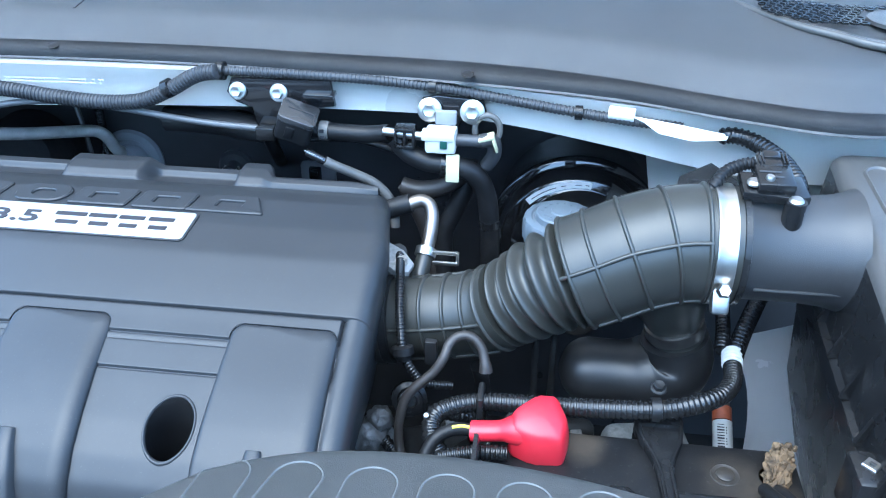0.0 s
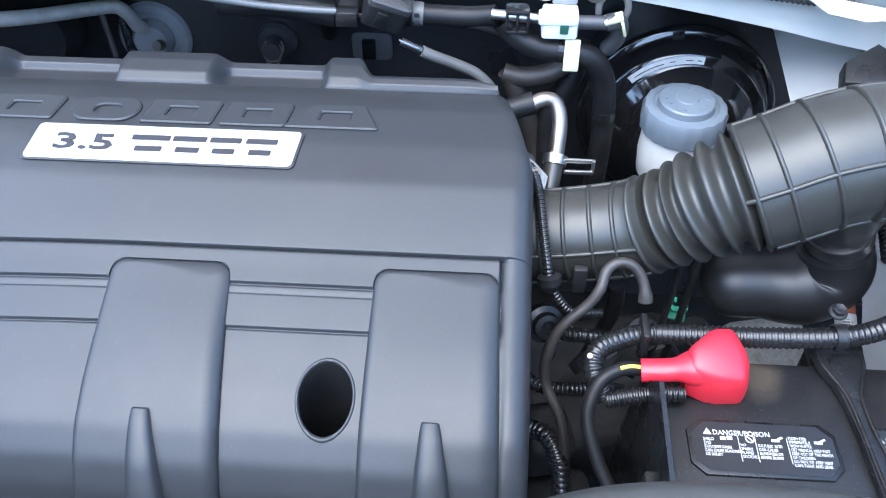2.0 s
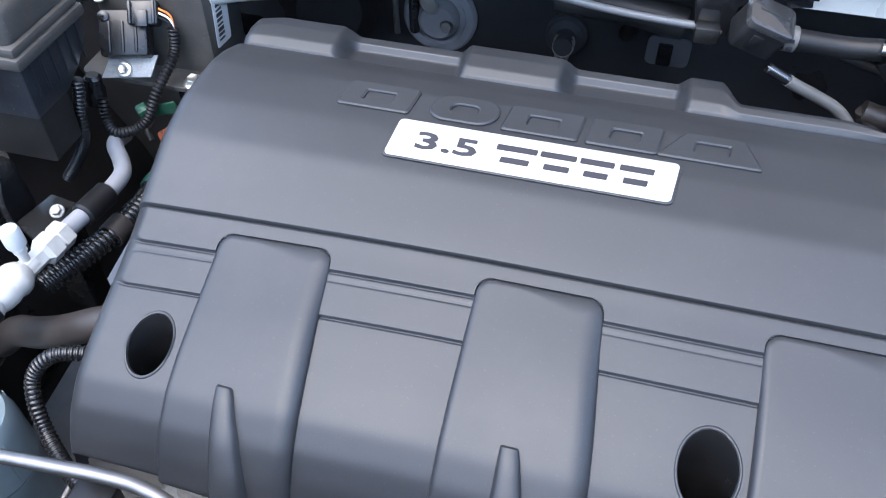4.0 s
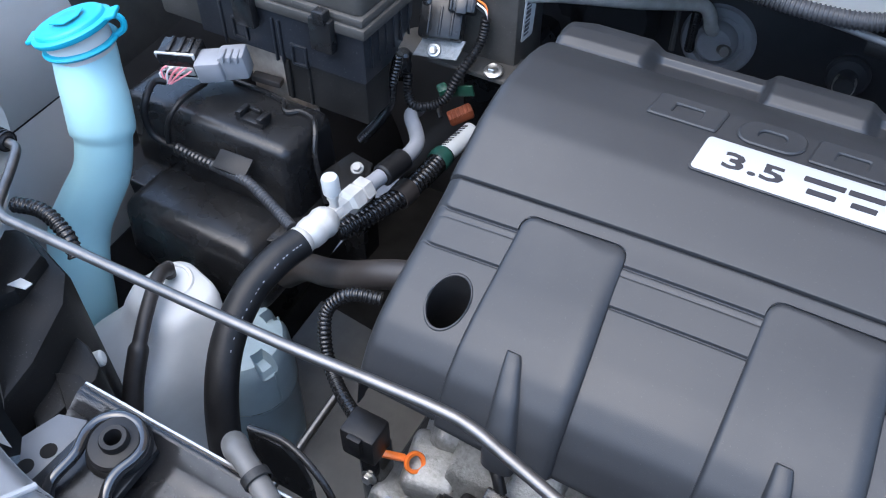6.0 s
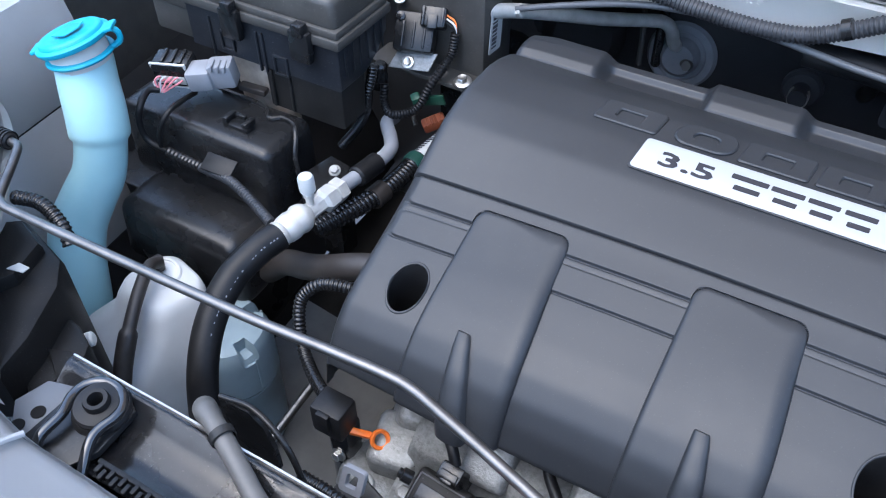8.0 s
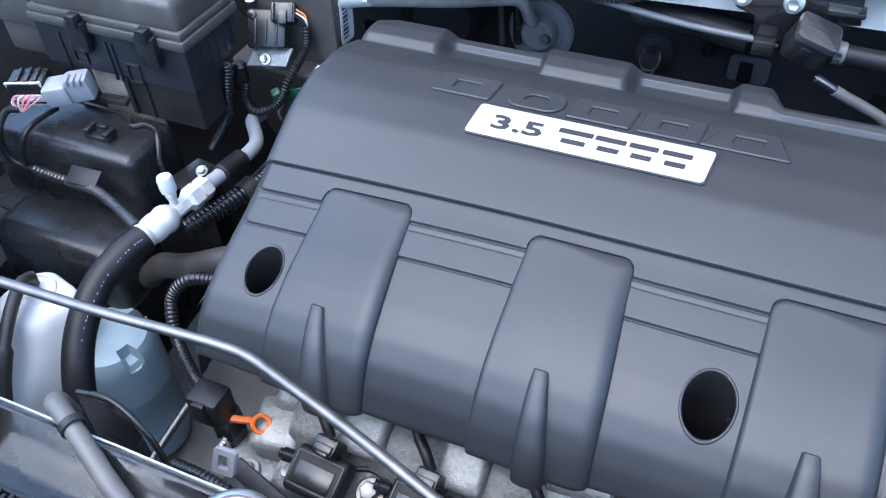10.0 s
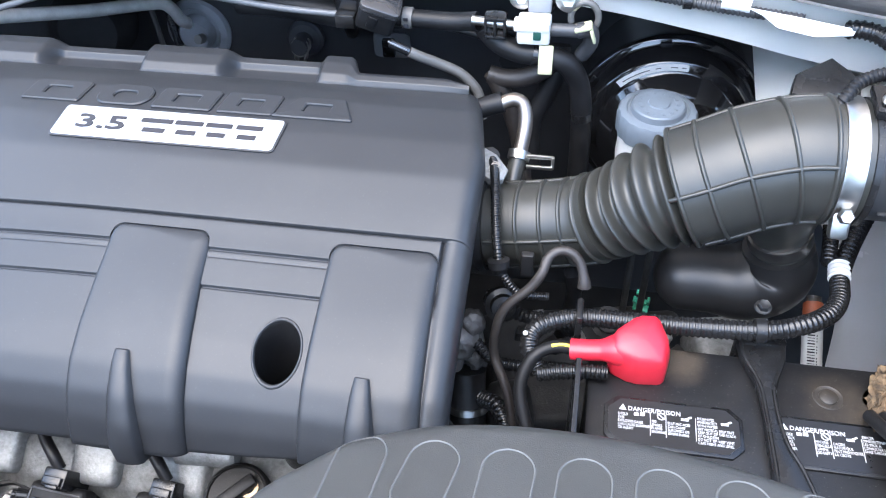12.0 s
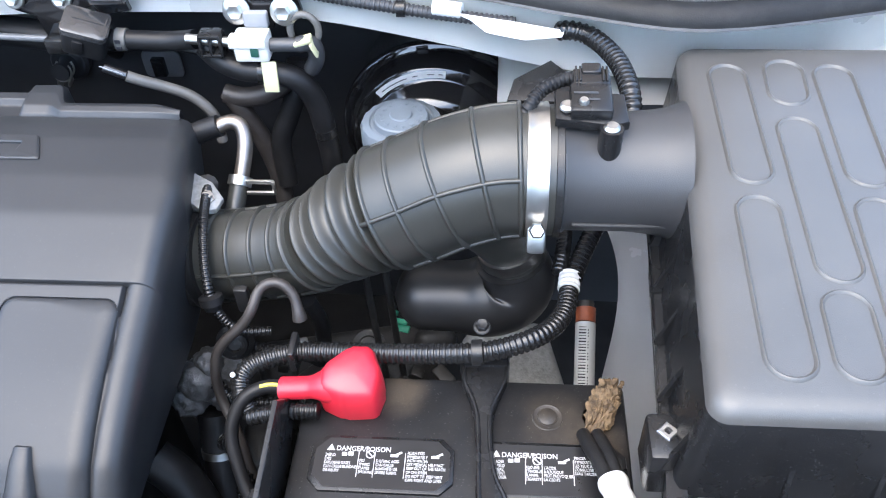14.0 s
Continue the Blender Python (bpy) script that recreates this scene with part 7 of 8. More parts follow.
# purge valve and its plates on the rail
valve = thing("purge_valve", "white plastic purge valve with hose stubs and yellow tag", "valve", (-0.11, 0.835, 1.05))
VC = V(-0.112, 0.836, 1.066)
b = bmesh.new()
box(b, VC, (0.034, 0.024, 0.026), 0.003)
box(b, VC + V(-0.002, -0.007, 0.008), (0.037, 0.014, 0.011), 0.002)
part("body", b, WHITE, valve)
b = bmesh.new()
box(b, VC + V(0.004, -0.0125, -0.001), (0.008, 0.003, 0.010), 0.001)
part("teal_window", b, TEAL, valve, "small teal window")
b = bmesh.new()
rod(b, VC + V(0.016, 0, 0.0), VC + V(0.048, 0.0, 0.0), 0.0068, 16, bev=0.0015)
part("outlet", b, GREYLOOM, valve)
b = bmesh.new()
sweep(b, [VC + V(0.044, 0.0, 0.0), VC + V(0.052, 0.002, 0.001), VC + V(0.058, 0.006, -0.004), VC + V(0.058, 0.010, -0.020), VC + V(0.050, 0.014, -0.036)], 0.0082, 14, 0.003)
part("outlet_elbow", b, GREYLOOM, valve)
b = bmesh.new()
sweep(b, [VC + V(0.050 + 0.014 * math.cos(radians(a)), 0.010, 0.010 + 0.017 * math.sin(radians(a))) for a in range(-40, 230, 30)], 0.0034, 10, 0.003)
part("retainer_loop", b, GREYHOSE, valve, "grey-green retainer loop")
b = bmesh.new()
box(b, VC + V(0.050, -0.002, 0.006), (0.018, 0.012, 0.004), 0.0012, Euler((0.2, -0.3, 0)).to_matrix().to_4x4())
box(b, VC + V(0.060, -0.002, -0.002), (0.003, 0.012, 0.016), 0.001, Euler((0.2, -0.3, 0)).to_matrix().to_4x4())
part("spring_clip", b, YELLOWISH, valve, "pale green-yellow clip")
b = bmesh.new()
rod(b, VC + V(-0.016, 0, 0.002), VC + V(-0.065, 0, 0.006), 0.0050, 14)
part("inlet_pipe", b, STEEL, valve)
b = bmesh.new()
for k in range(2):
    box(b, VC + V(-0.040, 0, 0.0115 - 0.020 * k), (0.022, 0.018, 0.004), 0.0012)
for k in range(3):
    box(b, VC + V(-0.050 + 0.010 * k, 0, 0.001), (0.003, 0.018, 0.022), 0.001)
part("quick_clip", b, PLASTIC, valve, "dark grey quick-release clip")
b = bmesh.new()
box(b, VC + V(0.014, -0.010, -0.030), (0.015, 0.003, 0.032), 0.0012, Euler((radians(-10), 0, 0)).to_matrix().to_4x4())
part("hanging_tag", b, YELLOWISH, valve, "yellowed strap round the hose")
b = bmesh.new()
box(b, VC + V(0.004, 0.012, 0.021), (0.024, 0.008, 0.016), 0.002)
part("stem_mount", b, GREYPLUG, valve)
b = bmesh.new()
prism(b, [(-0.142, 1.086), (-0.136, 1.104), (-0.120, 1.108), (-0.086, 1.106), (-0.068, 1.108), (-0.064, 1.090), (-0.072, 1.080), (-0.09, 1.086), (-0.095, 1.072), (-0.122, 1.072), (-0.128, 1.080)], axes((0, 0.862, 0), (1, 0, 0), (0, 0, 1)), 0.005, 0.001)
single("valve_bracket", b, GLOSS, "black pressed bracket bolted to the cowl rail", "bracket")
for x, y, z in ((-0.127, 0.853, 1.093), (-0.079, 0.848, 1.095)):
    bolt((x, y, z), (0, -1, 0.25), 0.0078, 1.75, "large bright zinc flange bolt on the rail", group="rail bolts")
b = bmesh.new()
prism(b, [(-0.362, 1.100), (-0.355, 1.116), (-0.240, 1.118), (-0.236, 1.088), (-0.266, 1.084), (-0.272, 1.094), (-0.296, 1.080), (-0.300, 1.050), (-0.328, 1.046), (-0.334, 1.082), (-0.352, 1.088)], axes((0, 0.865, 0), (1, 0, 0), (0, 0, 1)), 0.006, 0.0015)
box(b, (-0.252, 0.857, 1.103), (0.034, 0.018, 0.005), 0.001)
single("rail_bracket", b, GLOSS, "gloss black stepped bracket on the cowl rail", "bracket")
for x, z in ((-0.348, 1.102), (-0.300, 1.102)):
    bolt((x, 0.858, z), (0, -1, 0.25), 0.0065, 1.6, "zinc flange bolt on the black bracket", group="rail bolts")
mod = thing("vacuum_module", "black square vacuum module hung on its bracket", "module", (-0.28, 0.85, 1.05))
b = bmesh.new()
mm = axes((-0.2695, 0.832, 1.0917), (0.041, 0.005, -0.016), (-0.004, 0.031, 0.0113))
mo = round_rect(0.043, 0.034, 0.006, 4)
prism(b, mo, mm @ Matrix.Translation((0, 0, -0.007)), 0.007, 0.0015)
part("upper_case", b, SATIN, mod, "shiny black cap")
b = bmesh.new()
prism(b, [(x * 0.95, y * 0.95) for x, y in mo], mm @ Matrix.Translation((0, 0, -0.0335)), 0.026, 0.001)
box(b, mm @ V(-0.004, -0.016, -0.020), (0.010, 0.004, 0.016), 0.001, mm.to_3x3().to_4x4())
part("lower_case", b, RUBBER, mod)
b = bmesh.new()
box(b, mm @ V(0.002, 0.002, 0.0003), (0.030, 0.0012, 0.0008), 0, mm.to_3x3().to_4x4())
box(b, mm @ V(0.0175, 0.0, 0.0003), (0.0012, 0.024, 0.0008), 0, mm.to_3x3().to_4x4())
part("raised_line", b, SATIN, mod)
b = bmesh.new()
sweep(b, [(-0.264, 0.848, 1.064), (-0.240, 0.850, 1.062), (-0.20, 0.850, 1.061), (-0.172, 0.845, 1.066)], 0.0098, 16, 0.005)
part("outlet_hose", b, RUBBER, mod)
b = bmesh.new()
lathe(b, (-0.2535, 0.849, 1.0632), (1, 0.05, -0.08), [(0.0100, 0), (0.0114, 0.0004), (0.0114, 0.0105), (0.0100, 0.011)], 24)
cl_ = part("clamp", b, GREYHOSE, mod, "pale grey spring clamp", 30)
b = bmesh.new()
for dz in (-0.004, 0.004):
    box(b, (-0.2480, 0.8372, 1.0632 + dz), (0.005, 0.0012, 0.004), 0.0004)
part("clamp_window", b, DARK, cl_)
b = bmesh.new()
sweep(b, [(-0.275, 0.858, 1.047), (-0.22, 0.868, 1.045), (-0.17, 0.875, 1.030), (-0.12, 0.882, 1.010), (-0.08, 0.89, 0.98)], 0.0042, 10, 0.006)
part("thin_hose", b, RUBBER, mod)

# hoses
def hose_thing(name, pts, r, material, label, seg=16):
    b = bmesh.new()
    sweep(b, pts, r, seg, 0.005)
    return single(name, b, material, label, "hose")


vh = thing("vacuum_hose", "thick black braided vacuum hose to the booster", "hose", (-0.054, 0.85, 0.84))
b = bmesh.new()
sweep(b, [(-0.165, 0.846, 1.060), (-0.150, 0.842, 1.045), (-0.128, 0.838, 1.037), (-0.100, 0.838, 1.034), (-0.076, 0.840, 1.024), (-0.062, 0.842, 1.000), (-0.056, 0.843, 0.96), (-0.054, 0.845, 0.91), (-0.054, 0.85, 0.84)], 0.0118, 16, 0.005)
part("hose", b, RUBBER, vh)
for p, q in (((-0.0562, 0.843, 0.965), (-0.0555, 0.8435, 0.955)), ((-0.112, 0.838, 1.0355), (-0.100, 0.838, 1.034))):
    b = bmesh.new()
    rod(b, p, q, 0.0126, 18)
    part("band", b, LOOM, vh)
hose_thing("heater_hose", [(-0.085, 0.885, 1.02), (-0.088, 0.875, 0.99), (-0.100, 0.868, 0.96), (-0.112, 0.86, 0.93), (-0.11, 0.85, 0.88)], 0.0115, RUBBER, "black heater hose curving down the firewall")
hose_thing("heater_hose", [(-0.158, 0.862, 0.994), (-0.152, 0.861, 0.982), (-0.142, 0.860, 0.960), (-0.132, 0.860, 0.933), (-0.123, 0.858, 0.894), (-0.118, 0.85, 0.85)], 0.0105, BROWNHOSE, "black ribbed hose behind the metal pipe")
hose_thing("heater_hose", [(-0.162, 0.862, 0.992), (-0.145, 0.860, 0.989), (-0.125, 0.860, 0.991), (-0.105, 0.862, 0.999), (-0.086, 0.866, 1.015)], 0.0105, BROWNHOSE, "black hose crossing behind the cover")
gh = thing("breather_hose", "grey breather hose with a bare metal tip", "hose", (-0.22, 0.84, 1.0))
b = bmesh.new()
sweep(b, [(-0.243, 0.824, 1.0370), (-0.232, 0.827, 1.0300), (-0.212, 0.834, 1.0180), (-0.190, 0.838, 1.0050), (-0.174, 0.838, 0.9880), (-0.168, 0.836, 0.9720), (-0.166, 0.832, 0.952)], 0.0056, 12, 0.004)
part("hose", b, GREYHOSE, gh)
b = bmesh.new()
rod(b, (-0.2633, 0.8218, 1.0478), (-0.2425, 0.824, 1.0368), 0.0050, 14, bev=0.001)
part("metal_tip", b, GLOSS, gh)
b = bmesh.new()
box(b, (-0.254, 0.8185, 1.0465), (0.022, 0.0012, 0.0012), 0.0003, Euler((0, 0.485, 0.1)).to_matrix().to_4x4())
part("tip_stripe", b, GREYPLUG, gh, "white printed stripe")
b = bmesh.new()
box(b, (-0.1675, 0.835, 0.970), (0.015, 0.014, 0.006), 0.002, Euler((0, 0.35, 0)).to_matrix().to_4x4())
box(b, (-0.1775, 0.830, 0.972), (0.010, 0.003, 0.012), 0.001, Euler((0, 0.6, 0)).to_matrix().to_4x4())
box(b, (-0.1740, 0.830, 0.974), (0.012, 0.003, 0.003), 0.001, Euler((0, -0.5, 0)).to_matrix().to_4x4())
part("blue_clip", b, GREYCAP, gh)
b = bmesh.new()
prism(b, round_rect(0.054, 0.040, 0.008), axes((-0.335, 1.0995, 0.878), (1, 0, 0), (0, 0, 1)), 0.003, 0.001)
single("hook_plate", b, PLATEGREY, "grey plate with a clip on the firewall", "bracket")
b = bmesh.new()
box(b, (-0.339, 1.094, 0.876), (0.018, 0.010, 0.028), 0.002)
box(b, (-0.339, 1.088, 0.884), (0.012, 0.006, 0.008), 0.001)
single("hook_clip", b, LOOM, "black clip on the grey plate", "clip")

# bare metal elbow with a spring clamp into the intake hose
el = thing("breather_elbow", "bright bent metal breather pipe with a spring clamp", "pipe", (-0.115, 0.73, 0.96))
b = bmesh.new()
sweep(b, [(-0.138, 0.758, 1.024), (-0.124, 0.762, 1.028), (-0.114, 0.760, 1.024), (-0.110, 0.750, 1.014), (-0.1105, 0.738, 1.002), (-0.113, 0.722, 0.988)], 0.0072, 20, 0.003)
part("metal_pipe", b, TARNISH, el)
b = bmesh.new()
sweep(b, [(-0.113, 0.724, 0.990), (-0.117, 0.705, 0.972), (-0.121, 0.685, 0.955), (-0.120, 0.66, 0.95)], lambda s, n: 0.0088 + 0.0045 * step(0.3, 1, s / n), 18, 0.003)
part("rubber_stub", b, TUBE, el)
b = bmesh.new()
d = V(-0.12, -0.62, -0.55)
lathe(b, (-0.1125, 0.726, 0.992), d, [(0.0098, 0), (0.0112, 0.0003), (0.0112, 0.009), (0.0098, 0.0093)], 24)
cl = part("spring_clamp", b, STEEL, el, "bright spring clamp", 30)
b = bmesh.new()
for k in range(2):
    b = bmesh.new()
    box(b, (-0.092, 0.716 - 0.004 * k, 0.994 - 0.010 * k), (0.026, 0.003, 0.004), 0.0008)
    part("clamp_ear", b, STEEL, cl)
b = bmesh.new()
box(b, (-0.079, 0.714, 0.989), (0.003, 0.004, 0.015), 0.0008)
part("clamp_bridge", b, STEEL, cl)
b = bmesh.new()
sweep(b, [(-0.20, 0.745, 1.000), (-0.175, 0.752, 1.012), (-0.150, 0.757, 1.021), (-0.134, 0.759, 1.026)], 0.0105, 14, 0.004)
part("dark_hose", b, RUBBER, el)
thc = thing("throttle_casting", "bright cast metal corner of the throttle body", "casting", (-0.150, 0.69, 0.97))
b = bmesh.new()
tm = axes((-0.136, 0.694, 0.992), (0.85, -0.45, -0.25), (0.45, 0.85, 0.0))
prism(b, [(-0.030, -0.016), (0.010, -0.018), (0.018, -0.008), (0.014, 0.006), (-0.006, 0.014), (-0.030, 0.012)], tm, 0.006, 0.002)
part("flange", b, ALU, thc, "bright machined flange")
b = bmesh.new()
box(b, tm @ V(-0.012, 0.0, -0.020), (0.034, 0.030, 0.036), 0.006, tm.to_3x3().to_4x4(), 3)
part("casting", b, ALU, thc, angle=60)
b = bmesh.new()
lathe(b, tm @ V(0.004, -0.004, 0.005), tm.to_3x3() @ V(0, 0, 1), [(0.0065, 0), (0.0065, 0.003), (0.0045, 0.0035), (0.0045, 0.008), (0, 0.0085)], 6)
part("bolt", b, STEEL, thc)
tl = thing("throttle_loom", "thin corrugated loom hanging over the hose cuff", "wiring loom", (-0.14, 0.6, 0.95))
b = bmesh.new()
loom(b, [(-0.140, 0.712, 0.992), (-0.134, 0.690, 1.000), (-0.129, 0.660, 0.998), (-0.125, 0.632, 0.982), (-0.121, 0.614, 0.966), (-0.118, 0.606, 0.952), (-0.111, 0.600, 0.938), (-0.096, 0.597, 0.922), (-0.070, 0.602, 0.917)], 0.0046, 0.0034, 0.0009)
part("loom", b, LOOM, tl)
b = bmesh.new()
lathe(b, (-0.1190, 0.608, 0.957), (0.15, -0.4, -1), [(0.005, 0), (0.0105, 0.002), (0.0105, 0.009), (0.008, 0.011), (0.007, 0.015)], 18)
part("grommet", b, RUBBER, tl)
b = bmesh.new()
lathe(b, (-0.142, 0.716, 0.990), (0.2, -0.6, 0.4), [(0, 0), (0.009, 0), (0.010, 0.006), (0.006, 0.010), (0, 0.010)], 10)
part("metal_end", b, GRIME, tl)
ph = thing("pcv_hose", "bent black rubber hose arching in front of the intake", "hose", (-0.07, 0.56, 0.93))
b = bmesh.new()
sweep(b, [(-0.038, 0.592, 0.946), (-0.039, 0.595, 0.953), (-0.043, 0.603, 0.9635), (-0.052, 0.608, 0.972), (-0.064, 0.608, 0.973), (-0.073, 0.602, 0.968), (-0.077, 0.591, 0.960), (-0.086, 0.584, 0.947), (-0.107, 0.574, 0.928), (-0.115, 0.568, 0.905), (-0.116, 0.562, 0.870), (-0.10, 0.54, 0.84), (-0.09, 0.52, 0.78)], lambda s, n: 0.0046 + 0.0018 * (1 - step(0.0, 0.05, s / n)), 14, 0.004)
part("hose", b, BROWNHOSE, ph)
b = bmesh.new()
box(b, (-0.092, 0.612, 0.948), (0.012, 0.008, 0.028), 0.002)
part("bracket_tab", b, PLASTIC, ph)
for x, y0 in ((0.006, 0.665), (0.024, 0.672)):
    b = bmesh.new()
    sweep(b, [(x, y0, 0.955), (x + 0.001, y0 + 0.003, 0.90), (x + 0.002, y0 + 0.012, 0.82), (x + 0.003, y0 + 0.03, 0.72)], 0.0036, 10, 0.008)
    single("steel_pipe", b, GRIME, "thin dark pipe dropping under the intake hose", "pipe")

# intake resonator under the hose
rs = thing("intake_resonator", "smooth black plastic resonator elbow under the intake hose", "resonator", (0.12, 0.63, 0.87))
b = bmesh.new()
sweep(b, [(0.032, 0.675, 0.889), (0.054, 0.675, 0.890), (0.084, 0.675, 0.890), (0.112, 0.675, 0.890), (0.135, 0.676, 0.897), (0.147, 0.678, 0.915), (0.142, 0.678, 0.940)], lambda s, n: (0.0345 + 0.006 * step(0.35, 0.6, s / n) - 0.007 * step(0.72, 1.0, s / n)) * math.sqrt(max(0.02, 1 - (1 - min(1, s / 0.03)) ** 2)), 36, 0.003, True, 0.98)
part("elbow", b, ELBOW, rs, angle=60)
b = bmesh.new()
lathe(b, (0.141, 0.676, 0.953), (-0.28, -0.10, 1), [(0.0262, -0.014), (0.0262, 0.008), (0.0290, 0.016), (0.0345, 0.032), (0.041, 0.050), (0.045, 0.078)], 36)
part("neck", b, TUBE, rs, angle=60)
b = bmesh.new()
lathe(b, (0.1415, 0.6765, 0.949), (-0.28, -0.10, 1), [(0.0255, 0), (0.0298, 0.001), (0.0298, 0.003), (0.0288, 0.012), (0.0255, 0.0128)], 40)
part("band", b, RODSTEEL, rs, "dull metal collar ring", 30)

# main battery harness
mh = thing("battery_harness", "thick black corrugated harness behind the battery", "wiring loom", (0.06, 0.57, 0.92))
HP_ = [(-0.070, 0.520, 0.905), (-0.081, 0.535, 0.918), (-0.080, 0.549, 0.926), (-0.066, 0.560, 0.929), (-0.037, 0.569, 0.930), (0.005, 0.569, 0.932), (0.046, 0.566, 0.936), (0.114, 0.566, 0.941), (0.150, 0.574, 0.945), (0.175, 0.592, 0.943), (0.189, 0.618, 0.938), (0.195, 0.650, 0.936), (0.207, 0.682, 0.944), (0.222, 0.712, 0.958), (0.236, 0.738, 0.975)]
b = bmesh.new()
loom(b, HP_, 0.0090, 0.0048, 0.0011, 18)
part("loom", b, LOOM, mh)
b = bmesh.new()
sweep(b, [(0.1932, 0.644, 0.9360), (0.1940, 0.651, 0.937), (0.1950, 0.660, 0.9385)], lambda s, n: 0.0097 + 0.0005 * math.sin(s * 1250), 20, 0.001)
part("white_tape", b, PAPER, mh, "white tape wrap")
b = bmesh.new()
lathe(b, (0.110, 0.566, 0.941), (1, 0.05, 0.05), [(0.0095, 0), (0.0108, 0.0004), (0.0108, 0.009), (0.0095, 0.0094)], 20)
part("strap", b, PLASTIC, mh)
b = bmesh.new()
box(b, (-0.040, 0.567, 0.930), (0.006, 0.026, 0.030), 0.002)
part("clip", b, PLASTIC, mh)
bolt((0.118, 0.588, 0.947), (0, -0.2, 1), 0.0056, 1.35, "black nut on the harness clip", ELBOW)
b = bmesh.new()
loom(b, [(0.185, 0.66, 0.94), (0.190, 0.69, 0.945), (0.194, 0.73, 0.955), (0.20, 0.77, 0.98)], 0.0075, 0.0048)
single("side_loom", b, LOOM, "black corrugated loom joining the harness", "wiring loom")
# positive cables
pc = thing("positive_cable", "black battery cables with a yellow stripe", "battery cable", (-0.07, 0.50, 0.85))
b = bmesh.new()
sweep(b, [(-0.040, 0.536, 0.925), (-0.060, 0.534, 0.927), (-0.078, 0.524, 0.920), (-0.086, 0.505, 0.900), (-0.076, 0.480, 0.875), (-0.060, 0.455, 0.85), (-0.052, 0.43, 0.80)], 0.0058, 14, 0.004)
part("cable", b, RUBBER, pc)
b = bmesh.new()
sweep(b, [(-0.045, 0.5335, 0.9312), (-0.054, 0.5330, 0.9325), (-0.062, 0.5310, 0.9318)], 0.0016, 8, 0.003)
part("yellow_stripe", b, YELLOW, pc)
b = bmesh.new()
sweep(b, [(-0.0880, 0.5085, 0.9072), (-0.0885, 0.501, 0.900), (-0.0855, 0.494, 0.893)], 0.0015, 8, 0.003)
part("yellow_stripe", b, YELLOW, pc)
b = bmesh.new()
loom(b, [(-0.072, 0.515, 0.910), (-0.055, 0.516, 0.915), (-0.035, 0.516, 0.920), (-0.012, 0.516, 0.922)], 0.0072, 0.0042)
part("loom", b, LOOM, pc)
b = bmesh.new()
loom(b, [(-0.060, 0.452, 0.86), (-0.056, 0.440, 0.83), (-0.054, 0.43, 0.79)], 0.011, 0.006)
part("drop_loom", b, GREYLOOM, pc)
b = bmesh.new()
lathe(b, (-0.086, 0.540, 0.934), (0, -0.5, 1), [(0.0022, 0), (0.0022, 0.002), (0, 0.0025)], 10)
part("white_dot", b, LABELGREY, pc)

# corroded negative terminal and its cables
ng = thing("negative_terminal", "crusty corroded negative battery terminal", "battery terminal", (0.216, 0.525, 0.912))
b = bmesh.new()
rnd = random.Random(11)
bmesh.ops.create_icosphere(b, subdivisions=5, radius=1.0)
for v in b.verts:
    d = v.co.normalized()
    lump = 1 + 0.30 * noise.noise(d * 2.1 + V(3, 1, 0)) + 0.26 * noise.noise(d * 5.0) + 0.16 * noise.noise(d * 11.0) + 0.10 * noise.noise(d * 23.0)
    side = 0.011 + 0.003 * d.y
    v.co = V(0.2155 + 0.010 * d.y + side * d.x * lump, 0.5265 + 0.030 * d.y * lump, 0.915 + 0.013 * max(d.z, -0.3) * lump * (1 + 0.3 * d.y))
for k in range(46):
    a, q, tt = rnd.random() * 6.28, rnd.random(), rnd.random() ** 2
    c = V(0.226 - 0.012 * tt + 0.009 * q * math.cos(a), 0.552 - 0.030 * tt + 0.007 * q * math.sin(a), 0.921 + 0.006 * rnd.random())
    bb = bmesh.new()
    bmesh.ops.create_icosphere(bb, subdivisions=2, radius=0.0015 + 0.0022 * rnd.random())
    for v in bb.verts:
        v.co *= 1 + 0.5 * noise.noise(v.co * 500 + c * 90)
    join(b, bb, Matrix.Translation(c))
tagged(part("crust", b, CRUST, ng, "pale brown crystalline crust"), kind="stuff")
b = bmesh.new()
lathe(b, (0.214, 0.527, 0.911), (0, 0, 1), [(0.015, 0), (0.015, 0.0006), (0.013, 0.001), (0, 0.001)], 30)
part("stain_ring", b, CRUST, ng)
nc = thing("negative_cable", "pair of black battery cables in a white tape wrap", "battery cable", (0.225, 0.45, 0.92))
for k in range(2):
    b = bmesh.new()
    sweep(b, [(0.200 + 0.011 * k, 0.505, 0.920), (0.203 + 0.011 * k, 0.488, 0.930), (0.209 + 0.009 * k, 0.468, 0.938), (0.215 + 0.008 * k, 0.440, 0.942), (0.223 + 0.008 * k, 0.405, 0.932), (0.23 + 0.008 * k, 0.37, 0.90)], 0.0056, 12, 0.004)
    part("cable", b, RUBBER, nc)
b = bmesh.new()
sweep(b, [(0.2160, 0.4540, 0.9412), (0.2195, 0.440, 0.9422), (0.2245, 0.421, 0.9395)], lambda s, n: 0.0108 + 0.0007 * math.sin(s * 420), 20, 0.002)
part("tape_wrap", b, PAPER, nc, "white tape wrap")
b = bmesh.new()
loom(b, [(0.222, 0.43, 0.935), (0.210, 0.408, 0.934), (0.18, 0.392, 0.932), (0.14, 0.382, 0.93)], 0.0085, 0.005)
single("front_loom", b, LOOM, "black corrugated loom in front of the battery", "wiring loom")

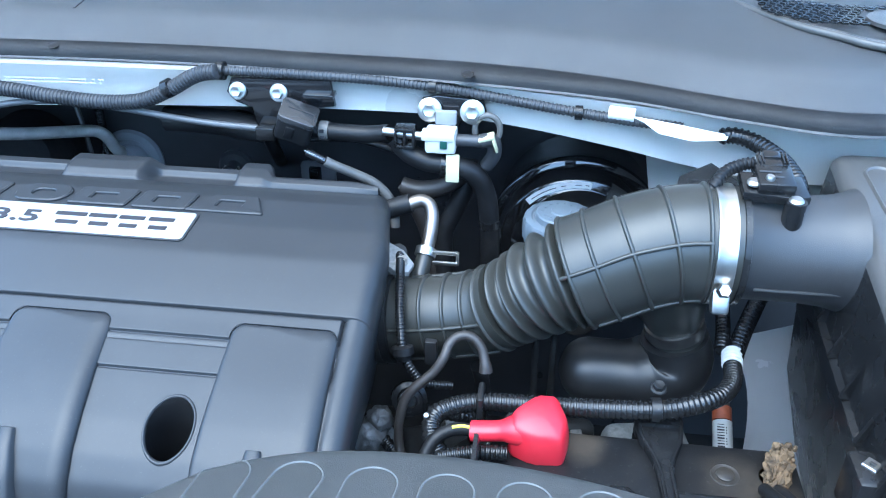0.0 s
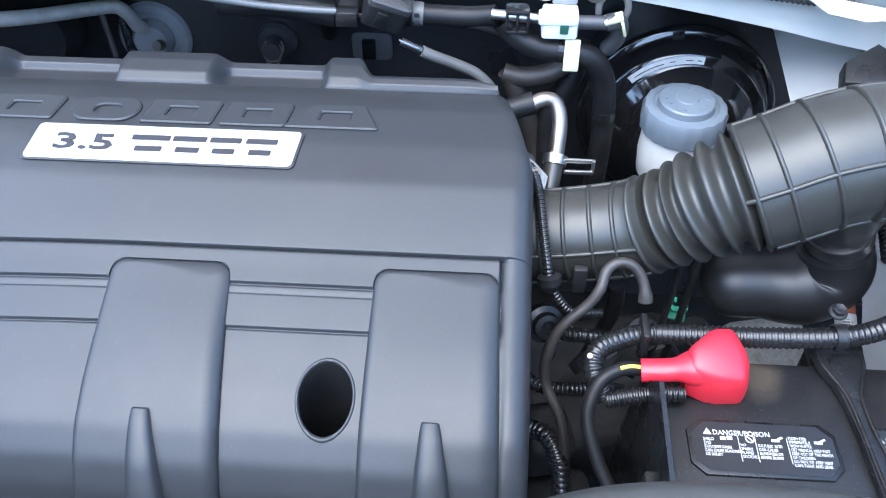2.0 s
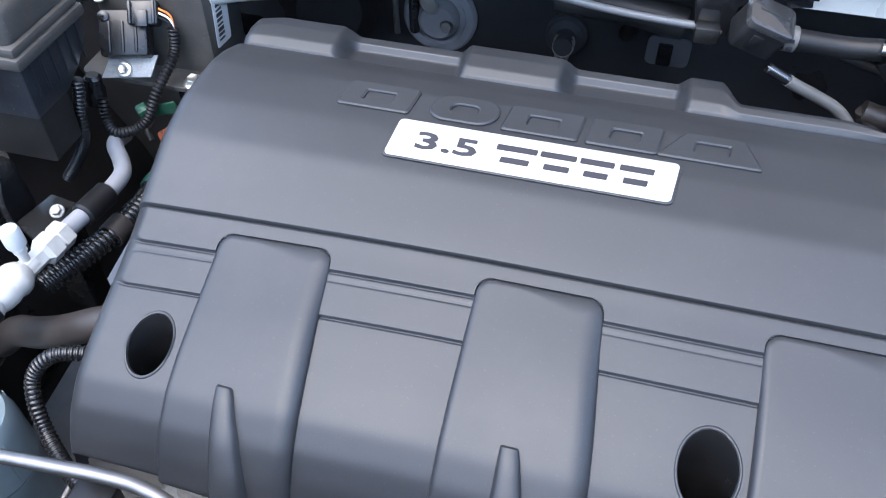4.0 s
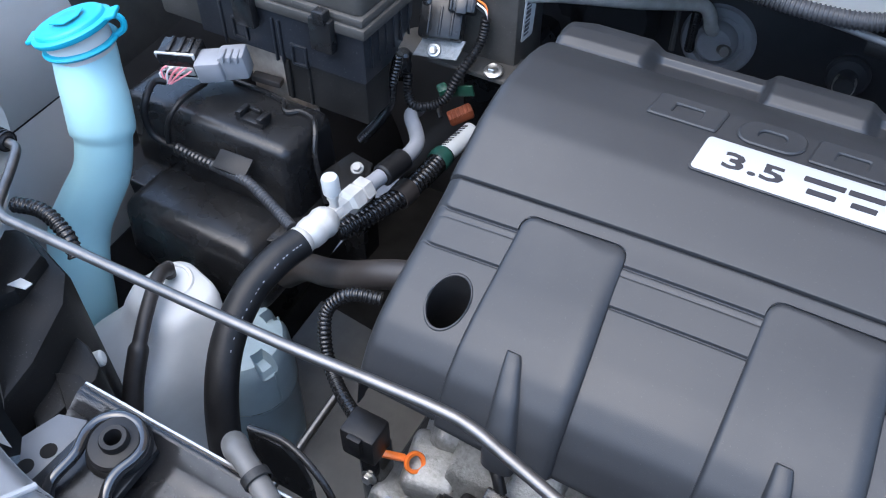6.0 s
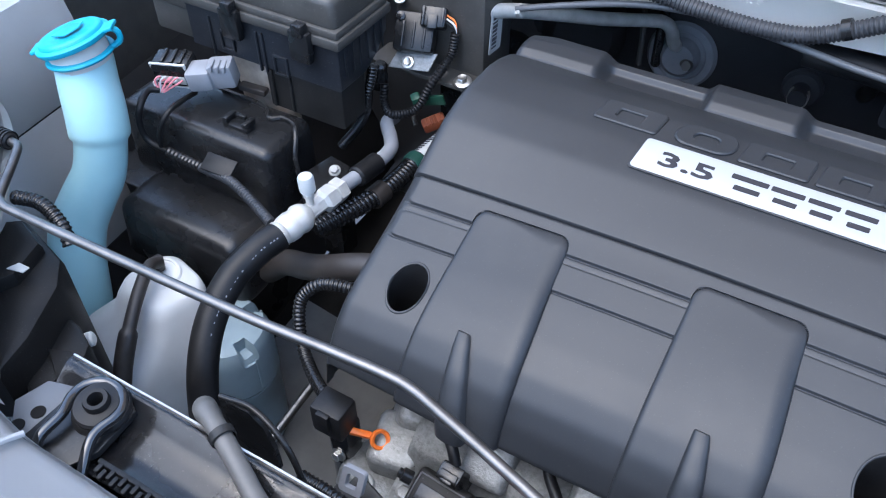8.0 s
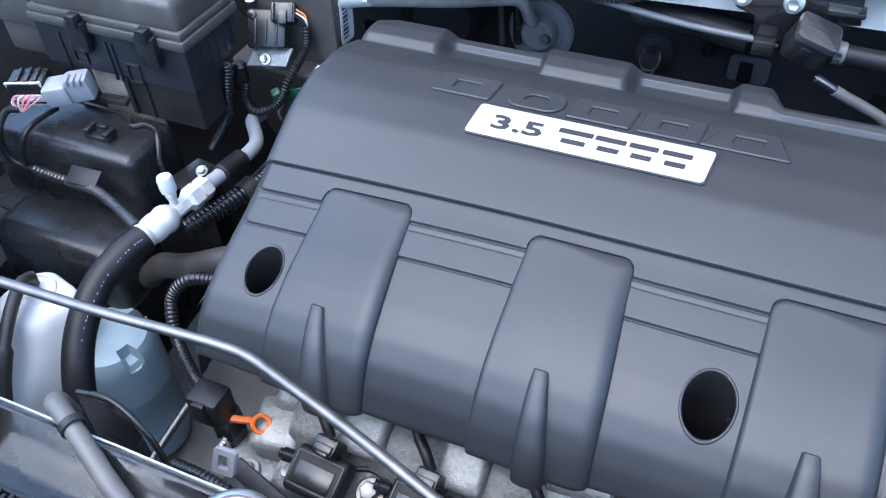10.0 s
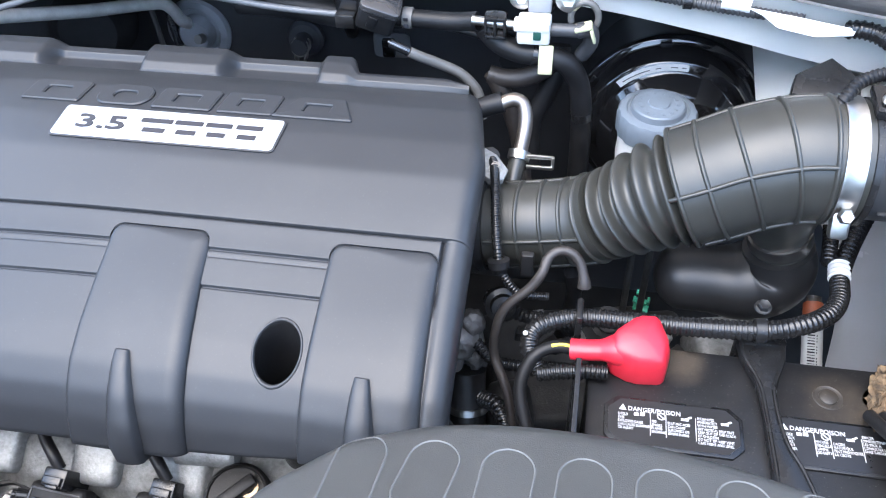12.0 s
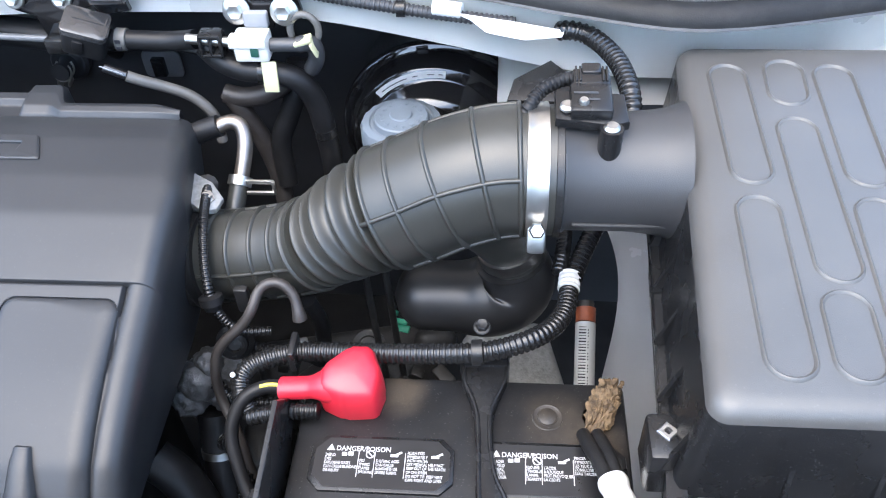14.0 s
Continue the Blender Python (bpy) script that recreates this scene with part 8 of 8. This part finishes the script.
# airflow sensor on the neck and its cable
af = thing("airflow_sensor", "black airflow sensor screwed onto the airbox neck", "sensor", (0.195, 0.645, 1.13))
ar = Euler((radians(8), 0, 0)).to_matrix().to_4x4()
b = bmesh.new()
prism(b, [(-0.026, -0.018), (0.016, -0.024), (0.028, -0.020), (0.026, 0.010), (-0.026, 0.014)], Matrix.Translation((0.196, 0.650, 1.131)) @ ar, 0.008, 0.002)
part("flange", b, PLASTIC, af)
b = bmesh.new()
box(b, (0.196, 0.645, 1.142), (0.031, 0.032, 0.012), 0.003, ar)
part("body", b, PLASTIC, af)
b = bmesh.new()
box(b, (0.197, 0.667, 1.142), (0.028, 0.018, 0.018), 0.002, ar)
pl = part("plug", b, LOOM, af)
b = bmesh.new()
box(b, (0.197, 0.674, 1.148), (0.015, 0.012, 0.012), 0.002, ar)
part("lock_tab", b, LOOM, pl)
for dx in (-0.0115, -0.0085, 0.0085, 0.0115):
    b = bmesh.new()
    box(b, (0.197 + dx, 0.667, 1.1515), (0.0016, 0.016, 0.003), 0.0005, ar)
    part("plug_rib", b, LOOM, pl)
for k, (dx, w) in enumerate(((-0.004, 0.018), (0.001, 0.010))):
    b = bmesh.new()
    box(b, (0.196 + dx, 0.647 - 0.007 * k, 1.1487 - 0.001 * k), (w, 0.0022, 0.0006), 0.0002, ar)
    part("print_bar", b, GREYLOOM, af)
for k, (x, y, z) in enumerate(((0.179, 0.640, 1.146), (0.190, 0.637, 1.152), (0.2105, 0.622, 1.140))):
    b = bmesh.new()
    lathe(b, (x, y, z - 0.006), (0, -0.1, 1), [(0, 0), (0.0040 if k == 1 else 0.0062, 0), (0.0040 if k == 1 else 0.0062, 0.002), (0.0042 if k != 1 else 0.003, 0.004), (0, 0.004)], 14)
    part("screw", b, STEEL, af, "bright screw", 30)
b = bmesh.new()
rod(b, (0.210, 0.622, 1.105), (0.2105, 0.622, 1.135), 0.0088, 18)
part("post", b, PLASTIC, af)
b = bmesh.new()
loom(b, [(0.190, 0.676, 1.143), (0.175, 0.674, 1.141), (0.160, 0.666, 1.137), (0.150, 0.655, 1.128), (0.142, 0.655, 1.11), (0.138, 0.67, 1.08)], 0.0058, 0.0040, 0.0009, 12)
part("cable", b, RUBBER, af)
b = bmesh.new()
prism(b, [(-0.028, -0.020), (0.034, -0.022), (0.036, 0.004), (0.012, 0.030), (-0.022, 0.006)], Matrix.Translation((0.162, 0.782, 1.048)) @ Euler((0.25, 0, 0)).to_matrix().to_4x4(), 0.016, 0.003)
single("relay_cover", b, PLASTIC, "black angular relay cover behind the neck", "relay cover")
b = bmesh.new()
loom(b, [(0.178, 0.806, 1.100), (0.190, 0.800, 1.104), (0.207, 0.793, 1.102), (0.223, 0.768, 1.100), (0.231, 0.739, 1.099), (0.2345, 0.710, 1.094), (0.2350, 0.695, 1.075), (0.236, 0.69, 1.02)], 0.0088, 0.0055, 0.0014, 16)
single("wing_loom", b, LOOM, "thick black corrugated loom over the strut tower", "wiring loom")

af.matrix_basis = Matrix.Translation((0, 0.013, -0.015)) @ af.matrix_basis

# looms and tubes along the cowl rail
gl = thing("cowl_loom", "long grey-black corrugated loom along the cowl rail", "wiring loom", (-0.4, 0.85, 1.09))
b = bmesh.new()
loom(b, [(-0.90, 0.842, 1.085), (-0.75, 0.845, 1.098), (-0.640, 0.850, 1.094), (-0.570, 0.852, 1.086), (-0.515, 0.853, 1.082), (-0.465, 0.853, 1.086), (-0.428, 0.853, 1.101), (-0.392, 0.851, 1.121), (-0.366, 0.849, 1.127)], 0.0090, 0.0044, 0.0013, 16)
part("wide_loom", b, GREYLOOM, gl)
b = bmesh.new()
loom(b, [(x, RAIL_Y(x) - 0.005, 1.1235 - 0.018 * step(-0.3, 0.1, x)) for x in (-0.366, -0.30, -0.20, -0.115, -0.05, 0.02, 0.07, 0.115, 0.14)], 0.0058, 0.0046, 0.0010, 12)
part("narrow_loom", b, GREYLOOM, gl)
for x in (-0.428, -0.366, -0.125, 0.035):
    b = bmesh.new()
    y = RAIL_Y(x) - 0.005
    z = 1.101 if x < -0.4 else 1.1235 - 0.018 * step(-0.3, 0.1, x)
    rod(b, (x - 0.004, y if x > -0.4 else 0.853, z), (x + 0.004, (y if x > -0.4 else 0.853), z + (0.004 if x < -0.4 else 0)), 0.0108 if x < -0.35 else 0.0078, 14)
    part("clip_band", b, PLASTIC, gl)
b = bmesh.new()
x = 0.078
rod(b, (x - 0.012, RAIL_Y(x - 0.012) - 0.005, 1.112), (x + 0.014, RAIL_Y(x + 0.014) - 0.005, 1.1115), 0.0072, 14)
part("white_wrap", b, PAPER, gl, "white tape wrap")
b = bmesh.new()
sweep(b, [(x, RAIL_Y(x) - 0.006, z) for x, z in ((-0.80, 1.024), (-0.72, 1.05), (-0.642, 1.071), (-0.576, 1.078), (-0.50, 1.073), (-0.40, 1.060), (-0.318, 1.055), (-0.305, 1.053))], 0.0038, 10, 0.006)
single("bonnet_cable_tube", b, PLATEGREY, "thin dark metal tube under the cowl rail", "pipe")
b = bmesh.new()
box(b, (-0.318, 0.852, 1.055), (0.022, 0.014, 0.016), 0.002)
single("tube_clip", b, LOOM, "black clip at the end of the thin tube", "clip")
sp = thing("refrigerant_pipe", "dull silver refrigerant pipe bent into the firewall", "pipe", (-0.70, 1.0, 0.93))
b = bmesh.new()
sweep(b, [(-0.80, 0.818, 1.038), (-0.778, 0.860, 1.024), (-0.752, 0.912, 1.002), (-0.712, 0.975, 0.976), (-0.676, 1.030, 0.957), (-0.655, 1.055, 0.948), (-0.644, 1.064, 0.934), (-0.640, 1.075, 0.910), (-0.638, 1.11, 0.885)], 0.0088, 16, 0.005)
part("pipe", b, TUBEALU, sp)
b = bmesh.new()
rod(b, (-0.815, 0.855, 1.016), (-0.770, 0.853, 1.030), 0.0085, 6, bev=0.001)
part("union_nut", b, TUBEALU, sp)
gr = thing("firewall_grommet", "round grey rubber grommet in the firewall", "grommet", (-0.618, 1.105, 0.84))
b = bmesh.new()
lathe(b, (-0.632, 1.104, 0.880), (0, -1, 0.1), [(0.050, 0), (0.050, 0.004), (0.046, 0.008), (0.036, 0.009), (0.034, 0.006), (0.028, 0.006), (0.026, 0.018), (0.022, 0.022), (0, 0.022)], 36)
part("disc", b, GREYPLUG, gr)
b = bmesh.new()
sweep(b, [(-0.622, 1.085, 0.878), (-0.612, 1.066, 0.888), (-0.613, 1.055, 0.893)], 0.0068, 12, 0.004)
part("stub_pipe", b, GREYHOSE, gr)
pg = thing("firewall_plug", "round black plug with a metal spring clip", "grommet", (-0.46, 1.08, 0.86))
b = bmesh.new()
lathe(b, (-0.464, 1.104, 0.881), (0, -1, 0.1), [(0.027, 0), (0.027, 0.010), (0.023, 0.014), (0.013, 0.015), (0.010, 0.020), (0.010, 0.034), (0.012, 0.036), (0.012, 0.042), (0, 0.043)], 28)
part("plug", b, GREYLOOM, pg)
for k, yy in enumerate((1.078, 1.068)):
    b = bmesh.new()
    sweep(b, [(-0.464 + 0.0125 * math.sin(radians(a)), yy - 0.004 * math.cos(radians(a)), 0.883 - 0.0125 * math.cos(radians(a))) for a in range(-130, 131, 20)], 0.0014, 8, 0.002)
    part("spring_clip", b, STEEL, pg, "bright wire spring clip")
for sx in (-1, 1):
    b = bmesh.new()
    box(b, (-0.464 + 0.007 * sx, 1.068, 0.868), (0.003, 0.014, 0.010), 0.001, Euler((0.4, 0.3 * sx, 0)).to_matrix().to_4x4())
    part("clip_ear", b, STEEL, pg)
hose_thing("firewall_hose", [(-0.455, 1.06, 0.98), (-0.42, 1.05, 0.985), (-0.395, 1.05, 0.965), (-0.385, 1.06, 0.93), (-0.39, 1.09, 0.90)], 0.0095, RUBBER, "dark curved hose against the firewall")
hose_thing("firewall_hose", [(-0.46, 0.90, 1.045), (-0.40, 0.895, 1.046), (-0.335, 0.89, 1.040)], 0.016, RUBBER, "fat black hose under the cowl rail")
b = bmesh.new()
lathe(b, (-0.77, 1.08, 0.91), (0.3, -1, 0.2), [(0.03, 0), (0.055, 0.01)] + [(0.050 + 0.008 * (k % 2), 0.014 + 0.010 * k) for k in range(7)] + [(0.04, 0.085), (0, 0.086)], 30)
single("bellows_boot", b, RUBBER, "ribbed black rubber boot by the firewall", "boot")
b = bmesh.new()
sweep(b, [(-0.70, 1.09, 0.98), (-0.688, 1.08, 0.93), (-0.685, 1.08, 0.86)], 0.004, 8, 0.006)
single("white_drain_tube", b, GREYHOSE, "thin pale tube on the firewall", "pipe")
b = bmesh.new()
loom(b, [(-0.66, 1.09, 1.03), (-0.662, 1.088, 0.98), (-0.664, 1.088, 0.92), (-0.664, 1.09, 0.86)], 0.007, 0.005)
single("firewall_loom", b, LOOM, "black loom running down the firewall", "wiring loom")

# stamped dots on the rail, kept as plain marks
b = bmesh.new()
rnd = random.Random(2)
for q in range(2):
    for k in range(34):
        if rnd.random() < 0.3:
            continue
        x = -0.632 + 0.0036 * k
        box(b, (x, RAIL_Y(x) - 0.0012, 1.104 - 0.004 * q + 0.0004 * k / 34), (0.0022, 0.0012, 0.0014), 0)
part("stamped_marks", b, SILVER, cowl_rail)
for x, y in ((-0.575, 0.883), (-0.085, 0.850)):
    b = bmesh.new()
    lathe(b, (x, y, 1.137), (0, -0.3, 1), [(0.007, 0), (0.007, 0.0006), (0.005, 0.0012), (0, 0.0012)], 16)
    single("seal_clip", b, PLASTIC, "small black push clip in the hood seal", "clip", "seal clips")

# cowl grille with its raised trim
gq = thing("cowl_grille", "black mesh cowl grille with a raised trim line", "grille", (0.3, 0.95, 1.15))
b = bmesh.new()
for off in (0.0, 0.012):
    sweep(b, [(0.165 + off, 1.12, 1.186), (0.186 + off, 1.056, 1.184), (0.215 + off, 0.990 + off, 1.182), (0.259 + off * 0.6, 0.931 + off, 1.180), (0.30, 0.900 + off, 1.178), (0.340, 0.876 + off, 1.176), (0.45, 0.85 + off, 1.174)], 0.0045 - 0.1 * off, 10, 0.008)
part("trim", b, AIRBOX, gq)
b = bmesh.new()
for i in range(26):
    for j in range(16):
        x = 0.235 + 0.0105 * i + 0.005 * (j % 2)
        y = 0.925 + 0.0095 * j
        if y < 0.945 - (x - 0.24) * 0.55 or abs(math.hypot(x - 0.37, y - 0.945) - 0.02) < 0.02:
            continue
        lathe(b, (x, y, 1.1865 - 0.02 * (x - 0.24)), (0, 0, 1), [(0.0056, 0), (0.0056, 0.002), (0.0040, 0.002), (0.0040, 0)], 6)
tagged(part("mesh", b, PLASTIC, gq), kind="stuff")
b = bmesh.new()
lathe(b, (0.372, 0.945, 1.182), (0, 0, 1), [(0.034, 0), (0.034, 0.004), (0.030, 0.005), (0, 0.006)], 32)
part("round_cover", b, AIRBOX, gq)
b = bmesh.new()
prism(b, [(-0.0012, 0), (0.0012, 0), (0.0012, 0.36), (-0.0012, 0.36)], axes((-0.553, 0.906, 1.1745), (1, 0, 0), (-0.05, 1, 0.12)), 0.0012)
single("cowl_seam", b, FIREWALL, "dark seam line between the cowl panels", "seam", kind="structure")

# things low beside the battery
gc = thing("green_clip", "small bright green plastic harness clip", "clip", (0.032, 0.708, 0.79))
b = bmesh.new()
gm = Euler((0.6, 0, -0.2)).to_matrix().to_4x4()
box(b, (0.0295, 0.702, 0.806), (0.017, 0.008, 0.006), 0.001, gm)
box(b, (0.0295, 0.703, 0.8155), (0.014, 0.006, 0.005), 0.001, gm)
for dx in (-0.0075, 0.0075):
    box(b, (0.0295 + dx, 0.7035, 0.8165), (0.0028, 0.006, 0.018), 0.0006, gm)
box(b, (0.0245, 0.706, 0.8265), (0.003, 0.005, 0.010), 0.0006, gm)
part("clip_body", b, GREEN, gc)
bt = thing("tagged_pipe", "grey pipe wearing a rolled barcode tag", "pipe", (0.23, 0.72, 0.70))
b = bmesh.new()
rod(b, (0.231, 0.775, 0.775), (0.226, 0.66, 0.72), 0.0088, 20)
part("pipe", b, GRIME, bt)
b = bmesh.new()
rod(b, (0.2295, 0.752, 0.764), (0.2265, 0.675, 0.727), 0.0114, 20)
lb2 = part("paper_tag", b, LABELGREY, bt, "white paper tag with dark bars")
b = bmesh.new()
rod(b, (0.2302, 0.768, 0.7715), (0.2295, 0.753, 0.7645), 0.0112, 20)
part("orange_band", b, RUST, bt, "orange-brown band")
for k in range(22):
    b = bmesh.new()
    t = k / 22
    c = V(0.2292, 0.746, 0.761).lerp(V(0.2268, 0.680, 0.7295), t) + V(-0.002, -0.0050, 0.0102)
    box(b, c + V(-0.0020, 0, 0), (0.0080, 0.0007 + 0.0005 * (k % 3), 0.0006), 0, Euler((radians(26), 0, 0)).to_matrix().to_4x4())
    if k % 4:
        box(b, c + V(0.0042, 0, -0.0004), (0.0010, 0.0018, 0.0006), 0, Euler((radians(26), 0.25, 0)).to_matrix().to_4x4())
    part("bar", b, DARK, lb2)
gbx = thing("gearbox", "grimy aluminium gearbox castings beside the engine", "gearbox", (-0.1, 0.62, 0.6))
for c, sz, mt in (((-0.17, 0.655, 0.755), (0.06, 0.06, 0.06), ALU), ((-0.04, 0.72, 0.63), (0.22, 0.16, 0.12), GRIME), ((0.15, 0.70, 0.72), (0.10, 0.12, 0.06), ALU), ((-0.10, 0.55, 0.60), (0.12, 0.12, 0.10), GRIME), ((0.06, 0.74, 0.74), (0.05, 0.03, 0.03), GRIME), ((-0.105, 0.60, 0.72), (0.05, 0.06, 0.07), GRIME)):
    b = bmesh.new()
    box(b, c, sz, 0.014, Euler((0.2, 0.1, 0.3)).to_matrix().to_4x4(), 3)
    part("casting", b, mt, gbx, angle=60)
for k in range(12):
    b = bmesh.new()
    c = V(-0.10 + 0.016 * k, 0.68 + 0.02 * math.sin(k * 2.1), 0.765 + 0.012 * math.sin(k * 1.3))
    box(b, c, (0.012 + 0.006 * (k % 3), 0.014, 0.014), 0.002, Euler((0.3 * k, 0.2, 0.5 * k)).to_matrix().to_4x4())
    part("valve_body", b, ALU if k % 3 == 1 else GRIME, gbx)
for pts in ([(-0.150, 0.605, 0.785), (-0.148, 0.592, 0.765), (-0.144, 0.570, 0.73), (-0.138, 0.545, 0.68)], [(-0.20, 0.55, 0.78), (-0.175, 0.54, 0.76), (-0.155, 0.525, 0.72), (-0.15, 0.51, 0.66)]):
    h = thing("coolant_hose", "black rubber coolant hose with a spring clamp", "hose", pts[0])
    b = bmesh.new()
    sweep(b, pts, 0.020, 18, 0.006)
    part("hose", b, RUBBER, h)
    b = bmesh.new()
    d = Vector(pts[2]) - Vector(pts[1])
    lathe(b, Vector(pts[1]).lerp(Vector(pts[2]), 0.35), d, [(0.020, 0), (0.0214, 0.0004), (0.0214, 0.008), (0.020, 0.0084)], 24)
    part("clamp", b, STEEL, h, "dull metal clamp", 30)
# rough lumpy housing low between engine and battery
b = bmesh.new()
for (cx_, cy_, cz_), rad in (((-0.158, 0.606, 0.835), 0.021), ((-0.170, 0.600, 0.812), 0.018), ((-0.146, 0.615, 0.852), 0.014), ((-0.140, 0.608, 0.808), 0.014)):
    bb = bmesh.new()
    bmesh.ops.create_icosphere(bb, subdivisions=4, radius=1.0)
    for v in bb.verts:
        d = v.co.normalized()
        v.co = d * rad * (1 + 0.22 * noise.noise(d * 1.7 + V(cx_, cy_, cz_) * 40) + 0.14 * noise.noise(d * 4.0 + V(cz_, cx_, 0) * 60) + 0.07 * noise.noise(d * 9.0))
    join(b, bb, Matrix.Translation((cx_, cy_, cz_)))
single("water_outlet", b, CASTDARK, "rough grey cast water outlet below the throttle", "casting", angle=60)
b = bmesh.new()
lathe(b, (-0.118, 0.630, 0.872), (0.2, -0.8, 0.5), [(0, 0), (0.016, 0), (0.018, 0.004), (0.018, 0.014), (0.013, 0.016), (0.012, 0.024), (0.007, 0.025), (0.006, 0.021), (0, 0.021)], 24)
single("sensor_plug", b, PLASTIC, "round black sensor plug below the intake hose", "sensor")
bolt((-0.155, 0.600, 0.955), (0.3, -0.5, 0.8), 0.005, 1.5, "small copper-coloured screw by the throttle", GOLD)


# clutter in the gap between the engine and the battery
for k, (pts, r, mt, lab_) in enumerate((
        ([(-0.135, 0.640, 0.87), (-0.100, 0.625, 0.862), (-0.075, 0.622, 0.862), (-0.055, 0.630, 0.85), (-0.045, 0.645, 0.82)], 0.0075, LOOM, "black loom crossing under the intake hose"),
        ([(-0.140, 0.600, 0.84), (-0.118, 0.590, 0.825), (-0.085, 0.595, 0.815), (-0.050, 0.610, 0.80), (-0.030, 0.63, 0.77)], 0.0068, LOOM, "black loom sagging beside the gearbox"),
        ([(-0.128, 0.560, 0.80), (-0.110, 0.545, 0.81), (-0.098, 0.520, 0.80), (-0.095, 0.490, 0.77)], 0.0090, LOOM, "short black loom beside the battery tray"))):
    b = bmesh.new()
    loom(b, pts, r, 0.0046)
    single("gap_loom", b, mt, lab_, "wiring loom")
for pts, r, mt in (([(-0.05, 0.655, 0.90), (-0.045, 0.665, 0.86), (-0.05, 0.68, 0.80), (-0.06, 0.70, 0.72)], 0.0080, RUBBER),):
    b = bmesh.new()
    sweep(b, pts, r, 14, 0.006)
    single("drop_hose", b, mt, "plain black hose dropping towards the gearbox", "hose")
fl = thing("sensor_flange", "grimy dark flange with two bolts beside the gearbox", "flange", (0.0, 0.69, 0.78))
b = bmesh.new()
lathe(b, (-0.005, 0.690, 0.79), (0.1, -0.7, 0.7), [(0.0, 0), (0.018, 0.0), (0.018, 0.006), (0.012, 0.007), (0.011, 0.016), (0, 0.017)], 22)
part("flange_disc", b, GRIME, fl)
for dx in (-0.017, 0.017):
    b = bmesh.new()
    lathe(b, (-0.005 + dx, 0.690, 0.79), (0.1, -0.7, 0.7), [(0, 0), (0.0055, 0), (0.0055, 0.009), (0.004, 0.010), (0, 0.010)], 6)
    part("bolt", b, GRIME, fl)
